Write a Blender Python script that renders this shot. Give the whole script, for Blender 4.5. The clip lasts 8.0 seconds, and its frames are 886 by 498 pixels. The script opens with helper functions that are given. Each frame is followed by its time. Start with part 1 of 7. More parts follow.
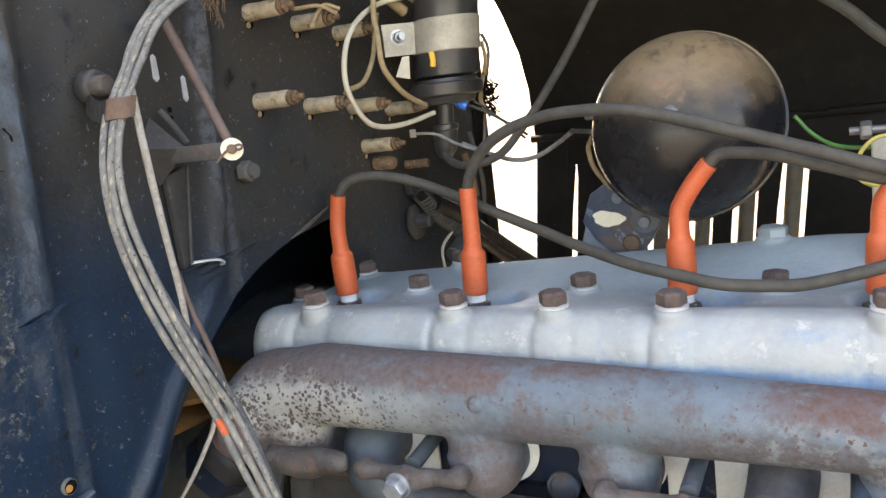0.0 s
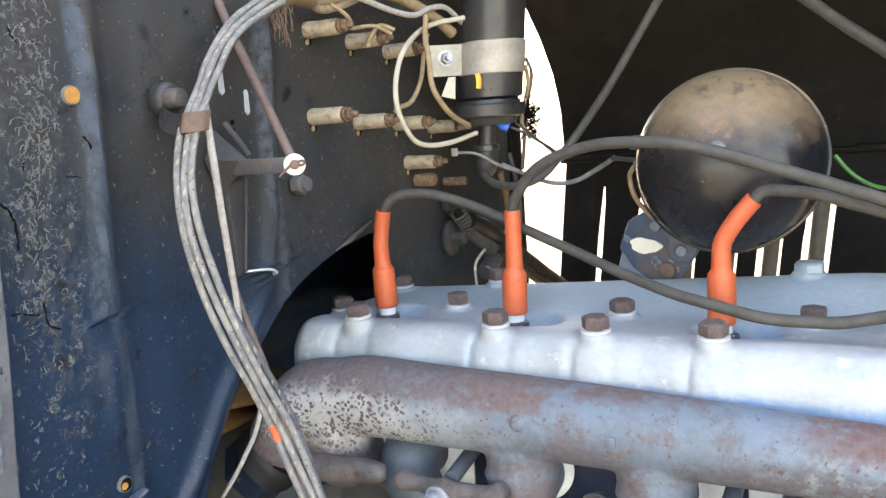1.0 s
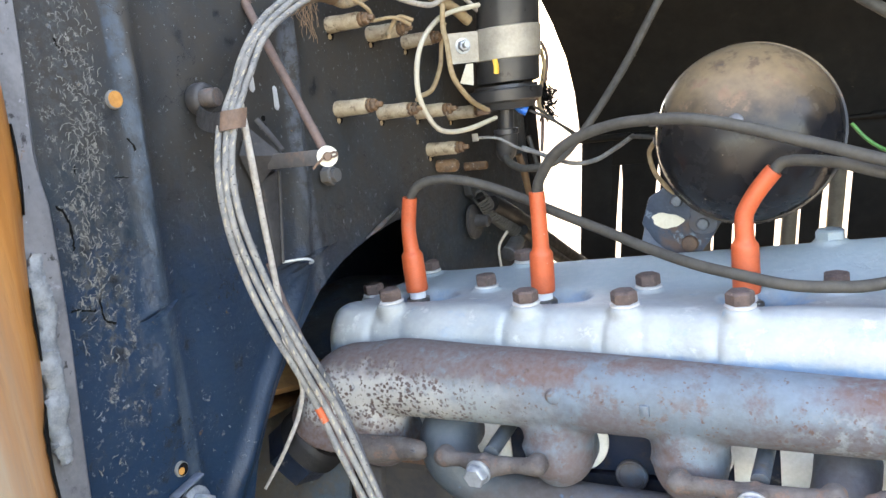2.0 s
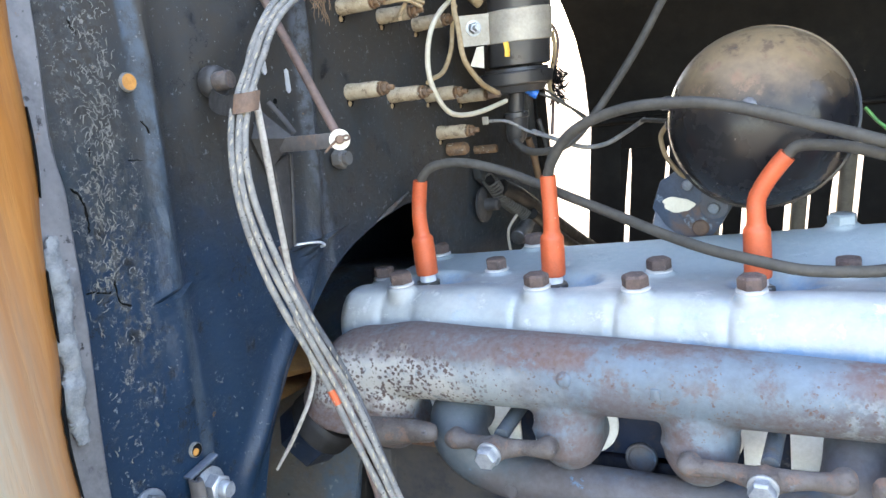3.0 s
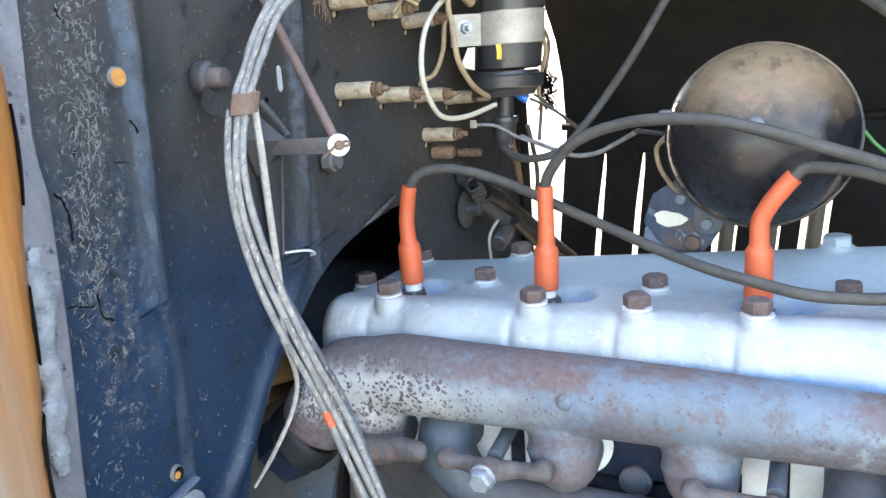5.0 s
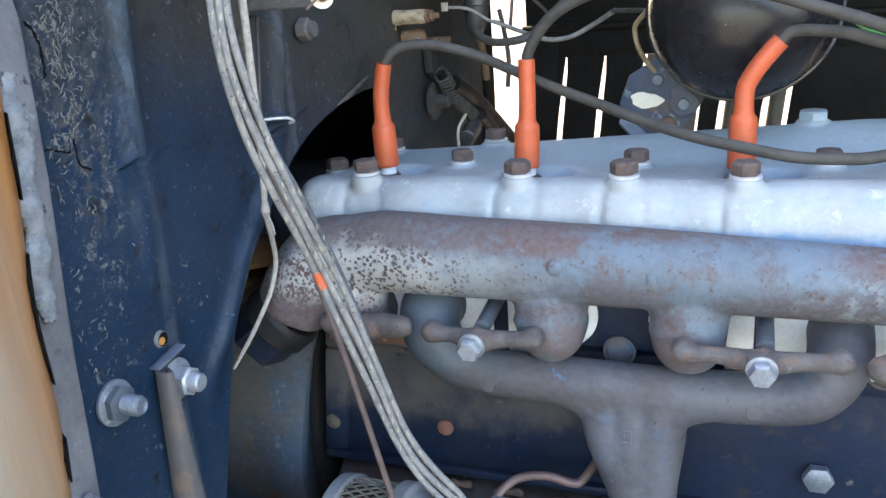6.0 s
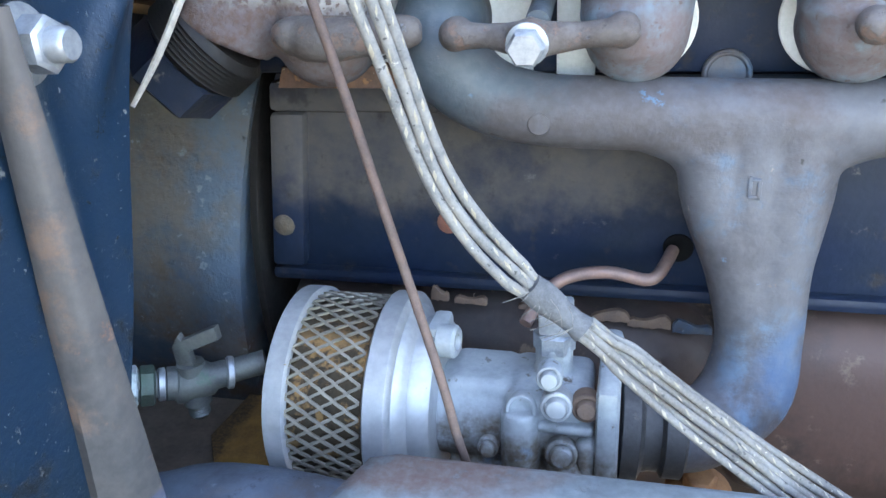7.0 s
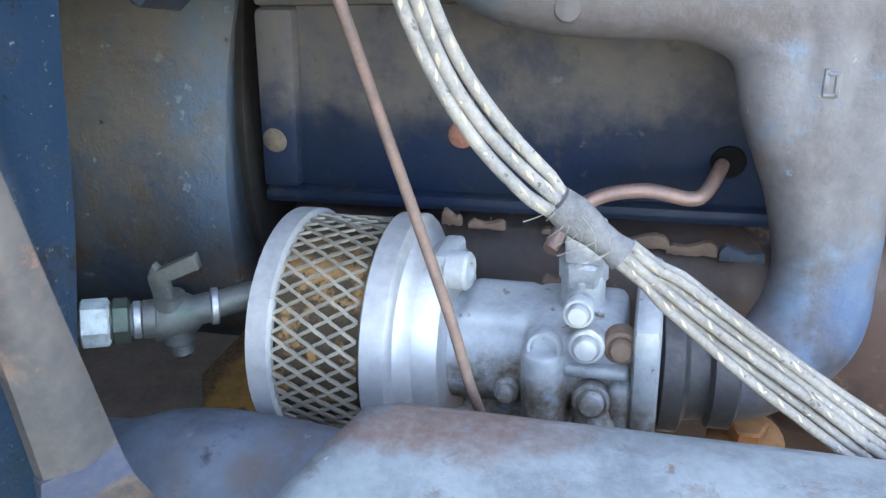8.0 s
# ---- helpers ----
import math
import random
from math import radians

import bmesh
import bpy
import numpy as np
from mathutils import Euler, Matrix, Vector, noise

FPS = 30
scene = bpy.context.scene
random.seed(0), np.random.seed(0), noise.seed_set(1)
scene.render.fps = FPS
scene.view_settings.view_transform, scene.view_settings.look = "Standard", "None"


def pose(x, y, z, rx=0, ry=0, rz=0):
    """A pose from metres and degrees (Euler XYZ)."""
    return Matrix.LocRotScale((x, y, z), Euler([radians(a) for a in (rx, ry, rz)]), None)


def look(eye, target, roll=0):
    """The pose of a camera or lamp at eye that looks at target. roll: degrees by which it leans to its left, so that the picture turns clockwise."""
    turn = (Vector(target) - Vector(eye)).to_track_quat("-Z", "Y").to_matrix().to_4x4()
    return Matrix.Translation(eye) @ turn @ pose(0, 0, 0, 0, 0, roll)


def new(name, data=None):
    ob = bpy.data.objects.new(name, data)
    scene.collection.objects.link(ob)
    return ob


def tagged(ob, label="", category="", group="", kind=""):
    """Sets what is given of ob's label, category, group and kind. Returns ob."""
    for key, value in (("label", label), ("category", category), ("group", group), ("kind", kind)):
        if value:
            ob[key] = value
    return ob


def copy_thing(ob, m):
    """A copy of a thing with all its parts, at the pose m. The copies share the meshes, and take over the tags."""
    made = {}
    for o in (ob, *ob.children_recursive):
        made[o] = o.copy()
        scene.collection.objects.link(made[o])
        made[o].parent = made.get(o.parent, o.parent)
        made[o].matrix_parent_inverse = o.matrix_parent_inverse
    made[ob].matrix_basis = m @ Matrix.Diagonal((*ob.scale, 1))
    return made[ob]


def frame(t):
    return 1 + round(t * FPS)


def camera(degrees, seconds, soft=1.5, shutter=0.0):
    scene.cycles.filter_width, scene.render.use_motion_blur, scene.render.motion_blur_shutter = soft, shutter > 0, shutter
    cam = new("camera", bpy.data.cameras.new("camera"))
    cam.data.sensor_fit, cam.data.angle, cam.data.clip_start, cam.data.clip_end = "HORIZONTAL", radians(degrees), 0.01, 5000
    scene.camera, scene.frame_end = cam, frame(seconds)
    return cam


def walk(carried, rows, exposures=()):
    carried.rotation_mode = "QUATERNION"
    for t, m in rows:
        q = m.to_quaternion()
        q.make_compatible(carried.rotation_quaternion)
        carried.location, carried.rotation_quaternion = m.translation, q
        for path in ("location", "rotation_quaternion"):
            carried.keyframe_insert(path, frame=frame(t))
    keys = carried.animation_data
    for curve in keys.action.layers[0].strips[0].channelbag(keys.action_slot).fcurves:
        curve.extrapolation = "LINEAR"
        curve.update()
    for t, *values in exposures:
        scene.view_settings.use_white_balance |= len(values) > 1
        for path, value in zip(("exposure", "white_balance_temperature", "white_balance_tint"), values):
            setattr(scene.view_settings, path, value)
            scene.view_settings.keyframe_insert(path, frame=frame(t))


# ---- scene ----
cam = camera(57.35, 8.0)
PATH = [
    (0, (0.4238, -0.5578, 1.1528), (-0.0352, 0.3128, 0.9755), -7.06),
    (0.2, (0.4109, -0.5667, 1.1584), (-0.0641, 0.2960, 0.9846), -6.17),
    (0.5, (0.3988, -0.5760, 1.1650), (-0.0800, 0.2833, 0.9852), -4.72),
    (1, (0.4025, -0.5862, 1.1672), (-0.0622, 0.2836, 1.0015), -4.36),
    (1.5, (0.4007, -0.5981, 1.1740), (-0.0596, 0.2745, 1.0103), -4.25),
    (1.7, (0.3994, -0.6041, 1.1696), (-0.0741, 0.2609, 1.0038), -6.53),
    (2.8, (0.3990, -0.6158, 1.1700), (-0.0822, 0.2390, 0.9754), -7.37),
    (3, (0.3953, -0.6138, 1.1709), (-0.0887, 0.2380, 0.9705), -6.95),
    (3.5, (0.3977, -0.6141, 1.1752), (-0.0814, 0.2393, 0.9697), -6.48),
    (4, (0.3869, -0.6128, 1.1767), (-0.0848, 0.2445, 0.9704), -6.25),
    (4.5, (0.3511, -0.6050, 1.1867), (-0.0986, 0.2614, 0.9696), -4.30),
    (4.7, (0.3467, -0.5995, 1.1874), (-0.0930, 0.2715, 0.9683), -3.99),
    (5.8, (0.3444, -0.6238, 1.1562), (-0.0177, 0.2731, 0.9024), -5.34),
    (6, (0.3071, -0.6180, 1.1309), (-0.0423, 0.2720, 0.8380), -4.02),
    (6.2, (0.2628, -0.6079, 1.0918), (-0.0721, 0.2771, 0.7685), -4.00),
    (6.5, (0.2101, -0.5676, 1.0283), (-0.0844, 0.3325, 0.7074), -2.36),
    (6.8, (0.1822, -0.5126, 0.9812), (-0.0789, 0.3842, 0.6239), -4.35),
    (7, (0.1719, -0.4752, 0.9494), (-0.0573, 0.4115, 0.5478), -3.02),
    (7.2, (0.1728, -0.4452, 0.9250), (-0.0657, 0.4332, 0.5109), -3.92),
    (7.5, (0.1695, -0.4219, 0.9156), (-0.0649, 0.4383, 0.4627), -4.26),
    (7.8, (0.1627, -0.4145, 0.9120), (-0.0813, 0.4344, 0.4432), -4.42),
    (8, (0.1622, -0.4202, 0.9148), (-0.0869, 0.4242, 0.4406), -4.06),
]
EXPOSURES = [(0.0, 3.22, 10200, 18), (0.5, 3.55, 9800, 18), (1.7, 3.75, 9300, 17), (3.0, 3.8, 8100, 14), (4.0, 3.80, 8000, 14), (4.7, 3.94, 7900, 14), (6.0, 3.48, 7900, 14), (6.5, 3.58, 7600, 14), (7.0, 4.15, 7700, 13), (7.5, 4.4, 8100, 13), (8.0, 4.41, 8700, 14)]
walk(cam, [(t, look(eye, target, roll)) for t, eye, target, roll in PATH], EXPOSURES)

# ---- light ----
SUN_EL, SUN_AZ = 50.0, 150.0            # degrees; azimuth counted from +x towards +y
world = bpy.data.worlds.new("sky")
scene.world = world
world.use_nodes = True
wn, wl = world.node_tree.nodes, world.node_tree.links
wn.clear()
sky = wn.new("ShaderNodeTexSky")
sky.sky_type, sky.sun_disc = "NISHITA", False
sky.sun_elevation, sky.sun_rotation = radians(SUN_EL), radians(90 - SUN_AZ)
sky_bg, sky_out = wn.new("ShaderNodeBackground"), wn.new("ShaderNodeOutputWorld")
sky_bg.inputs["Strength"].default_value = 0.15
wl.new(sky.outputs[0], sky_bg.inputs[0])
wl.new(sky_bg.outputs[0], sky_out.inputs[0])
sun = new("sun", bpy.data.lights.new("sun", "SUN"))
sun.data.energy, sun.data.angle, sun.data.color = 4.0, radians(0.5), (1.0, 0.94, 0.84)
sun_from = Vector((math.cos(radians(SUN_EL)) * math.cos(radians(SUN_AZ)), math.cos(radians(SUN_EL)) * math.sin(radians(SUN_AZ)), math.sin(radians(SUN_EL))))
sun.matrix_world = look(sun_from * 10, (0, 0, 0))


# ---- materials ----
def surface(name, base, alt=None, rough=0.5, metal=0.0, grain=40.0, patches=(), spots=(), bump=0.15, bump_scale=220.0, spec=0.5, stretch=None, veins=()):
    """Base and alt mix by a cloudy noise of the given grain. patches: (colour, scale, low, high, roughness[, centre, radius]).
    spots: (colour, scale, size, share[, centre, radius]). veins: thin wandering lines (colour, scale, width, share[, centre, radius]).
    Scales are per metre; stretch squeezes the pattern along the axes."""
    m = bpy.data.materials.new(name)
    m.use_nodes = True
    nt = m.node_tree
    n, l = nt.nodes, nt.links
    bsdf = n["Principled BSDF"]
    place_at = co = n.new("ShaderNodeNewGeometry").outputs["Position"]
    if stretch:
        sq = n.new("ShaderNodeVectorMath")
        sq.operation = "MULTIPLY"
        l.new(co, sq.inputs[0])
        sq.inputs[1].default_value = stretch
        co = sq.outputs[0]

    def noise_of(scale, detail=6.0, rgh=0.6):
        t = n.new("ShaderNodeTexNoise")
        t.inputs["Scale"].default_value, t.inputs["Detail"].default_value, t.inputs["Roughness"].default_value = scale, detail, rgh
        l.new(co, t.inputs["Vector"])
        return t.outputs[0]

    def step(value, low, high):
        r = n.new("ShaderNodeMapRange")
        r.interpolation_type = "SMOOTHSTEP"
        r.inputs[1].default_value, r.inputs[2].default_value = low, high
        l.new(value, r.inputs[0])
        return r.outputs[0]

    def times(a, b):
        k = n.new("ShaderNodeMath")
        k.operation = "MULTIPLY"
        l.new(a, k.inputs[0])
        if isinstance(b, float):
            k.inputs[1].default_value = b
        else:
            l.new(b, k.inputs[1])
        return k.outputs[0]

    def plus(a, b):
        k = n.new("ShaderNodeMath")
        k.operation = "ADD"
        l.new(a, k.inputs[0])
        l.new(b, k.inputs[1])
        return k.outputs[0]

    def around(centre, radius, fuzz=0.9):
        """1 inside an uneven blob, 0 outside; fuzz is how ragged its edge is."""
        d = n.new("ShaderNodeVectorMath")
        d.operation = "SUBTRACT"
        l.new(place_at, d.inputs[0])
        d.inputs[1].default_value = centre
        e = n.new("ShaderNodeVectorMath")
        e.operation = "DIVIDE"
        l.new(d.outputs[0], e.inputs[0])
        e.inputs[1].default_value = radius
        f = n.new("ShaderNodeVectorMath")
        f.operation = "LENGTH"
        l.new(e.outputs[0], f.inputs[0])
        return step(plus(f.outputs["Value"], times(noise_of(70.0), fuzz)), 1.25 + 0.5 * fuzz, 0.65 + 0.5 * fuzz)

    def mix(fac, a, b):
        x = n.new("ShaderNodeMix")
        x.data_type = "RGBA"
        l.new(fac, x.inputs[0])
        for v, k in ((a, 6), (b, 7)):
            if isinstance(v, tuple):
                x.inputs[k].default_value = (*v, 1)
            else:
                l.new(v, x.inputs[k])
        return x.outputs[2]

    def mixf(fac, a, b):
        x = n.new("ShaderNodeMix")
        l.new(fac, x.inputs[0])
        for v, k in ((a, 2), (b, 3)):
            if isinstance(v, float):
                x.inputs[k].default_value = v
            else:
                l.new(v, x.inputs[k])
        return x.outputs[0]

    alt = alt or tuple(0.75 * c for c in base)
    colour = mix(step(noise_of(grain), 0.35, 0.65), base, alt)
    fine = noise_of(grain * 9, 3.0)
    rgh = mixf(step(noise_of(grain * 2.3), 0.3, 0.7), max(rough - 0.1, 0.05), min(rough + 0.12, 1.0))
    height = times(noise_of(bump_scale, 5.0), 0.6)
    for colour2, scale, low, high, rough2, *place in patches:
        mask = step(noise_of(scale, 8.0, 0.68), low, high)
        if place:
            mask = times(mask, around(*place))
        colour = mix(mask, colour, colour2)
        rgh = mixf(mask, rgh, float(rough2))
        height = plus(height, times(mask, -0.35))
    for colour2, scale, size, share, *place in spots:
        v = n.new("ShaderNodeTexVoronoi")
        v.inputs["Scale"].default_value = scale
        w = n.new("ShaderNodeVectorMath")
        w.operation = "ADD"
        wob = n.new("ShaderNodeTexNoise")
        wob.inputs["Scale"].default_value = scale * 2.2
        l.new(co, wob.inputs["Vector"])
        k = n.new("ShaderNodeVectorMath")
        k.operation = "SCALE"
        k.inputs["Scale"].default_value = 0.9 / scale
        l.new(wob.outputs["Color"], k.inputs[0])
        l.new(co, w.inputs[0])
        l.new(k.outputs[0], w.inputs[1])
        l.new(w.outputs[0], v.inputs["Vector"])
        mask = times(step(v.outputs["Distance"], size, size * 0.7), step(noise_of(scale * 0.35, 2.0), share, share - 0.06))
        if place:
            mask = times(mask, around(*place))
        colour = mix(mask, colour, colour2)
        height = plus(height, times(mask, -0.3))
    for colour2, scale, width, share, *place in veins:
        k = n.new("ShaderNodeMath")
        k.operation = "COMPARE"
        k.inputs[1].default_value, k.inputs[2].default_value = 0.5, width
        l.new(noise_of(scale, 5.0, 0.62), k.inputs[0])
        mask = times(k.outputs[0], step(noise_of(scale * 0.7, 3.0), share - 0.02, share + 0.04))
        if place:
            mask = times(mask, around(*place))
        colour = mix(mask, colour, colour2)
        height = plus(height, times(mask, -0.5))
    colour = mix(times(step(fine, 0.3, 0.75), 0.22), colour, tuple(min(1.0, 1.5 * c + 0.01) for c in base))
    l.new(colour, bsdf.inputs["Base Color"])
    l.new(rgh, bsdf.inputs["Roughness"])
    bsdf.inputs["Metallic"].default_value = metal
    bsdf.inputs["Specular IOR Level"].default_value = spec
    b = n.new("ShaderNodeBump")
    b.inputs["Strength"].default_value, b.inputs["Distance"].default_value = bump, 0.002
    l.new(height, b.inputs["Height"])
    l.new(b.outputs[0], bsdf.inputs["Normal"])
    return m


def braid(name, light, dark, scale):
    """Cloth braid: small flecks of thread along the strand."""
    # The patch darkens the bundle's lower run: grime and painted shading together.
    m = surface(name, light, dark, rough=0.85, grain=90, bump=0.4, bump_scale=700,
                patches=[((0.125, 0.118, 0.108), 60, 0.28, 0.58, 0.85, (0.235, -0.175, 0.715), (0.13, 0.06, 0.075))],
                spots=[((0.40, 0.375, 0.32), scale, 0.20, 0.46), ((0.05, 0.05, 0.052), scale * 0.8, 0.28, 0.50)])
    return m


# Strip at y -0.2285 paints the rib's sheen; the one at y -0.055 lightens the bead.
NAVY = surface("navy_paint_rib_sheen", (0.0065, 0.0150, 0.0235), (0.0055, 0.024, 0.040), rough=0.45, grain=7, bump=0.5, bump_scale=140, spec=0.42,
               patches=[((0.034, 0.030, 0.025), 9, 0.20, 0.55, 0.75, (-0.03, 0.08, 1.28), (0.3, 0.52, 0.27)),
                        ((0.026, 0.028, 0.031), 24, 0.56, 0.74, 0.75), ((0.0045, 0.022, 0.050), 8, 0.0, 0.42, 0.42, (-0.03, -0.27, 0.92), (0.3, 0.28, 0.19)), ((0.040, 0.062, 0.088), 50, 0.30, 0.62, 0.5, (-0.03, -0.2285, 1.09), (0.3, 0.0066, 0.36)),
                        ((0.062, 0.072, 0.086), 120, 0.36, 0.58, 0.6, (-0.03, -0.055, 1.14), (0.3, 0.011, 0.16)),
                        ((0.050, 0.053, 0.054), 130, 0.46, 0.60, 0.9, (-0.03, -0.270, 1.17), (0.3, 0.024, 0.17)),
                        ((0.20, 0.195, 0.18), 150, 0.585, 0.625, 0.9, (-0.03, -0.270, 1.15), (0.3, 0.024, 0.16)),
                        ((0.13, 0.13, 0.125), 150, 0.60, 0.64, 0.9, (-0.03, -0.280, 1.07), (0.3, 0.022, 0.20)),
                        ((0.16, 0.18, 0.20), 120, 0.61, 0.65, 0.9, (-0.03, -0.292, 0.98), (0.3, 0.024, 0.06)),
                        ((0.003, 0.004, 0.006), 45, 0.56, 0.70, 0.5), ((0.12, 0.13, 0.14), 190, 0.63, 0.66, 0.8), ((0.14, 0.085, 0.05), 75, 0.67, 0.71, 0.9)],
               spots=[((0.22, 0.23, 0.24), 120, 0.10, 0.47), ((0.30, 0.31, 0.32), 70, 0.055, 0.48), ((0.16, 0.17, 0.18), 260, 0.12, 0.46), ((0.004, 0.004, 0.005), 70, 0.10, 0.43)],
               veins=[((0.17, 0.168, 0.155), 115, 0.011, 0.53, (-0.03, -0.270, 1.15), (0.3, 0.026, 0.17)), ((0.07, 0.08, 0.09), 45, 0.003, 0.61), ((0.003, 0.003, 0.004), 24, 0.004, 0.57)])
HOODBLACK = surface("hood_black", (0.0058, 0.0055, 0.0052), (0.009, 0.008, 0.007), rough=0.7, grain=8, bump=0.1, spec=0.15,
                    patches=[((0.022, 0.019, 0.014), 20, 0.58, 0.75, 0.85)], spots=[((0.2, 0.19, 0.17), 60, 0.06, 0.36)])
DUSTBAR = surface("dusty_louvre", (0.10, 0.09, 0.07), (0.07, 0.06, 0.05), rough=0.8, grain=30)
# Bluer, darker tint in the recess round each plug.
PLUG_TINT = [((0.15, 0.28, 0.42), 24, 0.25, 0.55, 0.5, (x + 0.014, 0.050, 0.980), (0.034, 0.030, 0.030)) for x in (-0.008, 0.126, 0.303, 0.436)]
# The patch at z 0.944 paints a blue shading line along the lower edge.
HEADPAINT = surface("silver_blue_paint", (0.290, 0.317, 0.325), (0.323, 0.346, 0.350), rough=0.55, metal=0.1, grain=16, bump=0.5, bump_scale=160, spec=0.35,
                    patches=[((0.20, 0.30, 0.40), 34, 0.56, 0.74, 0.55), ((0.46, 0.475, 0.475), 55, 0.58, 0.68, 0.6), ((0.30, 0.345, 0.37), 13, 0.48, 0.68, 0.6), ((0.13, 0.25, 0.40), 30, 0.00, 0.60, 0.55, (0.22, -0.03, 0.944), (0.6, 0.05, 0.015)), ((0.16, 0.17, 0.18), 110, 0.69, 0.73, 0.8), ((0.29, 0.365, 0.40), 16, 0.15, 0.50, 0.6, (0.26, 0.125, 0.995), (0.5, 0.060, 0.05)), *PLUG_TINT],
                    spots=[((0.05, 0.055, 0.06), 55, 0.09, 0.36)])
PORT_RUST = [((0.125, 0.096, 0.094), 60, 0.30, 0.50, 0.85, (x, -0.070, 0.876), (0.034, 0.04, 0.020)) for x in (0.0, 0.185, 0.262, 0.447)]
EXHAUST = surface("rusty_cast_iron", (0.118, 0.158, 0.196), (0.105, 0.128, 0.150), rough=0.6, spec=0.35, metal=0.1, grain=22, bump=0.4, bump_scale=350,
                  patches=[((0.105, 0.072, 0.066), 17, 0.52, 0.66, 0.85), ((0.135, 0.100, 0.088), 60, 0.58, 0.67, 0.9), ((0.125, 0.084, 0.074), 20, 0.44, 0.56, 0.85, (0.10, -0.04, 0.966), (0.25, 0.05, 0.012)),
                           ((0.125, 0.092, 0.086), 30, 0.30, 0.45, 0.85, (0.04, -0.045, 0.968), (0.17, 0.06, 0.030)), ((0.135, 0.088, 0.078), 40, 0.42, 0.52, 0.85, (0.155, -0.055, 0.958), (0.055, 0.05, 0.012)), ((0.135, 0.102, 0.094), 45, 0.50, 0.60, 0.85, (0.20, -0.07, 0.925), (0.09, 0.05, 0.03)),
                           ((0.23, 0.255, 0.265), 30, 0.28, 0.55, 0.75, (0.085, -0.075, 0.926), (0.085, 0.05, 0.024)),
                           ((0.40, 0.39, 0.37), 75, 0.34, 0.44, 0.85, (0.015, -0.075, 0.922), (0.078, 0.06, 0.032)), ((0.105, 0.092, 0.100), 22, 0.30, 0.56, 0.8, (0.19, -0.075, 0.915), (0.06, 0.05, 0.030)), ((0.095, 0.082, 0.085), 26, 0.26, 0.54, 0.85, (0.37, -0.075, 0.912), (0.09, 0.05, 0.020)),
                           ((0.185, 0.20, 0.21), 70, 0.48, 0.62, 0.75, (0.41, -0.07, 0.925), (0.075, 0.05, 0.024)),
                           ((0.12, 0.07, 0.06), 24, 0.36, 0.44, 0.85, (0.44, -0.06, 0.952), (0.075, 0.05, 0.018)),
                           ((0.10, 0.062, 0.055), 24, 0.28, 0.42, 0.85, (-0.05, -0.06, 0.875), (0.09, 0.06, 0.042)), *PORT_RUST],
                  spots=[((0.105, 0.070, 0.062), 135, 0.36, 0.58, (0.020, -0.07, 0.93), (0.085, 0.06, 0.036)), ((0.090, 0.058, 0.050), 240, 0.44, 0.60, (0.035, -0.07, 0.922), (0.085, 0.06, 0.040)), ((0.105, 0.070, 0.062), 300, 0.52, 0.66, (-0.045, -0.07, 0.912), (0.040, 0.06, 0.040)),
                         ((0.10, 0.06, 0.05), 210, 0.36, 0.50, (0.40, -0.07, 0.918), (0.08, 0.06, 0.03)),
                         ((0.098, 0.068, 0.060), 150, 0.20, 0.52), ((0.11, 0.074, 0.062), 260, 0.22, 0.50)])
INTAKE = surface("grey_cast_iron", (0.094, 0.096, 0.109), (0.058, 0.056, 0.064), rough=0.6, metal=0.1, grain=20, bump=0.35, bump_scale=350,
                 patches=[((0.062, 0.105, 0.160), 26, 0.52, 0.70, 0.5), ((0.064, 0.086, 0.104), 24, 0.24, 0.54, 0.55, (0.06, -0.05, 0.865), (0.11, 0.12, 0.05)), ((0.085, 0.145, 0.215), 30, 0.36, 0.58, 0.5, (0.25, -0.06, 0.70), (0.03, 0.06, 0.035)), ((0.082, 0.068, 0.068), 18, 0.50, 0.68, 0.75), ((0.072, 0.064, 0.066), 20, 0.20, 0.50, 0.7, (0.16, -0.06, 0.838), (0.085, 0.10, 0.020)), ((0.075, 0.15, 0.24), 44, 0.64, 0.70, 0.8), ((0.20, 0.115, 0.07), 60, 0.66, 0.72, 0.8), ((0.26, 0.21, 0.17), 90, 0.68, 0.72, 0.9), ((0.060, 0.100, 0.168), 36, 0.34, 0.55, 0.75, (0.262, -0.07, 0.705), (0.022, 0.06, 0.026))],
                 spots=[((0.04, 0.035, 0.035), 60, 0.16, 0.40)])
BLOCKBLUE = surface("dark_blue_block", (0.006, 0.014, 0.036), (0.010, 0.017, 0.031), rough=0.5, spec=0.22, grain=11, bump=0.3, bump_scale=200,
                    patches=[((0.040, 0.039, 0.040), 9, 0.58, 0.74, 0.8), ((0.082, 0.075, 0.070), 22, 0.16, 0.60, 0.85, (0.06, 0.0, 0.808), (0.19, 0.2, 0.050)), ((0.030, 0.028, 0.028), 40, 0.56, 0.70, 0.6), ((0.10, 0.095, 0.09), 60, 0.64, 0.74, 0.5)])
# First patch paints the light on the right lobe, which faces up.
PANBROWN = surface("oily_rust", (0.049, 0.030, 0.026), (0.033, 0.027, 0.027), rough=0.6, grain=18, bump=0.3,
                   patches=[((0.105, 0.062, 0.050), 16, 0.15, 0.50, 0.7, (0.36, -0.02, 0.66), (0.12, 0.12, 0.07)), ((0.18, 0.13, 0.095), 30, 0.60, 0.68, 0.9)], spots=[((0.35, 0.3, 0.26), 70, 0.06, 0.4)])
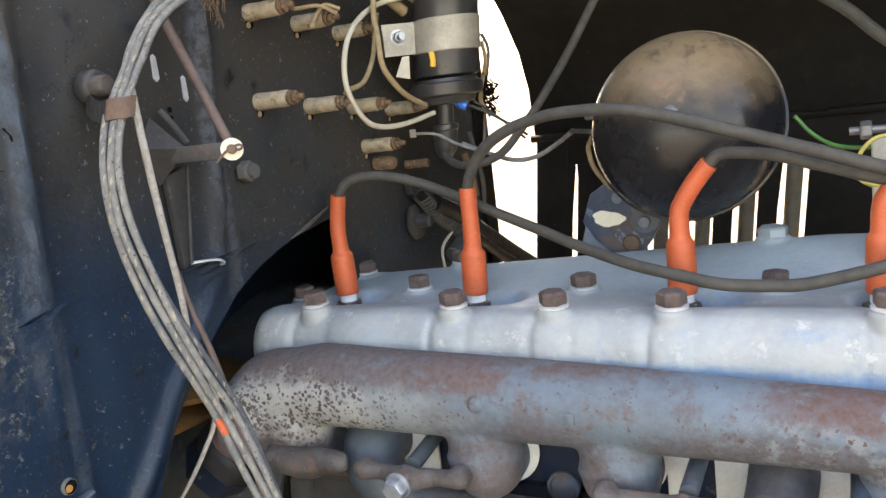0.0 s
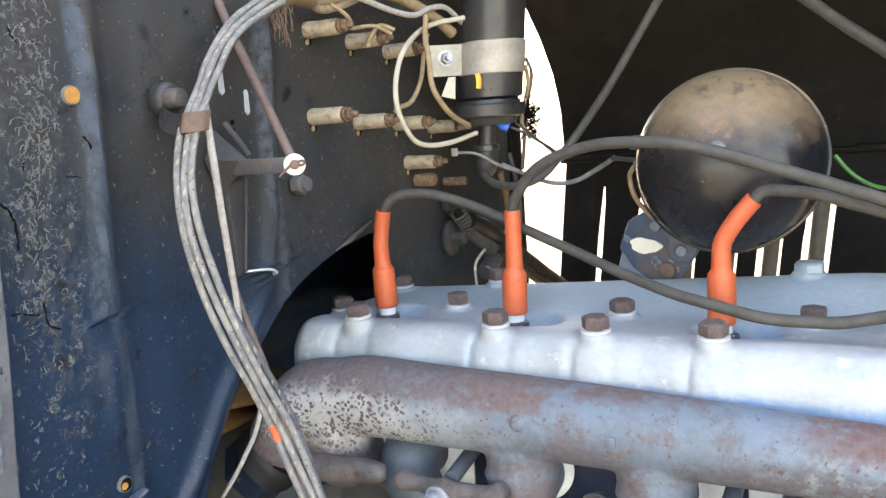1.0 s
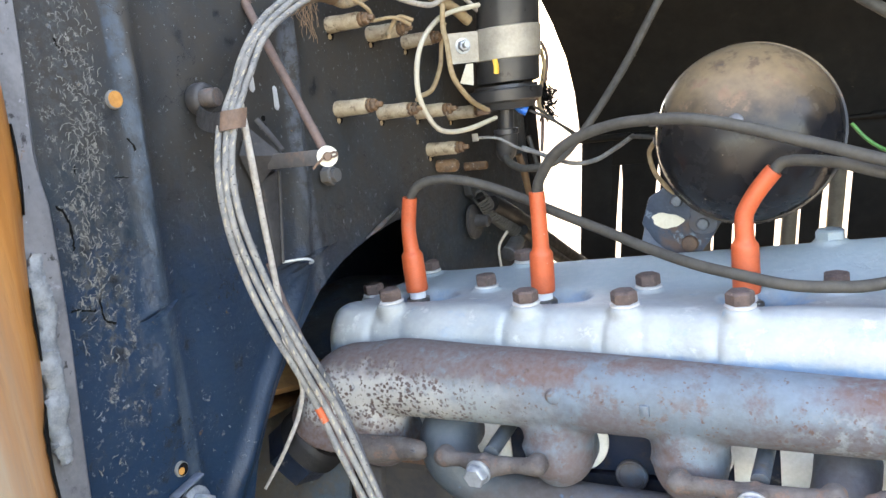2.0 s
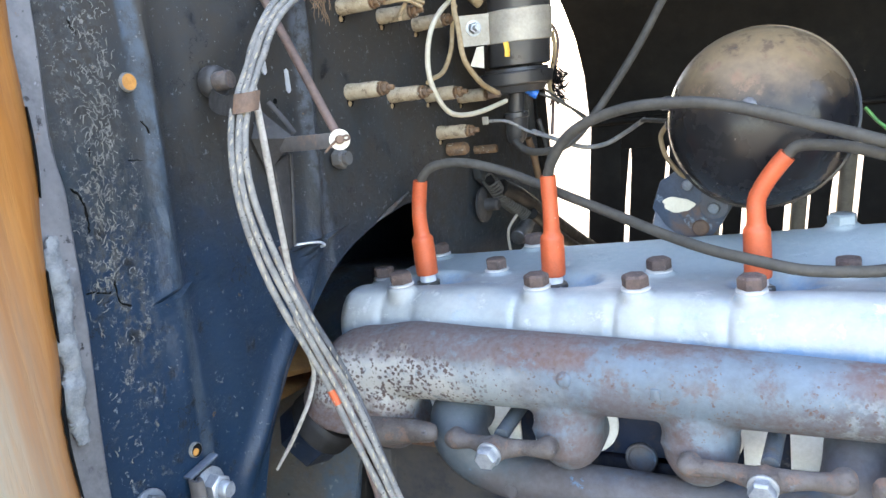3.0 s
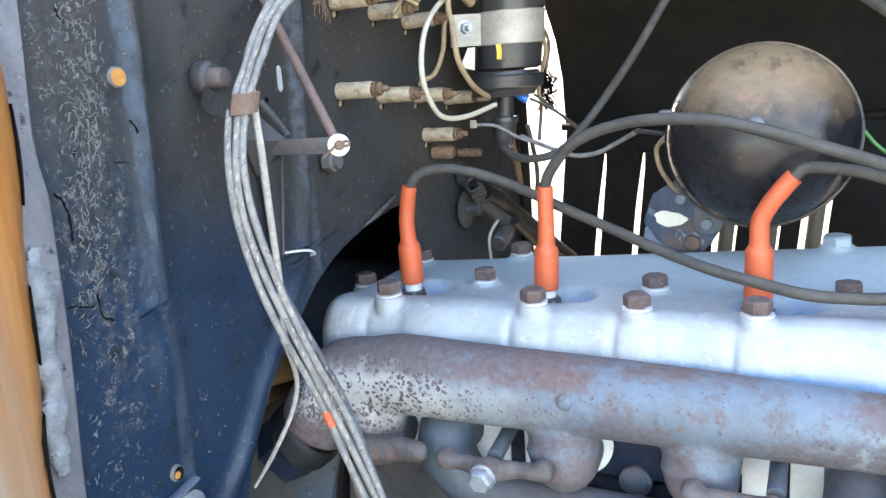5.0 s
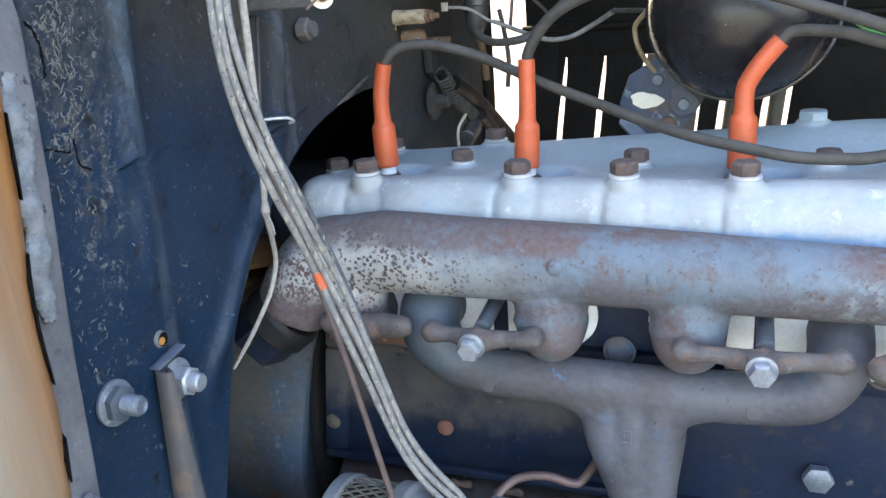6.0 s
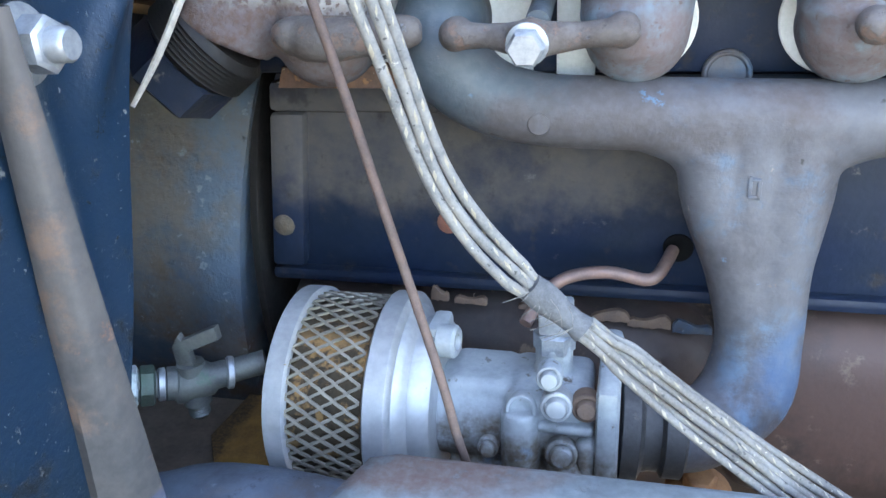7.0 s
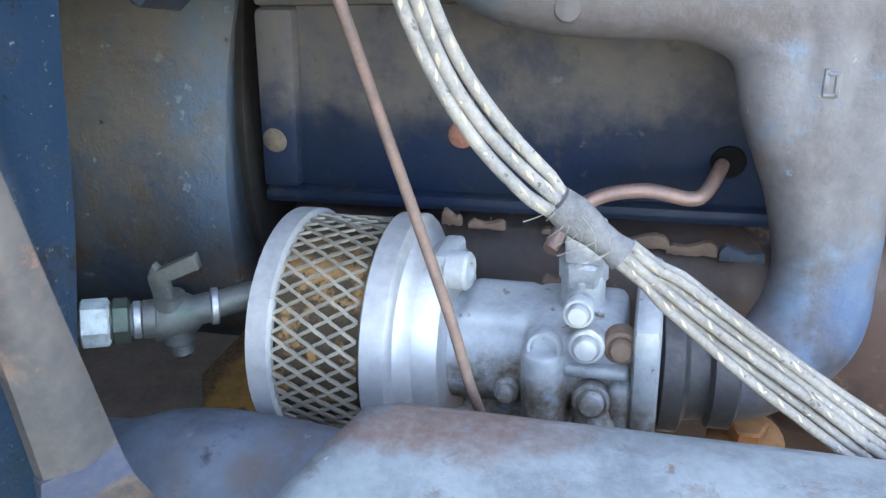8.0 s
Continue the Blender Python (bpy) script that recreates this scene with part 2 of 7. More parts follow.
BELLGREY = surface("grimy_blue_casing", (0.066, 0.082, 0.098), (0.094, 0.091, 0.088), rough=0.6, grain=14, bump=0.6, bump_scale=90, spec=0.4,
                   patches=[((0.040, 0.066, 0.104), 15, 0.46, 0.60, 0.5), ((0.105, 0.140, 0.180), 26, 0.58, 0.68, 0.6), ((0.11, 0.078, 0.052), 22, 0.50, 0.66, 0.9), ((0.122, 0.105, 0.092), 26, 0.32, 0.62, 0.7, (-0.160, -0.03, 0.80), (0.055, 0.15, 0.12)), ((0.068, 0.105, 0.150), 30, 0.34, 0.60, 0.7, (-0.100, -0.03, 0.76), (0.030, 0.15, 0.11)), ((0.16, 0.19, 0.22), 70, 0.62, 0.67, 0.7), ((0.02, 0.02, 0.022), 40, 0.64, 0.72, 0.8)])
RAILPAINT = surface("weathered_rail", (0.195, 0.232, 0.25), (0.115, 0.138, 0.155), rough=0.6, grain=26, bump=0.5, bump_scale=250,
                    patches=[((0.165, 0.150, 0.150), 16, 0.58, 0.66, 0.8), ((0.15, 0.098, 0.084), 28, 0.10, 0.26, 0.8, (0.070, -0.188, 0.715), (0.075, 0.028, 0.05)), ((0.14, 0.105, 0.097), 34, 0.64, 0.70, 0.85), ((0.13, 0.13, 0.135), 55, 0.55, 0.66, 0.7), ((0.07, 0.12, 0.25), 30, 0.64, 0.72, 0.5), ((0.5, 0.5, 0.5), 80, 0.72, 0.75, 0.9)])
MEMBERBLUE = surface("oily_blue_member", (0.105, 0.135, 0.180), (0.058, 0.070, 0.092), rough=0.55, grain=16, bump=0.4, patches=[((0.10, 0.082, 0.074), 18, 0.50, 0.64, 0.8), ((0.025, 0.028, 0.036), 40, 0.58, 0.70, 0.7), ((0.17, 0.20, 0.24), 60, 0.62, 0.70, 0.6)])
BRACKETBLUE = surface("chipped_blue_steel", (0.040, 0.066, 0.105), (0.026, 0.042, 0.068), rough=0.5, grain=40, bump=0.3, bump_scale=200,
                      patches=[((0.13, 0.085, 0.065), 45, 0.36, 0.52, 0.85, (0.226, 0.18, 1.010), (0.022, 0.05, 0.016)), ((0.17, 0.23, 0.29), 60, 0.56, 0.64, 0.6), ((0.11, 0.062, 0.045), 70, 0.60, 0.66, 0.9)])
STEEL = surface("grey_steel", (0.16, 0.16, 0.165), (0.11, 0.105, 0.10), rough=0.45, metal=0.6, grain=40, patches=[((0.17, 0.095, 0.065), 40, 0.58, 0.68, 0.9)])
ZINC = surface("zinc_plate", (0.40, 0.43, 0.46), (0.24, 0.27, 0.31), rough=0.45, metal=0.6, grain=50, bump=0.1)
PALEWASHER = surface("pale_plated_washer", (0.55, 0.56, 0.56), (0.40, 0.41, 0.42), rough=0.5, metal=0.2, grain=60, bump=0.1)
PLUGSTEEL = surface("stained_plug_steel", (0.11, 0.105, 0.095), (0.06, 0.055, 0.05), rough=0.45, metal=0.4, grain=120, bump=0.3, patches=[((0.42, 0.42, 0.40), 180, 0.56, 0.62, 0.4)])
ZINCDARK = surface("dull_plating", (0.21, 0.245, 0.285), (0.13, 0.155, 0.185), rough=0.5, metal=0.5, grain=60, bump=0.2, patches=[((0.33, 0.36, 0.39), 140, 0.60, 0.70, 0.5)])
RUSTBOLT = surface("rusty_bolt", (0.115, 0.080, 0.072), (0.075, 0.055, 0.052), rough=0.85, grain=160, bump=0.5, bump_scale=700,
                   patches=[((0.27, 0.205, 0.175), 260, 0.60, 0.70, 0.9), ((0.05, 0.04, 0.04), 180, 0.60, 0.70, 0.9)])
TERMINALRUST = surface("rusted_terminal", (0.20, 0.115, 0.062), (0.11, 0.075, 0.052), rough=0.75, metal=0.2, grain=160, bump=0.3, patches=[((0.34, 0.31, 0.27), 190, 0.58, 0.64, 0.5)])
RUST = surface("brown_rust", (0.155, 0.098, 0.070), (0.11, 0.075, 0.060), rough=0.85, grain=90, bump=0.4, bump_scale=500)
FLANGERUST = surface("red_brown_rust", (0.125, 0.066, 0.042), (0.070, 0.042, 0.034), rough=0.7, grain=60, bump=0.4, bump_scale=300, patches=[((0.26, 0.13, 0.055), 80, 0.56, 0.64, 0.8), ((0.32, 0.28, 0.20), 110, 0.64, 0.68, 0.7)])
RODRUST = surface("rod_rust", (0.142, 0.094, 0.080), (0.098, 0.072, 0.066), rough=0.75, grain=120, bump=0.3, bump_scale=700)
ORANGE = surface("orange_rubber", (0.53, 0.098, 0.036), (0.46, 0.084, 0.031), rough=0.5, grain=60, bump=0.06,
                 spots=[((0.55, 0.42, 0.36), 160, 0.10, 0.40)], patches=[((0.40, 0.12, 0.065), 70, 0.55, 0.74, 0.8)])
RUBBER = surface("dusty_rubber", (0.040, 0.038, 0.034), (0.062, 0.058, 0.050), rough=0.75, grain=70, bump=0.15, bump_scale=600,
                 spots=[((0.22, 0.20, 0.17), 140, 0.08, 0.38)])
COILBLACK = surface("coil_black", (0.022, 0.022, 0.023), (0.036, 0.035, 0.034), rough=0.36, grain=24, bump=0.04, spots=[((0.14, 0.13, 0.12), 90, 0.07, 0.40)],
                    patches=[((0.06, 0.055, 0.05), 30, 0.64, 0.8, 0.7)])
BANDMETAL = surface("dull_clamp_metal", (0.38, 0.355, 0.305), (0.30, 0.28, 0.24), rough=0.55, metal=0.35, grain=40, spots=[((0.16, 0.13, 0.10), 90, 0.12, 0.40)])
HORNBLACK = surface("dusty_black_enamel", (0.009, 0.0095, 0.012), (0.014, 0.014, 0.015), rough=0.24, spec=0.35, grain=14, bump=0.08, bump_scale=200,
                    patches=[((0.215, 0.150, 0.088), 24, -0.90, 0.20, 0.42, (0.300, 0.10, 1.224), (0.21, 0.21, 0.092), 0.35), ((0.125, 0.085, 0.055), 38, 0.53, 0.63, 0.6, (0.300, 0.10, 1.20), (0.10, 0.2, 0.055)), ((0.045, 0.040, 0.036), 30, 0.58, 0.68, 0.35, (0.300, 0.10, 1.20), (0.12, 0.2, 0.07)),
                             ((0.22, 0.14, 0.095), 60, 0.54, 0.62, 0.9, (0.277, 0.10, 1.143), (0.032, 0.12, 0.022)), ((0.21, 0.135, 0.09), 60, 0.54, 0.62, 0.9, (0.333, 0.10, 1.158), (0.028, 0.12, 0.012)) ],
                    spots=[((0.30, 0.27, 0.23), 150, 0.10, 0.44), ((0.22, 0.12, 0.07), 70, 0.10, 0.42)])
PORCELAIN = surface("yellowed_porcelain", (0.40, 0.335, 0.24), (0.28, 0.22, 0.15), rough=0.5, grain=120, bump=0.15,
                    patches=[((0.12, 0.085, 0.055), 130, 0.50, 0.66, 0.8), ((0.42, 0.37, 0.28), 90, 0.6, 0.7, 0.4)])
WHITECER = surface("white_ceramic", (0.75, 0.76, 0.76), (0.68, 0.69, 0.70), rough=0.3, grain=60, bump=0.02)
GASKET = surface("pale_gasket", (0.68, 0.71, 0.70), (0.58, 0.60, 0.57), rough=0.8, grain=40, spots=[((0.2, 0.16, 0.11), 100, 0.12, 0.40)])
BRAID = braid("grey_cloth_braid", (0.215, 0.209, 0.194), (0.122, 0.125, 0.127), 380)
# Shaded copy of BRAID: the fourth cable's shading is put into its colour.
BRAIDSHADE = braid("shaded_cloth_braid", (0.095, 0.10, 0.108), (0.055, 0.060, 0.068), 380)
TRACER = surface("white_tracer_thread", (0.33, 0.30, 0.24), (0.23, 0.20, 0.15), rough=0.9, grain=200, bump=0.3, bump_scale=900)
BRAIDTAN = braid("tan_cloth_braid", (0.33, 0.245, 0.15), (0.20, 0.15, 0.10), 420)
CORD = surface("white_cord", (0.46, 0.44, 0.405), (0.33, 0.305, 0.28), rough=0.9, grain=220, bump=0.4, bump_scale=900, spots=[((0.2, 0.17, 0.15), 260, 0.25, 0.46)])
TANWIRE = surface("tan_wire", (0.34, 0.255, 0.15), (0.26, 0.18, 0.10), rough=0.8, grain=150)
TAPE = surface("brown_tape", (0.20, 0.125, 0.07), (0.15, 0.095, 0.06), rough=0.8, grain=90, bump=0.3)
BLACKTAPE = surface("frayed_tape", (0.120, 0.126, 0.136), (0.070, 0.074, 0.080), rough=0.9, grain=160, bump=0.5, bump_scale=700)
CREAMWIRE = surface("cream_wire", (0.52, 0.48, 0.39), (0.44, 0.40, 0.31), rough=0.6, grain=120)
GREENWIRE = surface("green_wire", (0.06, 0.24, 0.05), (0.05, 0.18, 0.05), rough=0.5, grain=80)
YELLOWWIRE = surface("yellow_wire", (0.52, 0.42, 0.10), (0.42, 0.34, 0.10), rough=0.5, grain=80)
BLUEPLASTIC = surface("blue_plastic", (0.01, 0.16, 0.62), (0.01, 0.13, 0.5), rough=0.35, grain=90, bump=0.02)
COPPER = surface("dull_copper", (0.22, 0.135, 0.115), (0.17, 0.115, 0.105), rough=0.5, metal=0.3, grain=90)
ALLOY = surface("cast_alloy", (0.295, 0.325, 0.345), (0.225, 0.255, 0.28), rough=0.6, metal=0.1, grain=30, bump=0.25, bump_scale=500,
                patches=[((0.22, 0.20, 0.17), 34, 0.62, 0.74, 0.8), ((0.10, 0.075, 0.052), 60, 0.28, 0.56, 0.85, (0.11, -0.12, 0.660), (0.07, 0.06, 0.028)), ((0.10, 0.08, 0.06), 90, 0.60, 0.68, 0.9), ((0.16, 0.21, 0.27), 40, 0.58, 0.70, 0.6)])
ALLOYBRIGHT = surface("brushed_alloy", (0.405, 0.425, 0.445), (0.31, 0.33, 0.355), rough=0.48, metal=0.5, grain=20, bump=0.12, spots=[((0.30, 0.22, 0.15), 110, 0.09, 0.38)])
BRASS = surface("dirty_brass", (0.135, 0.148, 0.145), (0.095, 0.105, 0.108), rough=0.55, metal=0.4, grain=80, patches=[((0.10, 0.16, 0.13), 60, 0.62, 0.70, 0.8)])
MESHGREY = surface("zinc_mesh", (0.31, 0.285, 0.24), (0.21, 0.19, 0.16), rough=0.5, metal=0.5, grain=80)
FILTERFOAM = surface("filter_paper", (0.075, 0.052, 0.032), (0.050, 0.038, 0.026), rough=0.95, grain=60, patches=[((0.40, 0.22, 0.09), 42, 0.50, 0.60, 0.95, (0.015, -0.14, 0.705), (0.06, 0.05, 0.040))])
PINE = surface("varnished_pine", (0.345, 0.132, 0.030), (0.262, 0.096, 0.023), rough=0.45, grain=55, bump=0.2, bump_scale=160, stretch=(1.0, 1.0, 0.05),
               patches=[((0.40, 0.175, 0.048), 75, 0.48, 0.66, 0.5), ((0.25, 0.105, 0.032), 45, 0.54, 0.74, 0.5), ((0.22, 0.085, 0.025), 130, 0.58, 0.68, 0.5), ((0.31, 0.265, 0.20), 60, -0.15, 0.28, 0.7, (0.0, -0.470, 0.96), (0.3, 0.108, 0.28), 0.5), ((0.10, 0.05, 0.02), 150, 0.69, 0.73, 0.8)])
PLANK = surface("raw_plank", (0.26, 0.125, 0.038), (0.17, 0.08, 0.025), rough=0.8, grain=30)
PUTTY = surface("grey_sealant", (0.20, 0.218, 0.23), (0.11, 0.122, 0.135), rough=0.9, grain=120, bump=0.6, bump_scale=500)
STRIP = surface("grey_painted_strip", (0.165, 0.166, 0.174), (0.105, 0.107, 0.114), rough=0.55, grain=30, bump=0.25,
                patches=[((0.18, 0.11, 0.08), 50, 0.64, 0.70, 0.9), ((0.03, 0.035, 0.05), 30, 0.60, 0.70, 0.5), ((0.02, 0.02, 0.022), 110, 0.60, 0.66, 0.8), ((0.24, 0.25, 0.27), 70, 0.62, 0.68, 0.7)],
                spots=[((0.30, 0.31, 0.33), 160, 0.10, 0.44)])
STRUT = surface("rusty_strut", (0.088, 0.082, 0.082), (0.052, 0.053, 0.058), rough=0.65, grain=24, bump=0.25,
                patches=[((0.17, 0.112, 0.085), 26, 0.50, 0.66, 0.8), ((0.20, 0.10, 0.07), 48, 0.62, 0.72, 0.7), ((0.042, 0.058, 0.105), 40, 0.10, 0.26, 0.9, (-0.030, -0.245, 0.714), (0.06, 0.06, 0.009), 0.3)],
                spots=[((0.36, 0.36, 0.36), 90, 0.06, 0.35)])
COREPLUG = surface("pitted_plug", (0.092, 0.074, 0.056), (0.060, 0.050, 0.042), rough=0.85, grain=140, bump=0.5, bump_scale=500)
COREPLUGRED = surface("red_rust_plug", (0.21, 0.080, 0.055), (0.14, 0.068, 0.052), rough=0.85, grain=160, bump=0.5, bump_scale=500)
WHITECRUST = surface("white_crusted_nut", (0.50, 0.58, 0.60), (0.30, 0.36, 0.38), rough=0.85, grain=90, bump=0.8, bump_scale=300, patches=[((0.12, 0.17, 0.18), 60, 0.60, 0.68, 0.8)])
VERDIGRIS = surface("greened_brass", (0.060, 0.105, 0.085), (0.075, 0.085, 0.08), rough=0.6, metal=0.3, grain=60, bump=0.3, patches=[((0.25, 0.35, 0.33), 120, 0.66, 0.72, 0.8)])
# Black for dark tubes and the union, and painted shade on the housing's face.
BLACKSHADE = surface("black_parts_and_shade", (0.007, 0.007, 0.007), (0.012, 0.010, 0.010), rough=0.55, grain=40, bump=0.3, spec=0.3)
CLAMPRUST = surface("forged_clamp", (0.100, 0.088, 0.084), (0.068, 0.054, 0.050), rough=0.75, grain=70, bump=0.6, bump_scale=420,
                    patches=[((0.15, 0.095, 0.075), 90, 0.52, 0.62, 0.9), ((0.15, 0.175, 0.21), 60, 0.60, 0.70, 0.6), ((0.05, 0.04, 0.04), 120, 0.60, 0.68, 0.9)])
FLAKE = surface("lifted_paint", (0.17, 0.168, 0.155), (0.10, 0.105, 0.105), rough=0.8, grain=200, bump=0.3)
DULLSTEEL = surface("dull_black_steel", (0.042, 0.041, 0.042), (0.026, 0.026, 0.028), rough=0.55, grain=60, bump=0.3, patches=[((0.09, 0.075, 0.065), 80, 0.60, 0.70, 0.85)])
PAPER = surface("paper_tag", (0.72, 0.68, 0.56), (0.66, 0.62, 0.5), rough=0.8, grain=60, bump=0.05)
# Sunlight on the wood behind the holes is put into this bright colour.
HOLEWOOD = surface("lit_wood", (0.46, 0.21, 0.05), (0.34, 0.145, 0.035), rough=0.7, grain=120)
YELLOWPAINT = surface("yellow_paint_mark", (0.78, 0.43, 0.06), (0.70, 0.36, 0.05), rough=0.6, grain=80, bump=0.05)
WHITEMARK = surface("pale_paint_mark", (0.42, 0.43, 0.45), (0.34, 0.35, 0.37), rough=0.7, grain=120)
# Near-black for black things; also paints the shade in holes, gaps and the cab.
DARK = surface("black_and_hole_shade", (0.004, 0.004, 0.005), (0.006, 0.006, 0.006), rough=0.95, grain=20, spec=0.1)
GROUND = surface("gravel", (0.140, 0.125, 0.105), (0.105, 0.095, 0.080), rough=0.95, grain=3, bump=0.5, bump_scale=60)
ORANGERUST = surface("orange_rust", (0.36, 0.175, 0.075), (0.25, 0.115, 0.055), rough=0.85, grain=90, bump=0.4, bump_scale=500)
# Brown of the floor plate, lightened to make up for light missing there.
LIGHTDIRT = surface("lightened_dirt", (0.235, 0.185, 0.150), (0.165, 0.125, 0.100), rough=0.9, grain=24, bump=0.5, bump_scale=120)
# Ochre that stands for the sunlit ground under the bell housing.
OCHRE = surface("ochre_sunlit_ground", (0.50, 0.27, 0.075), (0.34, 0.18, 0.06), rough=0.8, grain=60, bump=0.4, patches=[((0.085, 0.055, 0.035), 34, 0.50, 0.62, 0.85), ((0.10, 0.065, 0.04), 30, 0.20, 0.45, 0.85, (-0.125, -0.02, 0.597), (0.022, 0.12, 0.05))])


# ---- mesh tools ----
def finish(bm, smooth=40):
    bmesh.ops.recalc_face_normals(bm, faces=bm.faces)
    for f in bm.faces:
        f.smooth = True
    for e in bm.edges:
        e.smooth = len(e.link_faces) == 2 and e.calc_face_angle(0.0) < radians(smooth)
    return bm


def thing(name, at, label, category, group="", kind=""):
    ob = new(name)
    ob.location = at
    ob.empty_display_size = 0.02
    return tagged(ob, label, category, group, kind)


def base_of(ob):
    at = Vector((0, 0, 0))
    while ob:
        at += ob.location
        ob = ob.parent
    return at


def part(name, bm, material, parent=None, label="", smooth=40, facing=None):
    """Links bm, in world coordinates, as one mesh under a thing or a part. facing: the side to which an open skin looks."""
    finish(bm, smooth)
    if facing and sum((f.normal * f.calc_area() for f in bm.faces), Vector()).dot(Vector(facing)) < 0:
        bmesh.ops.reverse_faces(bm, faces=bm.faces)
    if parent:
        bmesh.ops.translate(bm, verts=bm.verts, vec=-base_of(parent))
    me = bpy.data.meshes.new(name)
    bm.to_mesh(me)
    bm.free()
    me.materials.append(material)
    ob = new(name, me)
    ob.parent = parent
    return tagged(ob, label)


def remeshed(ob, voxel=0.003, rounds=6):
    """Casts the joined shapes of ob into one skin with soft fillets."""
    r = ob.modifiers.new("cast", "REMESH")
    r.mode, r.voxel_size, r.use_smooth_shade = "VOXEL", voxel, True
    s = ob.modifiers.new("soften", "SMOOTH")
    s.factor, s.iterations = 0.5, rounds
    return ob


def spline(pts, per=8):
    """Catmull-Rom through the points."""
    p = [Vector(q) for q in pts]
    p = [2 * p[0] - p[1], *p, 2 * p[-1] - p[-2]]
    out = []
    for i in range(1, len(p) - 2):
        for k in range(per):
            t = k / per
            a, b, c, d = p[i - 1], p[i], p[i + 1], p[i + 2]
            out.append(0.5 * (2 * b + (c - a) * t + (2 * a - 5 * b + 4 * c - d) * t * t + (3 * b - a - 3 * c + d) * t ** 3))
    return out + [p[-2]]


def tube(bm, pts, r, seg=10, per=8, flat=1.0, radii=None, caps=True):
    """A round rod along the points; radii: one a given point."""
    line = spline(pts, per) if per > 1 else [Vector(q) for q in pts]
    n = len(line)
    rs = [r] * n if radii is None else [float(v) for v in np.interp(np.linspace(0, len(pts) - 1, n), range(len(pts)), radii)]
    ahead = (line[1] - line[0]).normalized()
    side = ahead.orthogonal().normalized()
    rings = []
    for i, c in enumerate(line):
        ahead = (line[min(i + 1, n - 1)] - line[max(i - 1, 0)]).normalized()
        side = (side - ahead * side.dot(ahead)).normalized()
        up = ahead.cross(side)
        rings.append([bm.verts.new(c + rs[i] * (math.cos(a) * side + flat * math.sin(a) * up)) for a in (2 * math.pi * k / seg for k in range(seg))])
    for a, b in zip(rings, rings[1:]):
        for k in range(seg):
            bm.faces.new((a[k], a[(k + 1) % seg], b[(k + 1) % seg], b[k]))
    if caps:
        bm.faces.new(rings[0][::-1])
        bm.faces.new(rings[-1])
    return bm


def lathe(bm, profile, at=(0, 0, 0), axis=(0, 0, 1), seg=28):
    """Turns (radius, height) pairs round an axis; a radius of 0 closes the end."""
    m = Matrix.Translation(at) @ Vector((0, 0, 1)).rotation_difference(Vector(axis)).to_matrix().to_4x4()
    rings = []
    for r, h in profile:
        if r < 1e-6:
            rings.append([bm.verts.new(m @ Vector((0, 0, h)))])
        else:
            rings.append([bm.verts.new(m @ Vector((r * math.cos(a), r * math.sin(a), h))) for a in (2 * math.pi * k / seg for k in range(seg))])
    for a, b in zip(rings, rings[1:]):
        for k in range(max(len(a), len(b))):
            loop = [a[k % len(a)], a[(k + 1) % len(a)], b[(k + 1) % len(b)], b[k % len(b)]]
            loop = list(dict.fromkeys(loop))
            if len(loop) > 2:
                bm.faces.new(loop)
    for ring, flip in ((rings[0], True), (rings[-1], False)):
        if len(ring) > 2:
            bm.faces.new(ring[::-1] if flip else ring)
    return bm


def block(bm, low, high, bevel=0.002, seg=2, turn=None, about=None):
    """A box between two corners with rounded edges."""
    low, high = Vector(low), Vector(high)
    c, d = (low + high) / 2, high - low
    made = bmesh.ops.create_cube(bm, size=1.0)["verts"]
    bmesh.ops.scale(bm, vec=d, verts=made)
    if bevel:
        edges = list({e for v in made for e in v.link_edges})
        made = list({v for v in bmesh.ops.bevel(bm, geom=edges, offset=bevel, segments=seg, affect="EDGES", profile=0.5)["verts"]} | {v for v in made if v.is_valid})
    m = Matrix.Translation(c)
    if turn is not None:
        about = Vector(about) if about else c
        m = Matrix.Translation(about) @ turn.to_4x4() @ Matrix.Translation(c - about)
    bmesh.ops.transform(bm, matrix=m, verts=made)
    return bm


def plate(bm, outline, axis, low, high, bevel=0.0):
    """A flat outline (pairs) pulled along an axis from low to high. Pairs are the other two axes in order."""
    order = {"x": lambda p, h: (h, p[0], p[1]), "y": lambda p, h: (p[0], h, p[1]), "z": lambda p, h: (p[0], p[1], h)}[axis]
    a = [bm.verts.new(order(p, low)) for p in outline]
    b = [bm.verts.new(order(p, high)) for p in outline]
    n = len(a)
    faces = [bm.faces.new(a[::-1]), bm.faces.new(b)] + [bm.faces.new((a[i], a[(i + 1) % n], b[(i + 1) % n], b[i])) for i in range(n)]
    if bevel:
        bmesh.ops.recalc_face_normals(bm, faces=faces)
        edges = [e for f in faces[:2] for e in f.edges]
        bmesh.ops.bevel(bm, geom=edges, offset=bevel, segments=2, affect="EDGES", profile=0.5)
    return bm


def sheet(bm, rows):
    """A skin over rows of points of equal length."""
    vs = [[bm.verts.new(p) for p in row] for row in rows]
    for a, b in zip(vs, vs[1:]):
        for k in range(len(a) - 1):
            bm.faces.new((a[k], a[k + 1], b[k + 1], b[k]))
    return bm


def thicken(ob, depth, offset=-1.0):
    s = ob.modifiers.new("thickness", "SOLIDIFY")
    s.thickness, s.offset = depth, offset
    return ob


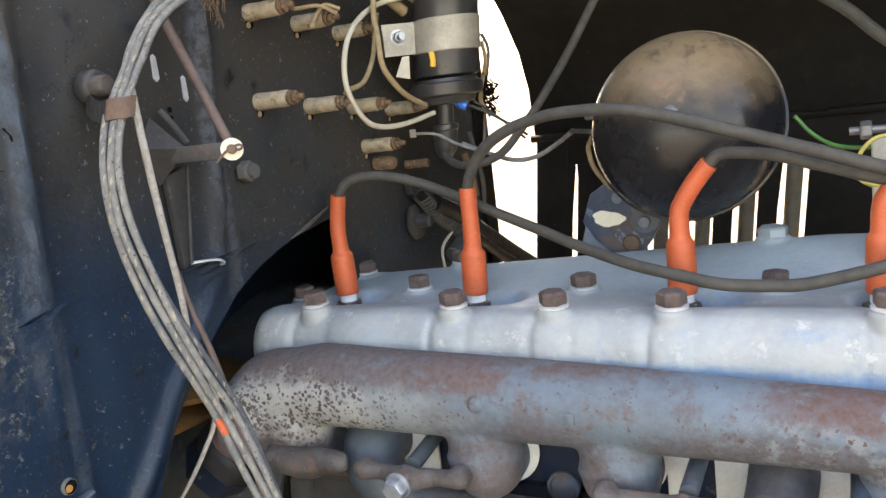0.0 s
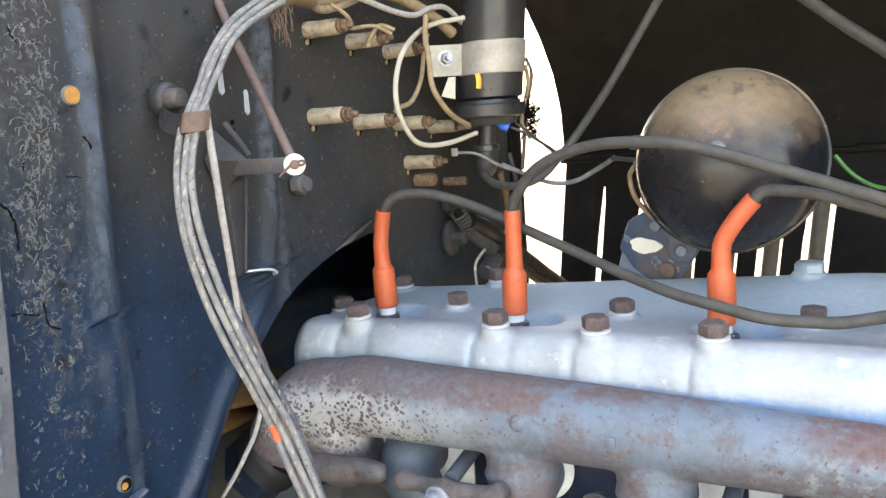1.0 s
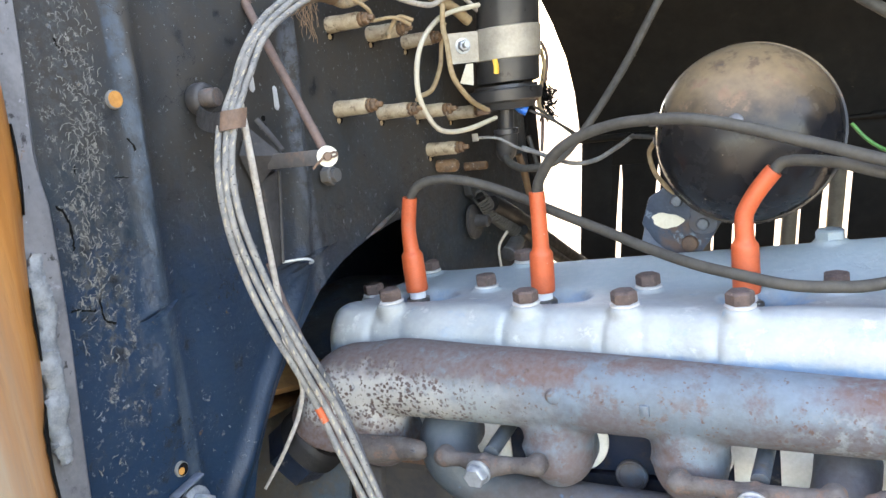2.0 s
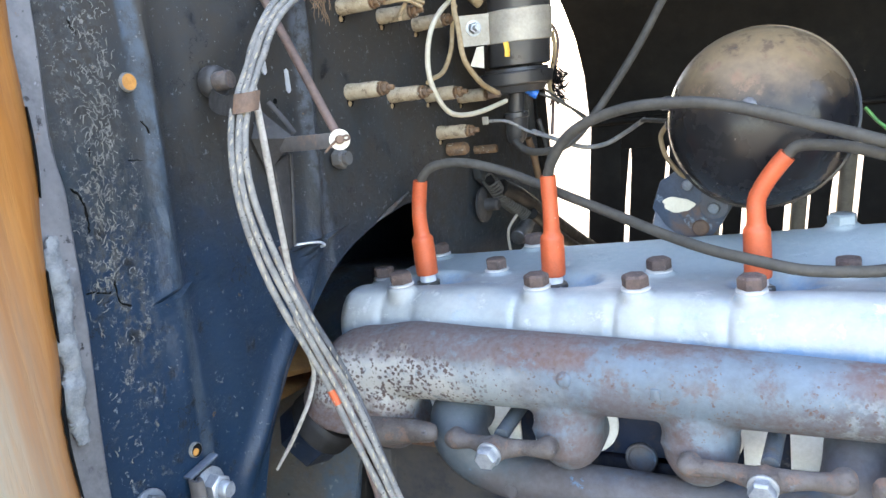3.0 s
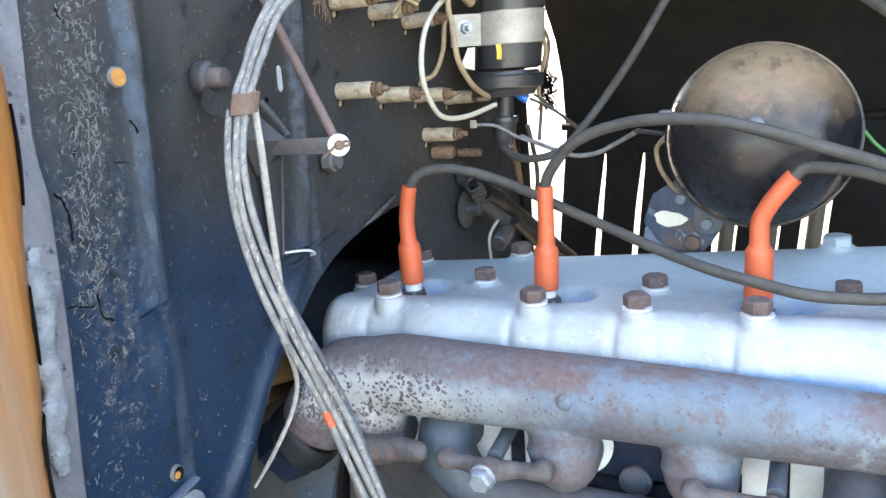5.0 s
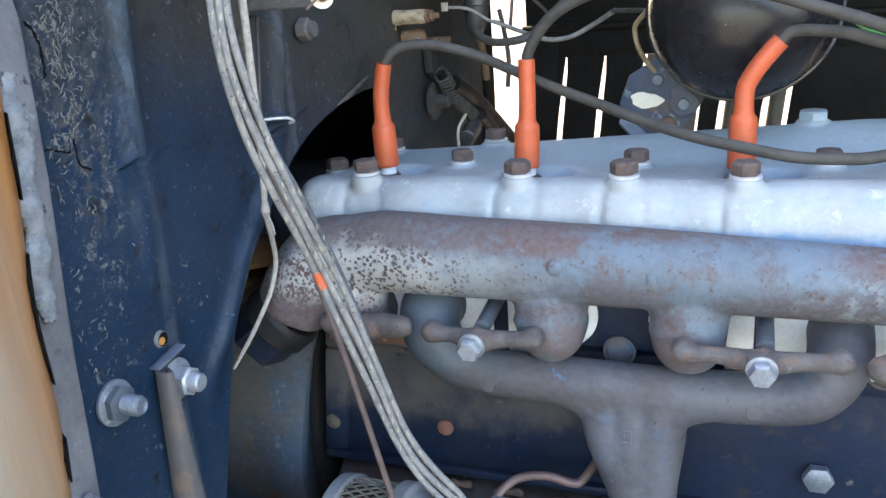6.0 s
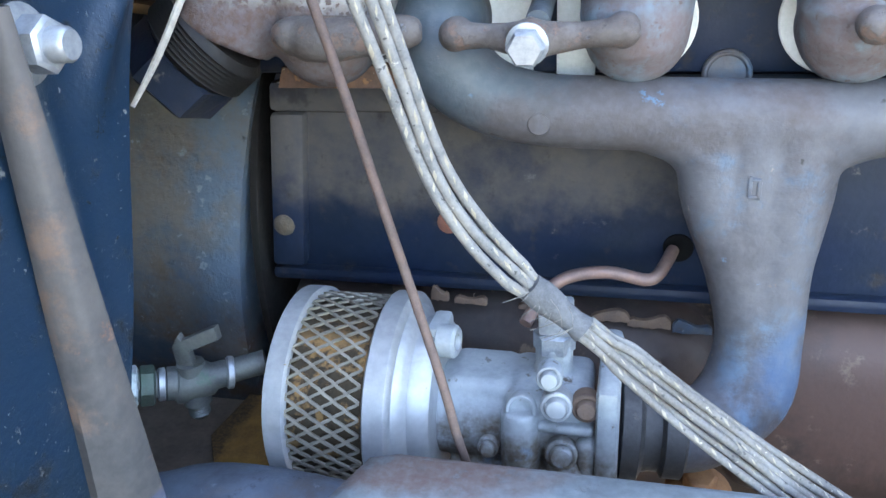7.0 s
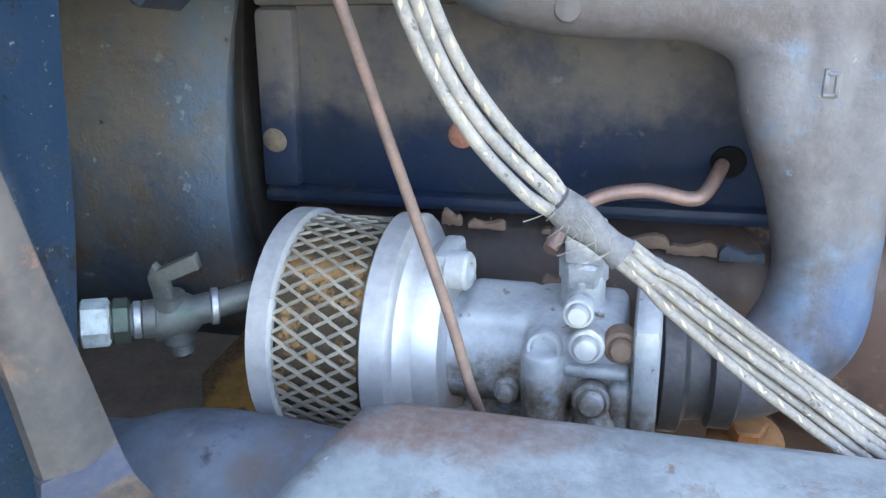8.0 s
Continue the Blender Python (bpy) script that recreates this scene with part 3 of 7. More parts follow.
def hexagon(bm, at, axis, across, height, lip=0.0012):
    r = across / math.sqrt(3)
    lathe(bm, [(r * 0.86, 0), (r, lip), (r, height - lip), (r * 0.84, height)], at, axis, seg=6)
    return bm


B = bmesh.new

# ---- setting ----
def ground():
    bm = B()
    sheet(bm, [[(x, y, 0) for x in (-800, -40, -8, 0, 8, 40, 800)] for y in (-800, -40, -8, 0, 8, 40, 800)])
    return tagged(part("ground", bm, GROUND), "dull sunlit gravel ground under the vehicle", "ground", kind="structure")


def bump1(d, width, height):
    return height * math.exp(-(d / width) ** 2)


ARCH_Z = (0.50, 0.70, 0.800, 0.844, 0.884, 0.911, 0.939, 0.958, 0.976, 0.992, 1.004, 1.019, 1.029, 1.037, 1.0455, 1.052, 1.0545)
ARCH_L = (-0.320, -0.238, -0.204, -0.1895, -0.174, -0.1616, -0.1425, -0.127, -0.107, -0.0885, -0.074, -0.0545, -0.035, -0.015, 0.0156, 0.048, 0.080)
ARCH_RZ = (0.50, 0.940, 0.985, 1.0545)
ARCH_R = (0.184, 0.184, 0.112, 0.112)
BEAD_Z = (0.50, 0.82, 0.895, 0.908, 0.925, 0.942, 0.963, 0.988, 1.002, 1.023, 1.050, 1.077, 1.113, 1.150, 1.221, 1.50)
BEAD_Y = (-0.260, -0.218, -0.193, -0.183, -0.170, -0.156, -0.1417, -0.119, -0.1036, -0.088, -0.0726, -0.0652, -0.0593, -0.0559, -0.0483, -0.030)


def firewall_x(y, z):
    rib = -0.2305 + (z - 1.08) * 0.075
    x = -0.038 + bump1(y - rib, 0.0080, 0.0066 * min(max((z - 0.955) / 0.07, 0.0), 1.0)) - bump1(y - rib - 0.030, 0.014, 0.002)
    bead = float(np.interp(z, BEAD_Z, BEAD_Y))
    slope = 1.0 if z > 1.06 or z < 0.86 else 0.75
    x += bump1((y - bead) * slope, 0.0080, 0.008 if z < 1.06 else 0.0065) * min(max((z - 0.868) / 0.045, 0.0), 1.0)
    return x + 0.0012 * math.sin(19 * y + 7 * z) + 0.0010 * math.sin(31 * z - 11 * y)


def firewall():
    bm = B()
    rows, cols = 90, 110

    def grid(z0, z1, low, high, nz, ny):
        out = []
        for i in range(nz + 1):
            z = z0 + (z1 - z0) * i / nz
            a, b = low(z), high(z)
            out.append([(firewall_x(y, z), y, z) for y in (a + (b - a) * k / ny for k in range(ny + 1))])
        sheet(bm, out)

    grid(0.50, 1.0545, lambda z: -0.42, lambda z: float(np.interp(z, ARCH_Z, ARCH_L)), rows, cols)
    grid(1.0545, 1.50, lambda z: -0.42, lambda z: 0.080, 60, cols)
    grid(1.0545, 1.50, lambda z: 0.080, lambda z: 0.112, 20, 5)
    grid(1.0545, 1.50, lambda z: 0.112, lambda z: 0.472, 20, 40)
    grid(0.50, 1.0545, lambda z: float(np.interp(z, ARCH_RZ, ARCH_R)), lambda z: 0.472, 60, 40)
    bmesh.ops.remove_doubles(bm, verts=bm.verts, dist=0.0004)
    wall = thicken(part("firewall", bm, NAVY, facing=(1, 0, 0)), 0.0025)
    tagged(wall, "dark navy painted sheet steel firewall with ribs, chipped and flaking", "firewall", kind="structure")
    for y, z, r in ((-0.2375, 1.195, 0.0055), (-0.2415, 0.939, 0.0048)):
        h = B()
        x, e = firewall_x(y, z) + 0.0008, 0.0004
        out = Vector((1.0, -(firewall_x(y + e, z) - firewall_x(y - e, z)) / (2 * e), -(firewall_x(y, z + e) - firewall_x(y, z - e)) / (2 * e))).normalized()
        lathe(h, [(r * 0.98, 0.0010), (r, 0.0019), (r * 1.12, 0.0015), (r * 1.20, -0.002)], (x, y, z), out, 20)
        ring = part("hole_rim", h, FLAKE, wall, "bare metal rim of a small hole")
        # The backing is a disc on the steel; the wall is not pierced.
        d = B()
        lathe(d, [(0, 0.0020), (r * 0.97, 0.0019), (r * 0.97, -0.002)], (x, y, z), out, 20)
        back = part("hole_backing", d, HOLEWOOD if z > 1.0 else DARK, ring, "orange wood seen through the hole" if z > 1.0 else "dark gap behind the hole")
        if z < 1.0:
            d = B()
            lathe(d, [(0, 0.0026), (r * 0.52, 0.0025), (r * 0.55, 0.0015)], (x, y - r * 0.36, z - r * 0.1), out, 18)
            part("wood_behind", d, HOLEWOOD, back, "orange wood seen through the hole")
    for y, z, w, h in ((-0.103, 1.203, 0.0050, 0.020), (-0.076, 1.187, 0.0045, 0.020)):
        k = B()
        x = firewall_x(y, z) + 0.0014
        plate(k, [(y - w / 2, z - h * 0.38), (y, z - h / 2), (y + w / 2, z - h * 0.38), (y + w * 0.45, z + h * 0.40), (y, z + h / 2), (y - w * 0.45, z + h * 0.42)], "x", x - 0.002, x)
        part("paint_run", k, WHITEMARK, wall, "pale chipped paint mark")
    # Two near-black discs paint the shade inside the slot.
    k = B()
    x = firewall_x(-0.094, 1.170) + 0.0008
    lathe(k, [(0.0024, -0.002), (0.0022, 0.0)], (x, -0.094, 1.172), (1, 0, 0), 12)
    lathe(k, [(0.0020, -0.002), (0.0016, 0.0)], (x, -0.0935, 1.166), (1, 0, 0), 12)
    part("slot", k, DARK, wall, "small dark slot in the steel")
    jag = random.Random(8)
    for w, run in (
            (0.0013, ((-0.2952, 1.1348), (-0.2914, 1.131), (-0.288, 1.1245), (-0.2877, 1.1182), (-0.2879, 1.1117), (-0.2891, 1.1036))),
            (0.001, ((-0.2718, 1.2341), (-0.2701, 1.2295), (-0.2668, 1.2246))),
            (0.0009, ((-0.2995, 1.0701), (-0.2928, 1.0698), (-0.2833, 1.0656), (-0.28, 1.0671))),
            (0.001, ((-0.2772, 1.0726), (-0.2771, 1.0645), (-0.2767, 1.0583), (-0.2721, 1.0551), (-0.2663, 1.0526))),
            (0.0011, ((-0.2337, 1.1697), (-0.2311, 1.1643), (-0.2308, 1.159))),
            (0.0008, ((-0.277, 1.1574), (-0.2778, 1.1494))),
            (0.0006, ((-0.2486, 1.1455), (-0.2423, 1.145), (-0.2362, 1.1435)))):
        k = B()
        way = []
        for (ya, za), (yb, zb) in zip(run, run[1:]):
            for q in range(4):
                yy, zz = ya + (yb - ya) * q / 4 + 0.0006 * jag.uniform(-1, 1), za + (zb - za) * q / 4 + 0.0004 * jag.uniform(-1, 1)
                way.append((firewall_x(yy, zz) + 0.0002, yy, zz))
        tube(k, way, w, seg=6, per=1, radii=[w * 0.2] + [w * jag.uniform(0.28, 0.85) for _ in way[2:]] + [w * 0.2])
        part("crack", k, DARK, wall, "black crack in the paint")
    # curled paint flakes, too many and too small to count
    rng = random.Random(21)
    bm = B()
    for k in range(303):
        if k < 285:
            z = rng.triangular(1.02, 1.30, 1.17)
            y = -0.272 + (z - 1.15) * 0.15 + rng.choice((-0.009, -0.002, 0.004, 0.010)) + rng.gauss(0, 0.0042)
        else:
            z = rng.uniform(0.93, 1.07)
            y = -0.284 + (z - 1.03) * 0.18 + rng.gauss(0, 0.008)
        turn = rng.choice((1.57, 1.57, 1.2, 1.9, 0.2, -0.3, 0.8)) + rng.gauss(0, 0.25)
        pts = []
        for _ in range(rng.randint(3, 6)):
            pts.append((firewall_x(y, z) + rng.uniform(0.0002, 0.0009), y, z))
            step = rng.uniform(0.0009, 0.0020)
            y, z, turn = y + step * math.cos(turn), z + step * math.sin(turn), turn + rng.gauss(0, 0.7)
        tube(bm, pts, 0.0003, seg=4, per=2, radii=[0.00012] + [rng.uniform(0.00018, 0.00042) for _ in pts[2:]] + [0.00012])
    tagged(part("paint_flakes", bm, FLAKE, wall, "pale curled edges of lifted paint"), kind="stuff")
    return wall


def cab_shell():
    """Plain closing walls of the cab behind the firewall, near-black to paint its inner shade."""
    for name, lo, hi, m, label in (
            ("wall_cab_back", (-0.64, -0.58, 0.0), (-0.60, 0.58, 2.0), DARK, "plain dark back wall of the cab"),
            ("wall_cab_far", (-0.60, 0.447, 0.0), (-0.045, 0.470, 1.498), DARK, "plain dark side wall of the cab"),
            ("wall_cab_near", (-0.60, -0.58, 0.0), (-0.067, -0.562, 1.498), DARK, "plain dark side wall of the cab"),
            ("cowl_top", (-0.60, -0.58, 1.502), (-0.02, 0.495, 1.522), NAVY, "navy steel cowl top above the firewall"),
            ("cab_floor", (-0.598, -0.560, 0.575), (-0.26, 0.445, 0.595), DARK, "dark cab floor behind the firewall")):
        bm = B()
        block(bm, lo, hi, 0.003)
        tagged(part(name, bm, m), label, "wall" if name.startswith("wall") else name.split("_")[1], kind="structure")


def shade_apron():
    """Unseen dark apron, added to shade the bay below the chassis rail on the near side."""
    bm = B()
    sheet(bm, [[(x, y, z) for y, z in ((-0.285, 0.600), (-0.40, 0.640), (-0.60, 0.655), (-0.80, 0.610), (-0.92, 0.50), (-0.95, 0.34))] for x in (-0.55, -0.1, 0.3, 0.7, 1.1, 1.38)])
    ap = thicken(part("shade_apron", bm, HOODBLACK, facing=(0, 0, 1)), 0.0025)
    tagged(ap, "unseen black apron beside the chassis rail, added to shade the bay", "fender", kind="structure")


def door_post():
    rng = random.Random(11)
    post = thing("door_post", (-0.01, -0.40, 0.55), "varnished orange pine door post with a sealed grey metal edge strip", "post")
    bm = B()

    def inner(z):
        return -0.3198 + (z - 1.0) * 0.117

    def lean(bm):
        for v in bm.verts:
            v.co.x += 0.0075 - 0.060 * (v.co.z - 1.0)
        return bm
    rows = []
    for i in range(41):
        z = 0.55 + 0.95 * i / 40
        w = inner(z) - 0.0245 + 0.002 * math.sin(23 * z) + 0.0012 * math.sin(61 * z)
        rows.append([(-0.065, -0.56, z), (0.004, -0.56, z), (0.003, -0.45, z), (-0.006, w - 0.018, z), (-0.016, w - 0.004, z), (-0.024, w, z), (-0.065, w, z)])
    sheet(bm, rows)
    part("timber", lean(bm), PINE, post, "orange varnished pine, worn to bare wood", 60)
    bm = B()
    rows = []
    for i in range(61):
        z = 0.55 + 0.95 * i / 60
        n = inner(z) + 0.0008 * math.sin(37 * z)
        o = n - 0.0275
        k = 0.0035 * min(max((z - 1.135) / 0.03, 0.0), 1.0)
        rows.append([(-0.045, o, z), (-0.030, o, z), (-0.0262, o + 0.003, z), (-0.0262, n - 0.0022 - 1.6 * k, z), (-0.0274 - k * 0.8, n - 0.0005 - 1.4 * k, z), (-0.031 - k, n, z), (-0.045, n + 0.001, z)])
    sheet(bm, rows)
    part("edge_strip", lean(bm), STRIP, post, "dark grey painted steel edge strip", 50)
    for z0, z1, seed in ((0.992, 1.112, 1.0), (0.790, 0.897, 4.0)):
        bm = B()
        pts, rad = [], []
        for i in range(12):
            z = z0 + (z1 - z0) * i / 11
            pts.append((-0.0215 + 0.0012 * math.sin(9 * i + seed), inner(z) - (0.0125 if z0 < 0.9 else 0.0190) + 0.0018 * math.sin(1.7 * i + seed), z))
            rad.append(0.0070 + 0.0016 * math.sin(2.3 * i + seed) if 0 < i < 11 else 0.003)
        tube(bm, pts, 0.005, seg=14, per=8, radii=rad)
        for v in bm.verts:
            v.co += Vector((rng.uniform(-1, 1), rng.uniform(-1, 1), rng.uniform(-1, 1))) * 0.0007
            v.co.x = -0.0225 + (v.co.x + 0.0225) * 0.6
        part("sealant_bead", lean(bm), PUTTY, post, "rough grey sealant bead")
        # A near-black strip paints the shade of the gap.
        bm = B()
        tube(bm, [(-0.0260, inner(z0 + (z1 - z0) * i / 9) - (0.0065 if z0 < 0.9 else 0.0125) + 0.0008 * math.sin(2.1 * i + seed), z0 + (z1 - z0) * i / 9) for i in range(1, 9)], 0.0012, seg=6, per=4)
        part("gap", lean(bm), DARK, post, "dark gap beside the sealant")
    # black paint left along the edge of the timber
    for z0, h, w in ((1.00, 0.030, 0.0050), (0.965, 0.045, 0.0036), (1.055, 0.040, 0.0028), (0.915, 0.022, 0.0055), (1.135, 0.050, 0.0022), (0.875, 0.020, 0.0060), (0.845, 0.030, 0.0030), (0.76, 0.045, 0.0040)):
        bm = B()
        rows = []
        for i in range(9):
            z = z0 + h * i / 8
            edge = inner(z) - 0.0245 + 0.002 * math.sin(23 * z) + 0.0012 * math.sin(61 * z)
            half = w * math.sin(math.pi * (i + 0.3) / 8.6) * (1 + 0.4 * rng.uniform(-1, 1))
            rows.append([(-0.0225, edge + 0.0006, z), (-0.0140, edge - 0.0042, z), (-0.0140 + half * 0.5, edge - 0.0042 - half * 0.8, z)])
        sheet(bm, rows)
        thicken(part("paint_residue", lean(bm), DARK, post, "black paint left along the timber"), 0.0006, 0.0)
    return post


def toe_board():
    bm = B()
    block(bm, (-0.25, -0.40, 0.62), (-0.24, 0.445, 1.48), 0.002)
    tagged(part("toe_board", bm, NAVY), "navy toe board deep inside the arched opening", "board", kind="structure")
    for k, (x, y, z, ry) in enumerate(((-0.115, -0.03, 0.925, 14), (-0.13, -0.035, 0.905, 10))):
        plank = thing("floor_plank", (x, y, z), "splintered pale floor plank behind the firewall", "plank", "planks behind the firewall")
        bm = B()
        block(bm, (x - 0.06, y - 0.095, z - 0.003), (x + 0.015, y + 0.10, z + 0.003), 0.001, turn=Euler((radians(-ry), radians(18), radians(12 * k))).to_matrix())
        part("board", bm, PLANK, plank)


HOOD_X1, HOOD_Y, HOOD_REAR, HOOD_LEAN = 1.30, 0.65, -0.029, 0.107


def leaned(bm):
    """The hood leans back a little against the engine."""
    for v in bm.verts:
        v.co.x += HOOD_LEAN * (v.co.z - 1.03)
    return bm


def hood():
    """The far half of the hood with its louvred side and sloping top, and the radiator in front."""
    body = thing("hood", (0.6, 0.55, 0.60), "black hood with tall louvre slits, closed and dusty inside", "hood")
    side = new("hood_side")
    side.parent = body
    tagged(side, "black side panel with vertical louvre slits")
    low, mid, top_z = 0.60, 0.845, 1.074
    for x0, x1, z0, z1, name in ((HOOD_REAR, 0.0215, low, top_z, "rear_panel"), (0.0215, HOOD_X1, low, mid, "lower_panel"), (0.0215, HOOD_X1, 1.034, top_z, "upper_panel"), (0.366, HOOD_X1, mid, 1.034, "front_panel")):
        bm = B()
        block(bm, (x0, HOOD_Y, z0), (x1, HOOD_Y + 0.003, z1), 0.0006)
        part(name, leaned(bm), HOODBLACK, side)
    first, pitch = 0.0345, 0.0598
    for k in range(6):
        x = first + pitch * k
        a, b = (0.0045, 0.0330 if k > 1 else pitch - 0.0045)
        bm = B()
        if k > 1:
            # pressed lip beside the slit, then the flat bar after a narrower slit
            rows = []
            for z in (mid, 0.86, 0.93, 1.0, 1.02, 1.034):
                d = 0.010 if 0.85 < z < 1.01 else 0.003
                rows.append([(x + a + 0.0205 * u, HOOD_Y - d * (1 - (2 * u - 1) ** 2), z) for u in (0, 0.2, 0.4, 0.6, 0.8, 1.0)])
            sheet(bm, rows)
            thicken(part("louvre_lip", leaned(bm), DUSTBAR, side, "dust-coated pressed louvre lip"), 0.0015, 0.0)
            bm = B()
            a = 0.0290
            b = pitch - 0.0045
        if k < 5:
            plate(bm, [(x + a, mid), (x + b, mid), (x + b, 0.95), (x + b + 0.003, 1.01), (x + b + 0.0045, 1.034), (x + a - 0.002, 1.034), (x + a, 1.01)], "y", HOOD_Y, HOOD_Y + 0.0025)
            part("louvre_bar", leaned(bm), HOODBLACK, side)
        else:
            bm.free()
    bm = B()
    plate(bm, [(0.0215, mid), (first - 0.0045, mid), (first - 0.0040, 0.95), (first - 0.0012, 1.01), (first, 1.034), (0.0215, 1.034)], "y", HOOD_Y, HOOD_Y + 0.0025)
    part("louvre_bar", leaned(bm), HOODBLACK, side)
    top = new("hood_top")
    top.parent = body
    tagged(top, "black sloping top panel, dusty inside")
    # The skin is carried on unseen to y 0.03 to shade the head.
    bm = B()
    rows = []
    for x in (HOOD_REAR, 0.1, 0.3, 0.6, 0.9, HOOD_X1):
        rows.append([(x + (float(np.interp(z, (1.079, 1.13, 1.20, 1.26, 1.31), (0.004, 0.007, 0.007, 0.004, 0.0))) if x == HOOD_REAR else 0.0), y, z) for y, z in ((0.646, 1.0790), (0.643, 1.096), (0.630, 1.155), (0.604, 1.21), (0.565, 1.26), (0.52, 1.305), (0.44, 1.37), (0.32, 1.43), (0.20, 1.465), (0.10, 1.480), (0.03, 1.484))])
    sheet(bm, rows)
    thicken(part("skin", bm, HOODBLACK, top), 0.0025, 1.0)
    for x0, x1 in ((HOOD_REAR, 0.357), (0.389, 1.25)):
        bm = B()
        tube(bm, [(x0, 0.641, 1.079), (x1, 0.641, 1.079)], 0.0055, per=1)
        part("hinge_roll", bm, HOODBLACK, top)
    bm = B()
    tube(bm, [(0.355, 0.641, 1.0778), (0.391, 0.641, 1.0778)], 0.0038, per=1)
    part("hinge_pin", bm, HOODBLACK, top)
    front = thing("radiator_shell", (HOOD_X1 + 0.05, 0.1, 0.0), "black radiator shell closing the front of the engine bay", "radiator")
    bm = B()
    block(bm, (HOOD_X1 + 0.004, -0.38, 0.0), (HOOD_X1 + 0.10, 0.66, 1.50), 0.02)
    part("core", bm, HOODBLACK, front)
    return body


ground()
firewall()
cab_shell()
shade_apron()
door_post()
toe_board()
hood()


# ---- engine ----
MID = 0.2195                                 # the engine is nearly the same fore and aft of this
HEAD_L, HEAD_R = -0.076, 0.515
FRONT_BOLTS = (0.0, 0.134, 0.218, 0.305, 0.439)
MID_BOLTS = (0.060, 0.217, 0.366)
PLUGS = ((-0.008, 0.060), (0.126, 0.060), (0.303, 0.060), (0.436, 0.060))


def head_z(x, y):
    """The top of the cylinder head."""
    rise = 0.026 * min(max((x + 0.02) / 0.42, 0.0), 1.0)
    back = min(max((y - 0.085) / 0.075, 0.0), 1.0)
    z = 0.984 + rise * back * back * (3 - 2 * back)
    z -= 0.010 * max(0.0, (0.001 - y) / 0.028) ** 2.3
    for px, py in PLUGS:
        d = math.hypot((x - px - 0.011) / 0.031, (y - py + 0.006) / 0.027)
        z -= 0.0125 * math.exp(-d ** 8)
    for bx in FRONT_BOLTS:
        z -= 0.0016 * math.exp(-(((x - bx) / 0.019) ** 4 + ((y + 0.012) / 0.022) ** 2))
    z += 0.0068 * math.exp(-(((y - 0.003) / 0.024) ** 2)) * (0.85 + 0.15 * math.cos(2 * math.pi * (x - 0.066) / 0.15))
    end = max(0.0, (HEAD_L + 0.030 - x) / 0.030) + max(0.0, (x - HEAD_R + 0.030) / 0.030)
    return z - 0.022 * end ** 2.2


def cylinder_head():
    head = thing("cylinder_head", (MID, 0.07, 0.925), "silver-blue painted cast cylinder head on the engine block", "engine part")
    bm = B()
    nx, rows = 150, []
    ys = [-0.027, -0.0268, -0.0262, -0.0245, -0.021, -0.016] + list(np.linspace(-0.010, 0.158, 46)) + [0.164, 0.169, 0.172, 0.173, 0.173]
    for i in range(nx + 1):
        x = HEAD_L + (HEAD_R - HEAD_L) * i / nx
        inset = 0.030 * (max(0.0, (HEAD_L + 0.030 - x) / 0.030) ** 2.4 + max(0.0, (x - HEAD_R + 0.030) / 0.030) ** 2.4)
        wave = 0.0025 * math.cos(2 * math.pi * (x - MID) / 0.0875)
        row = []
        for j, y in enumerate(ys):
            yy = 0.073 + (y - 0.073) * (1 - inset / 0.12) - (wave if y < 0.0 else 0.0)
            if j < 9:
                yy += sum(0.0042 * math.exp(-((x - bx + 0.0158) / 0.0030) ** 2) + 0.0022 * math.exp(-((x - bx - 0.0165) / 0.0042) ** 2) for bx in FRONT_BOLTS) * (0.4, 0.6, 0.8, 1, 1, 0.9, 0.6, 0.3, 0.1)[j]
            if j == 0 or j == len(ys) - 1:
                z = 0.925
            else:
                z = head_z(x, y)
                if j < 6:
                    z = 0.925 + (z - 0.925) * (0.42, 0.66, 0.82, 0.925, 0.975)[j - 1]
                if y > 0.159:
                    z = 0.925 + (z - 0.925) * {0.164: 0.97, 0.169: 0.86, 0.172: 0.7, 0.173: 0.5}[y]
            row.append((x, yy, z))
        rows.append(row)
    vs = [[bm.verts.new(p) for p in row] for row in rows]
    for r0, r1 in zip(vs, vs[1:]):
        for k in range(len(r0) - 1):
            bm.faces.new((r0[k], r0[k + 1], r1[k + 1], r1[k]))
        bm.faces.new((r0[-1], r0[0], r1[0], r1[-1]))
    bm.faces.new(vs[0][::-1])
    bm.faces.new(vs[-1])
    for x in FRONT_BOLTS:
        lathe(bm, [(0.0155, 0.930), (0.0142, 0.958), (0.0130, 0.9918), (0.0118, 0.9931)], (x, -0.0148, 0), (0.0, 0.011, 1.0), 20)
    for x in MID_BOLTS:
        lathe(bm, [(0.013, 0.96), (0.0125, 0.9865), (0.0115, 0.988)], (x, 0.077, 0), seg=18)
    for x, y in ((-0.064, 0.066), (-0.037, 0.140), (0.068, 0.158), (0.358, 0.160)):
        lathe(bm, [(0.0145, 0.94), (0.0135, head_z(x, y) + 0.002), (0.012, head_z(x, y) + 0.003)], (x, y, 0), seg=18)
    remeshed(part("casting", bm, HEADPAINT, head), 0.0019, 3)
    gasket = B()
    block(gasket, (HEAD_L + 0.004, -0.026, 0.9205), (HEAD_R - 0.004, 0.172, 0.9245), 0.0008)
    part("head_gasket", gasket, STEEL, head)
    return head


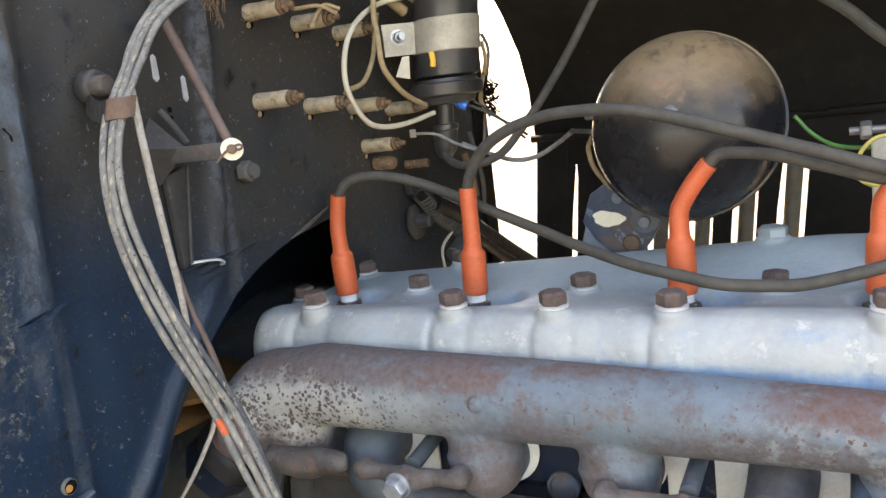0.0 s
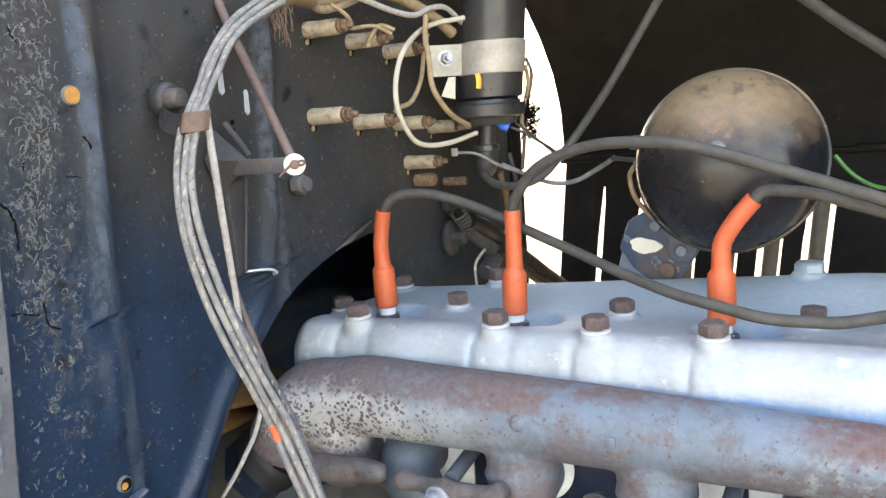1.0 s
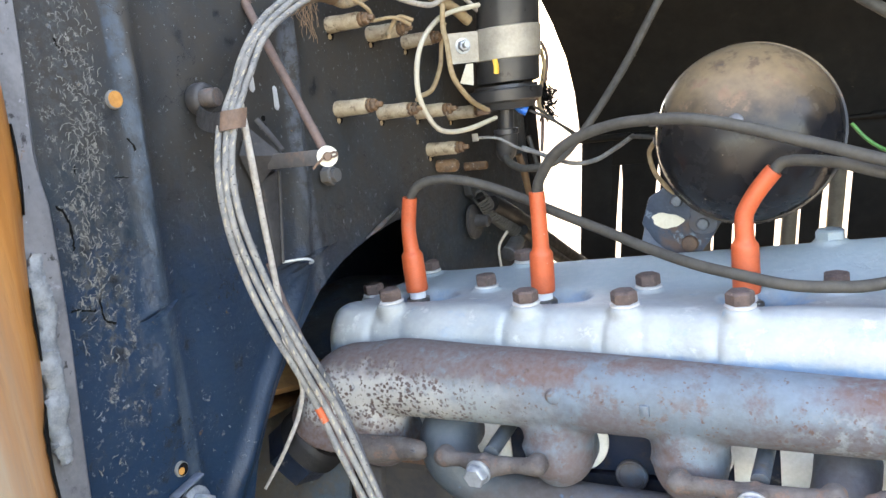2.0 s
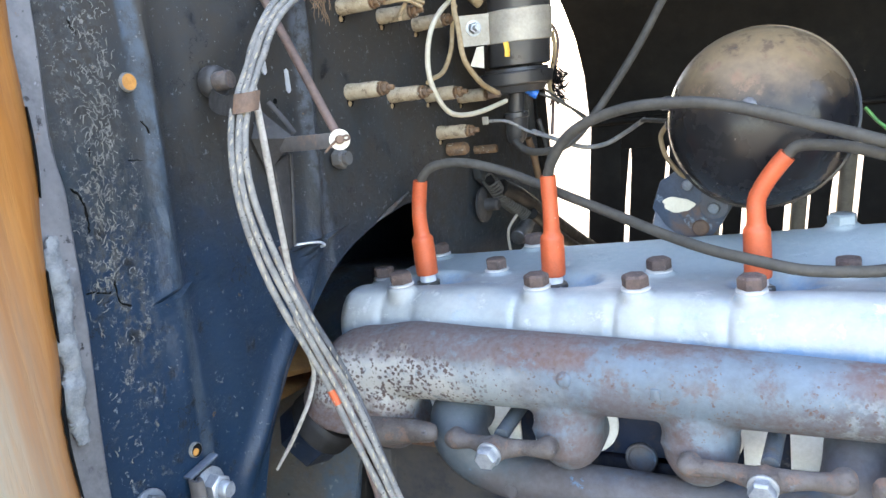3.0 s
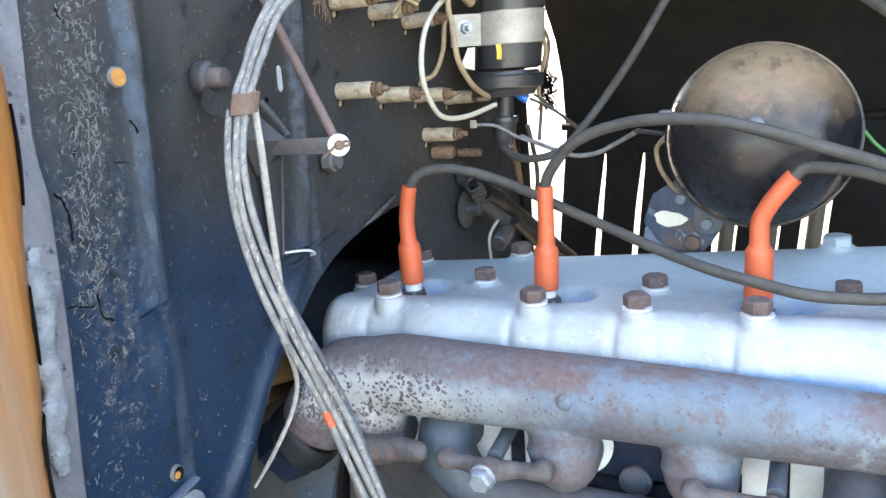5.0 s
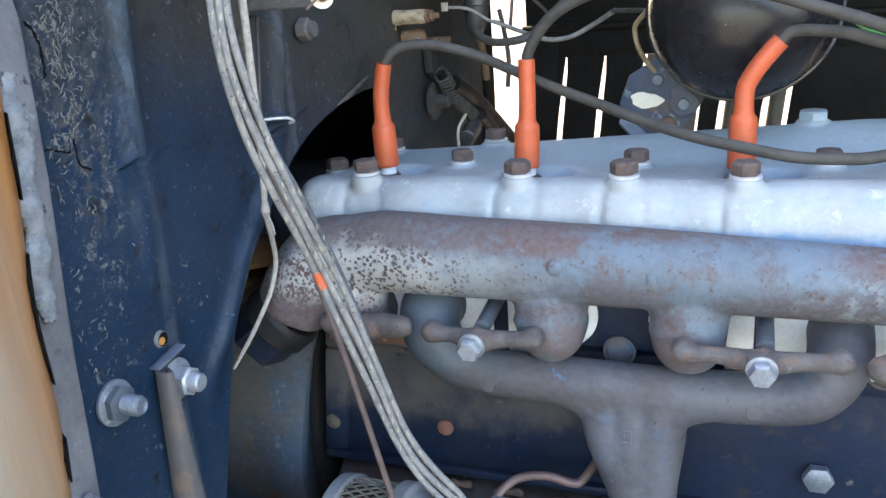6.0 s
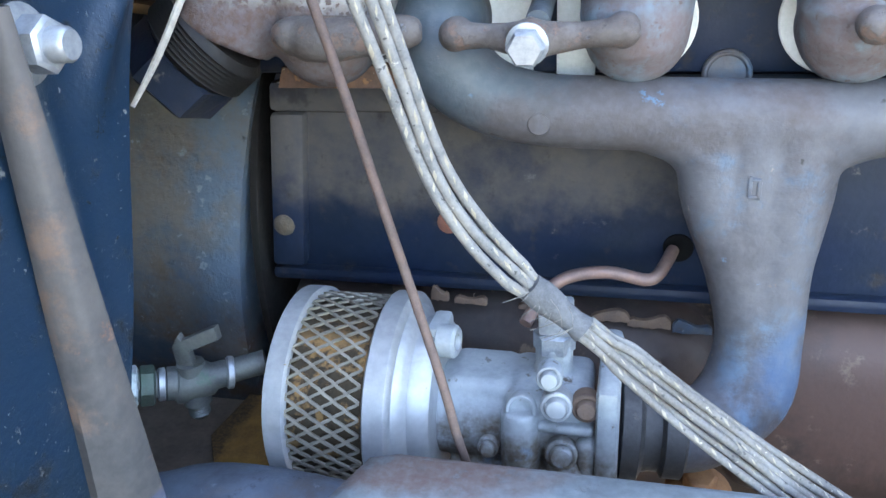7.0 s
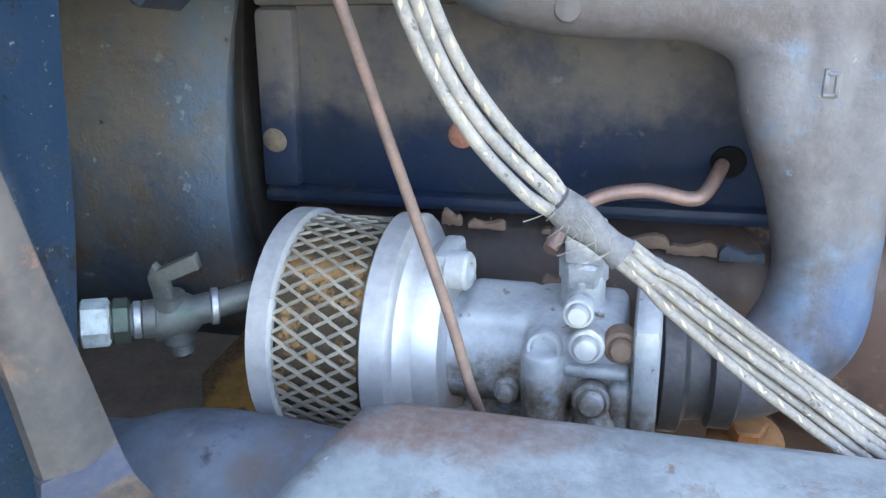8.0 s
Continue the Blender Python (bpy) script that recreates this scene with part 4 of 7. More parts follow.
def head_bolt(top, label, material=None, across=0.0185, shoulder=True):
    """A hexagon head on a thin washer."""
    b = thing("head_bolt", (0, 0, 0), label, "bolt", "bolts on the cylinder head")
    bm = B()
    hexagon(bm, (0, 0, 0.0018), (0, 0, 1), across, 0.0108, 0.0016)
    part("hex_head", bm, material or RUSTBOLT, b)
    if shoulder:
        bm = B()
        lathe(bm, [(0.0102, 0.0), (0.0116, 0.0004), (0.0116, 0.0020), (0.0102, 0.0026)], seg=24)
        part("washer", bm, PALEWASHER, b, "pale plated washer")
    return b


cylinder_head()
bolt = head_bolt(0, "rusty brown hexagon bolt in the silver cylinder head")
bolt.matrix_basis = pose(FRONT_BOLTS[0], -0.0025, 0.9930, 2, 0, 10)
for n, x in enumerate(FRONT_BOLTS[1:]):
    copy_thing(bolt, pose(x, -0.0025, 0.9930, 2, 0, (22, 5, 17, 40)[n]))
for n, x in enumerate(MID_BOLTS):
    copy_thing(bolt, pose(x, 0.077, 0.9865, 0, 0, (0, 14, 33)[n]))
for x, y, a in ((-0.037, 0.140, 12), (0.068, 0.158, 30)):
    copy_thing(bolt, pose(x, y, head_z(x, y) + 0.003, 0, 0, a))
stud = copy_thing(bolt, pose(-0.064, 0.066, head_z(-0.064, 0.066) + 0.003, 0, 0, 20))
painted = head_bolt(0, "plug painted silver like the cylinder head", HEADPAINT, 0.022, False)
painted.matrix_basis = pose(0.358, 0.160, head_z(0.358, 0.160) - 0.002, 0, 0, 25)


def spark_plug(x, y, bend, height, lean):
    z0 = head_z(x, y) - 0.001
    plug = thing("spark_plug", (x, y, z0), "spark plug with an orange rubber boot in the cylinder head", "spark plug", "row of spark plugs")
    bm = B()
    hexagon(bm, (x, y, z0 + 0.0025), (0, 0, 1), 0.0225, 0.0070, 0.001)
    part("plug_hex", bm, PLUGSTEEL, plug, "grey steel plug hexagon")
    bm = B()
    lathe(bm, [(0.0125, -0.001), (0.0138, 0), (0.0138, 0.0018), (0.0120, 0.0026)], (x, y, z0), seg=22)
    part("sealing_washer", bm, STEEL, plug, "dull steel sealing washer")
    bm = B()
    lathe(bm, [(0.0080, 0.0), (0.0080, 0.0120), (0.0070, 0.0150)], (x, y, z0 + 0.0085), seg=18)
    part("porcelain", bm, WHITECER, plug, "white porcelain insulator")
    bm = B()
    zb = z0 + 0.0165
    h = height - zb
    pts, rad = [], []
    for u, r in ((0.0, 0.0112), (0.03, 0.0119), (0.20, 0.0119), (0.37, 0.0117), (0.40, 0.0110), (0.43, 0.0088), (0.47, 0.0082), (0.62, 0.0079), (0.72, 0.0078), (0.82, 0.0078), (0.94, 0.0078), (1.0, 0.0076)):
        k = max(0.0, (u - 0.60) / 0.40)
        pts.append((x + lean * u + bend * k ** 1.35, y, zb + h * u - abs(bend) * 0.12 * k * k))
        rad.append(r * 0.92)
    tube(bm, pts, 0.01, seg=20, per=3, radii=rad)
    part("boot", bm, ORANGE, plug, "orange rubber boot, slightly dusty", 55)
    return pts[-1]


TOPS = [spark_plug(-0.0085, 0.060, 0.007, 1.081, -0.002), spark_plug(0.125, 0.060, -0.001, 1.079, 0.004), spark_plug(0.301, 0.060, 0.024, 1.088, 0.001),
        spark_plug(0.436, 0.060, 0.026, 1.086, 0.002)]


def cable(name, pts, r, material, label, category="cable", group="", seg=10):
    c = thing(name, pts[0], label, category, group)
    bm = B()
    tube(bm, pts, r, seg=seg)
    part("sheath", bm, material, c)
    return c


WIRES = "spark plug leads"
cable("plug_lead", [TOPS[0], (0.006, 0.062, 1.091), (0.021, 0.066, 1.095), (0.045, 0.072, 1.093), (0.077, 0.078, 1.083), (0.108, 0.082, 1.069), (0.142, 0.078, 1.055), (0.186, 0.066, 1.040),
                    (0.228, 0.052, 1.026), (0.268, 0.036, 1.016), (0.304, 0.024, 1.010), (0.336, 0.016, 1.005), (0.367, 0.018, 1.003), (0.398, 0.020, 1.005), (0.46, 0.03, 1.02), (0.55, 0.06, 1.05)],
      0.0045, RUBBER, "dusty dark rubber spark plug lead sagging over the head", "cable", WIRES)
cable("plug_lead", [TOPS[1], (0.134, 0.058, 1.092), (0.150, 0.054, 1.111), (0.173, 0.050, 1.124), (0.204, 0.045, 1.132), (0.233, 0.040, 1.134), (0.269, 0.036, 1.132), (0.306, 0.034, 1.123),
                    (0.345, 0.034, 1.110), (0.374, 0.036, 1.100), (0.398, 0.040, 1.091), (0.46, 0.05, 1.07), (0.55, 0.07, 1.06)],
      0.0048, RUBBER, "dusty dark rubber spark plug lead arching past the horn", "cable", WIRES)
cable("plug_lead", [TOPS[2], (0.333, 0.060, 1.091), (0.348, 0.058, 1.0915), (0.372, 0.056, 1.088), (0.400, 0.056, 1.079), (0.46, 0.06, 1.062), (0.55, 0.075, 1.055)],
      0.0045, RUBBER, "dusty dark rubber spark plug lead", "cable", WIRES)
cable("plug_lead", [TOPS[3], (0.470, 0.060, 1.092), (0.50, 0.066, 1.085), (0.55, 0.08, 1.058)], 0.0045, RUBBER, "dusty dark rubber spark plug lead", "cable", WIRES)


def raked(bm):
    """The rear end of the block is cut at a slight rake."""
    for v in bm.verts:
        if v.co.x < -0.045:
            v.co.x += 0.115 * (v.co.z - 0.712)
    return bm


def engine_block():
    eng = thing("engine_block", (MID, 0.08, 0.45), "dark blue cast engine block with a brown oily crankcase", "engine")
    bm = B()
    block(bm, (-0.0760, -0.012, 0.852), (0.508, 0.168, 0.920), 0.005)
    part("upper_deck", bm, BLOCKBLUE, eng)
    bm = B()
    block(bm, (-0.0745, 0.004, 0.706), (0.506, 0.160, 0.850), 0.004)
    part("lower_wall", raked(bm), BLOCKBLUE, eng)
    # raised rim of the side cover
    for lo, hi in (((-0.0745, -0.004, 0.826), (0.506, 0.010, 0.846)), ((-0.0745, -0.004, 0.706), (0.506, 0.010, 0.716)), ((-0.0745, -0.0042, 0.7165), (-0.050, 0.010, 0.8255))):
        bm = B()
        block(bm, lo, hi, 0.004)
        part("side_rim", raked(bm), BLOCKBLUE, eng)
    # Thin pale strip that paints the highlight along the block's edge.
    bm = B()
    tube(bm, [(-0.052, -0.0046, 0.8455), (-0.010, -0.0048, 0.8462), (0.030, -0.0047, 0.8458), (0.052, -0.0045, 0.8452)], 0.0009, seg=6, per=4, radii=[0.0003, 0.0010, 0.0007, 0.0003])
    part("edge_highlight", bm, ZINC, eng, "bright strip that paints the highlight on the edge")
    bm = B()
    # rolled top of the crankcase, with the lobe over the oil filler
    tube(bm, [(-0.066, 0.035, 0.650), (0.10, 0.030, 0.650), (0.185, 0.030, 0.650), (0.208, 0.036, 0.650), (0.216, 0.045, 0.650)], 0.05, seg=24, per=4, radii=[0.050, 0.050, 0.050, 0.040, 0.020])
    block(bm, (-0.066, 0.030, 0.45), (0.506, 0.19, 0.694), 0.02)
    block(bm, (0.232, -0.015, 0.56), (0.506, 0.19, 0.697), 0.03, 4)
    remeshed(part("crankcase", bm, PANBROWN, eng), 0.004, 5)
    for x, z in ((-0.0605, 0.748), (0.053, 0.752)):
        bm = B()
        lathe(bm, [(0, 0.0022), (0.0060, 0.0020), (0.0075, 0.0008), (0.0080, -0.002)], (x, 0.003 if x > 0 else -0.004, z), (0, -1, 0), 18)
        part("core_plug", bm, COREPLUGRED if x > 0 else COREPLUG, eng, "rusty core plug")
    for x in (0.216, 0.03, 0.405):
        bm = B()
        lathe(bm, [(0.0132, 0.0), (0.0132, 0.0042), (0.0120, 0.0055), (0.0108, 0.0052), (0.0098, 0.0030), (0.0050, 0.0026), (0.0, 0.0028)], (x, -0.012, 0.853), (0, -1, 0), 20)
        part("round_boss", bm, INTAKE, eng, "round grey boss")
    # Flat near-black disc that paints the shade inside the hole.
    bm = B()
    lathe(bm, [(0.0094, 0.0), (0.0090, 0.0012), (0.0075, 0.0012), (0.0, 0.0012)], (0.1985, 0.0035, 0.7415), (0, -1, 0), 20)
    part("fuel_pipe_hole", bm, DARK, eng, "dark hole for the copper pipe")
    bm = B()
    hexagon(bm, (0.368, 0.002, 0.752), (0, -1, 0), 0.020, 0.010)
    part("cover_nut", bm, ZINCDARK, eng, "bright hexagon nut")
    bm = B()
    hexagon(bm, (0.186, -0.018, 0.664), (0, -1, 0.15), 0.018, 0.010)
    part("rusty_nut", bm, RUST, eng, "rusty hexagon nut")
    # torn scraps of old sealant along the flange
    rng = random.Random(5)
    for x0, x1, z0, z1, m in ((0.041, 0.053, 0.699, 0.713, RUST), (0.057, 0.079, 0.698, 0.707, RUST), (0.100, 0.128, 0.697, 0.706, RUST), (0.146, 0.172, 0.692, 0.704, RUST), (0.170, 0.197, 0.689, 0.702, RUST), (0.198, 0.222, 0.687, 0.700, BELLGREY)):
        bm = B()
        n = 14
        ph = rng.uniform(0, 6)
        o = [(x0 + (x1 - x0) * k / n, z0 + (z1 - z0) * 0.10 * rng.random()) for k in range(n + 1)] + [(x0 + (x1 - x0) * k / n, z1 - (z1 - z0) * (0.36 + 0.16 * math.sin(ph + 0.40 * k) + 0.05 * rng.random() + (0.3 if k in (0, n) else 0.12 if k in (1, n - 1) else 0))) for k in range(n, -1, -1)]
        plate(bm, o, "y", -0.0085, -0.0040, 0.0006)
        part("sealant_scrap", bm, m, eng, "torn scrap of old sealant")
    return eng


def bell_housing():
    h = thing("bell_housing", (-0.16, 0.08, 0.50), "grimy blue-grey cast bell housing behind the engine", "engine part")
    bm = B()
    lathe(bm, [(0.05, 0.0), (0.2497, 0.0), (0.2500, 0.0006), (0.2505, 0.040), (0.252, 0.10), (0.252, 0.19), (0.24, 0.26)], (-0.0830, 0.236, 0.70), (-1, 0, 0), 90)
    for v in bm.verts:
        v.co.x += 0.10 * (min(v.co.z, 0.90) - 0.83)
    part("casting", bm, BELLGREY, h)
    # Added black disc: paints the shade on the face turned towards the block.
    bm = B()
    lathe(bm, [(0.12, 0.0), (0.2440, 0.0), (0.2455, 0.0010), (0.2455, 0.0060)], (-0.0790, 0.236, 0.70), (-1, 0, 0), 90)
    part("shaded_rear_face", bm, BLACKSHADE, h, "black disc that paints the shaded rear face")
    return h


def exhaust_manifold():
    ex = thing("exhaust_manifold", (MID, -0.04, 0.86), "rusty grey cast exhaust manifold with flaking paint along the block", "manifold")
    bm = B()

    def run(pts, r, radii=None, flat=1.0):
        tube(bm, pts, r, seg=22, per=5, radii=radii, flat=flat)
    # main log, elbow to the outlet and the legs to the ports
    run([(-0.020, -0.042, 0.932), (0.03, -0.043, 0.9375), (0.10, -0.043, 0.936), (0.22, -0.043, 0.934), (0.34, -0.044, 0.931), (0.46, -0.046, 0.9275), (0.495, -0.046, 0.922)], 0.03,
        [0.030, 0.034, 0.0325, 0.0305, 0.0275, 0.0245, 0.018])
    run([(0.02, -0.045, 0.936), (-0.020, -0.048, 0.932), (-0.040, -0.054, 0.912), (-0.050, -0.060, 0.895), (-0.056, -0.063, 0.884)], 0.03, [0.032, 0.034, 0.034, 0.032, 0.031])
    for x in (0.1675, 0.2705, 0.447):
        run([(x, -0.038, 0.938), (x, -0.037, 0.917), (x, -0.042, 0.897), (x, -0.043, 0.880), (x, -0.012, 0.880)], 0.026, [0.026, 0.0315, 0.0285, 0.0265, 0.0245])
        run([(x - 0.003, -0.047, 0.890), (x - 0.003, -0.049, 0.874)], 0.02, [0.0265, 0.019])
    run([(-0.004, -0.045, 0.92), (-0.002, -0.046, 0.892), (0.000, -0.042, 0.878), (0.0, -0.012, 0.880)], 0.026, [0.033, 0.030, 0.027, 0.025])
    remeshed(part("casting", bm, EXHAUST, ex), 0.0024, 7)
    for x, z in ((0.178, 0.941), (0.247, 0.935)):
        bm = B()
        if x < 0.2:
            lathe(bm, [(0.0, 0.0020), (0.0040, 0.0018), (0.0056, 0.0010), (0.0066, -0.0010), (0.0070, -0.002)], (x, -0.0732, z), (0, -1, 0.1), 18)
        else:
            block(bm, (x - 0.0035, -0.0742, z - 0.0045), (x + 0.0035, -0.070, z + 0.0045), 0.0012)
        part("casting_mark", bm, EXHAUST, ex)
    # threaded union and nut at the outlet
    bm = B()
    end, way = Vector((-0.056, -0.063, 0.886)), Vector((-0.78, -0.14, -0.62)).normalized()
    prof = [(0.028, -0.004)]
    for k in range(7):
        prof += [(0.0315, 0.0025 * k), (0.0325, 0.0025 * k + 0.0008), (0.0305, 0.0025 * k + 0.0018)]
    lathe(bm, prof + [(0.028, 0.020)], end, way, 36)
    part("threaded_union", bm, BLACKSHADE, ex, "dark ribbed union")
    bm = B()
    hexagon(bm, end + way * 0.018, way, 0.054, 0.026, 0.003)
    part("union_nut", bm, BLOCKBLUE, ex, "dark blue hexagon union nut")
    # pale gasket plates at the ports
    for lo, hi in ((0.009, 0.146), (0.296, 0.420)):
        bm = B()
        n = 0.118 if lo < 0.1 else 0.3225           # slot round the stud
        o = [(lo, 0.846), (n - 0.0066, 0.846), (n - 0.0066, 0.894), (n - 0.0045, 0.9010), (n, 0.9030), (n + 0.0045, 0.9010), (n + 0.0066, 0.894), (n + 0.0066, 0.846), (hi, 0.846), (hi, 0.905), (hi - 0.006, 0.914), (lo + 0.006, 0.914), (lo, 0.905)]
        plate(bm, o, "y", -0.0165, -0.0135, 0.0006)
        part("gasket", bm, GASKET, ex, "pale manifold gasket")
    bm = B()
    plate(bm, [(-0.030, 0.853), (0.014, 0.853), (0.014, 0.864), (0.006, 0.876), (-0.026, 0.876)], "y", -0.024, -0.0135, 0.001)
    part("port_flange", bm, RUST, ex, "brown rusty port flange")
    bm = B()
    plate(bm, [(-0.040, 0.8475), (0.050, 0.8475), (0.052, 0.853), (0.046, 0.8585), (0.016, 0.8610), (-0.036, 0.8600)], "y", -0.030, -0.0135, 0.0012)
    part("flange_lip", bm, FLANGERUST, ex, "red-brown rusty lip under the port")
    for x in (0.1700, 0.2680, 0.447):
        bm = B()
        lathe(bm, [(0.0285, 0.0), (0.0293, 0.0008), (0.0293, 0.0022), (0.0285, 0.003)], (x, -0.0135, 0.882), (0, -1, 0), 40)
        part("ring_gasket", bm, GASKET, ex, "pale ring gasket")
    return ex


def clamp(x0, x1, xb, y, z, bright):
    """A bar that presses two manifold flanges, with a stud and nut in its middle."""
    c = thing("manifold_clamp", (xb, y, z), "rusty forged manifold clamp bar" + (" with a bright hexagon bolt" if bright else ""), "clamp", "manifold clamps")
    bm = B()
    mid = [(x0, y + 0.004, z + 0.003), (x0 + 0.006, y + 0.001, z + 0.002), ((x0 + xb) / 2, y + 0.004, z + 0.001), (xb - 0.008, y + 0.001, z), (xb, y, z), (xb + 0.008, y + 0.001, z),
           ((x1 + xb) / 2, y + 0.004, z + 0.001), (x1 - 0.006, y + 0.001, z + 0.003), (x1, y + 0.004, z + 0.003)]
    tube(bm, mid, 0.009, seg=16, per=5, radii=[0.0045, 0.0072, 0.0060, 0.0082, 0.0108, 0.0084, 0.0064, 0.0070, 0.0050] if bright else [0.0060, 0.0098, 0.0112, 0.0118, 0.0120, 0.0116, 0.0104, 0.0086, 0.0060])
    for x in (x0 + 0.006, x1 - 0.006) if bright else ():
        lathe(bm, [(0.0082, -0.010), (0.0086, -0.004), (0.0082, 0.001), (0.0060, 0.0035), (0.0, 0.0042)], (x, y + 0.001, z + (0.002 if x < xb else 0.003)), (0, -1, 0), 22)
    block(bm, (xb - 0.010, y - 0.0100, z - 0.0085), (xb + 0.010, y + 0.006, z + 0.0085), 0.004, 3)
    remeshed(part("bar", bm, CLAMPRUST, c), 0.0013, 7)
    bm = B()
    tube(bm, [(xb + (0.002 if xb > 0.2 else -0.001), -0.012, z + 0.012), (xb + 0.002, y + 0.01, z + 0.006)], 0.0062, per=1, seg=14)
    part("stud", bm, BELLGREY, c, "blue-grey stud")
    if bright:
        bm = B()
        lathe(bm, [(0.0095, 0), (0.0102, 0.0006), (0.0102, 0.0022), (0.009, 0.0026)], (xb, y - 0.0095, z - 0.0005), (0, -1, -0.1), 20)
        part("washer", bm, ZINC, c, "plated washer")
        bm = B()
        hexagon(bm, (xb, y - 0.0118, z - 0.0008), (0, -1, -0.1), 0.0158, 0.0090, 0.0018)
        part("bolt_head", bm, ZINC, c, "bright plated hexagon bolt head")
    return c


def intake_manifold():
    im = thing("intake_manifold", (0.22, -0.045, 0.64), "grey cast intake manifold with a wide leg down to the carburettor", "manifold")
    bm = B()

    def run(pts, radii, flat=1.0):
        tube(bm, pts, 0.02, seg=22, per=5, radii=radii, flat=flat)
    run([(0.063, -0.008, 0.886), (0.063, -0.034, 0.884), (0.069, -0.046, 0.868), (0.088, -0.048, 0.850), (0.120, -0.048, 0.841), (0.18, -0.048, 0.839), (0.27, -0.048, 0.838), (0.34, -0.048, 0.842),
         (0.362, -0.046, 0.852), (0.372, -0.040, 0.872), (0.374, -0.008, 0.886)], [0.0262, 0.0262, 0.0240, 0.0210, 0.0195, 0.0195, 0.0195, 0.0195, 0.020, 0.022, 0.023])
    for x0, x1, x2 in ((0.212, 0.228, 0.237), (0.229, 0.232, 0.237), (0.252, 0.247, 0.247)):
        run([(x0, -0.048, 0.838), (x0, -0.049, 0.800), (x1, -0.050, 0.755), (x2, -0.052, 0.712), (x2 - 0.006, -0.060, 0.680), (0.212, -0.075, 0.664), (0.180, -0.086, 0.668)],
            [0.0195, 0.0190, 0.0185, 0.0185, 0.021, 0.023, 0.023])
    run([(0.150, -0.048, 0.840), (0.180, -0.048, 0.836), (0.203, -0.048, 0.824), (0.214, -0.049, 0.800), (0.222, -0.050, 0.765)], [0.017, 0.0185, 0.0185, 0.0185, 0.017])
    run([(0.312, -0.048, 0.840), (0.282, -0.048, 0.836), (0.258, -0.048, 0.824), (0.247, -0.049, 0.800), (0.240, -0.050, 0.765)], [0.017, 0.0185, 0.0185, 0.0185, 0.017])
    remeshed(part("casting", bm, INTAKE, im), 0.0026, 7)
    for x, z in ((0.121, 0.838), (0.318, 0.838)):
        bm = B()
        lathe(bm, [(0.0, 0.0020), (0.0055, 0.0016), (0.0068, -0.001)], (x, -0.0665, z), (0, -1, 0.1), 18)
        part("casting_boss", bm, INTAKE, im)
    bm = B()
    for k, (dx, dz, w, h) in enumerate(((-0.0022, 0.002, 0.0020, 0.010), (0.0024, 0.000, 0.0022, 0.011), (0.0, -0.004, 0.006, 0.0018), (0.0, 0.005, 0.005, 0.0018))):
        block(bm, (0.229 + dx - w / 2, -0.0685, 0.806 + dz - h / 2), (0.229 + dx + w / 2, -0.065, 0.806 + dz + h / 2), 0.0004)
    part("cast_mark", bm, INTAKE, im)
    bm = B()
    lathe(bm, [(0.027, 0), (0.030, 0.001), (0.030, 0.010), (0.024, 0.013), (0.022, 0.022), (0.026, 0.024), (0.026, 0.034), (0.022, 0.036)], (0.168, -0.090, 0.672), (1, 0.06, -0.05), 28)
    part("carburettor_neck", bm, DULLSTEEL, im, "dark rubbery neck behind the carburettor flange")
    return im


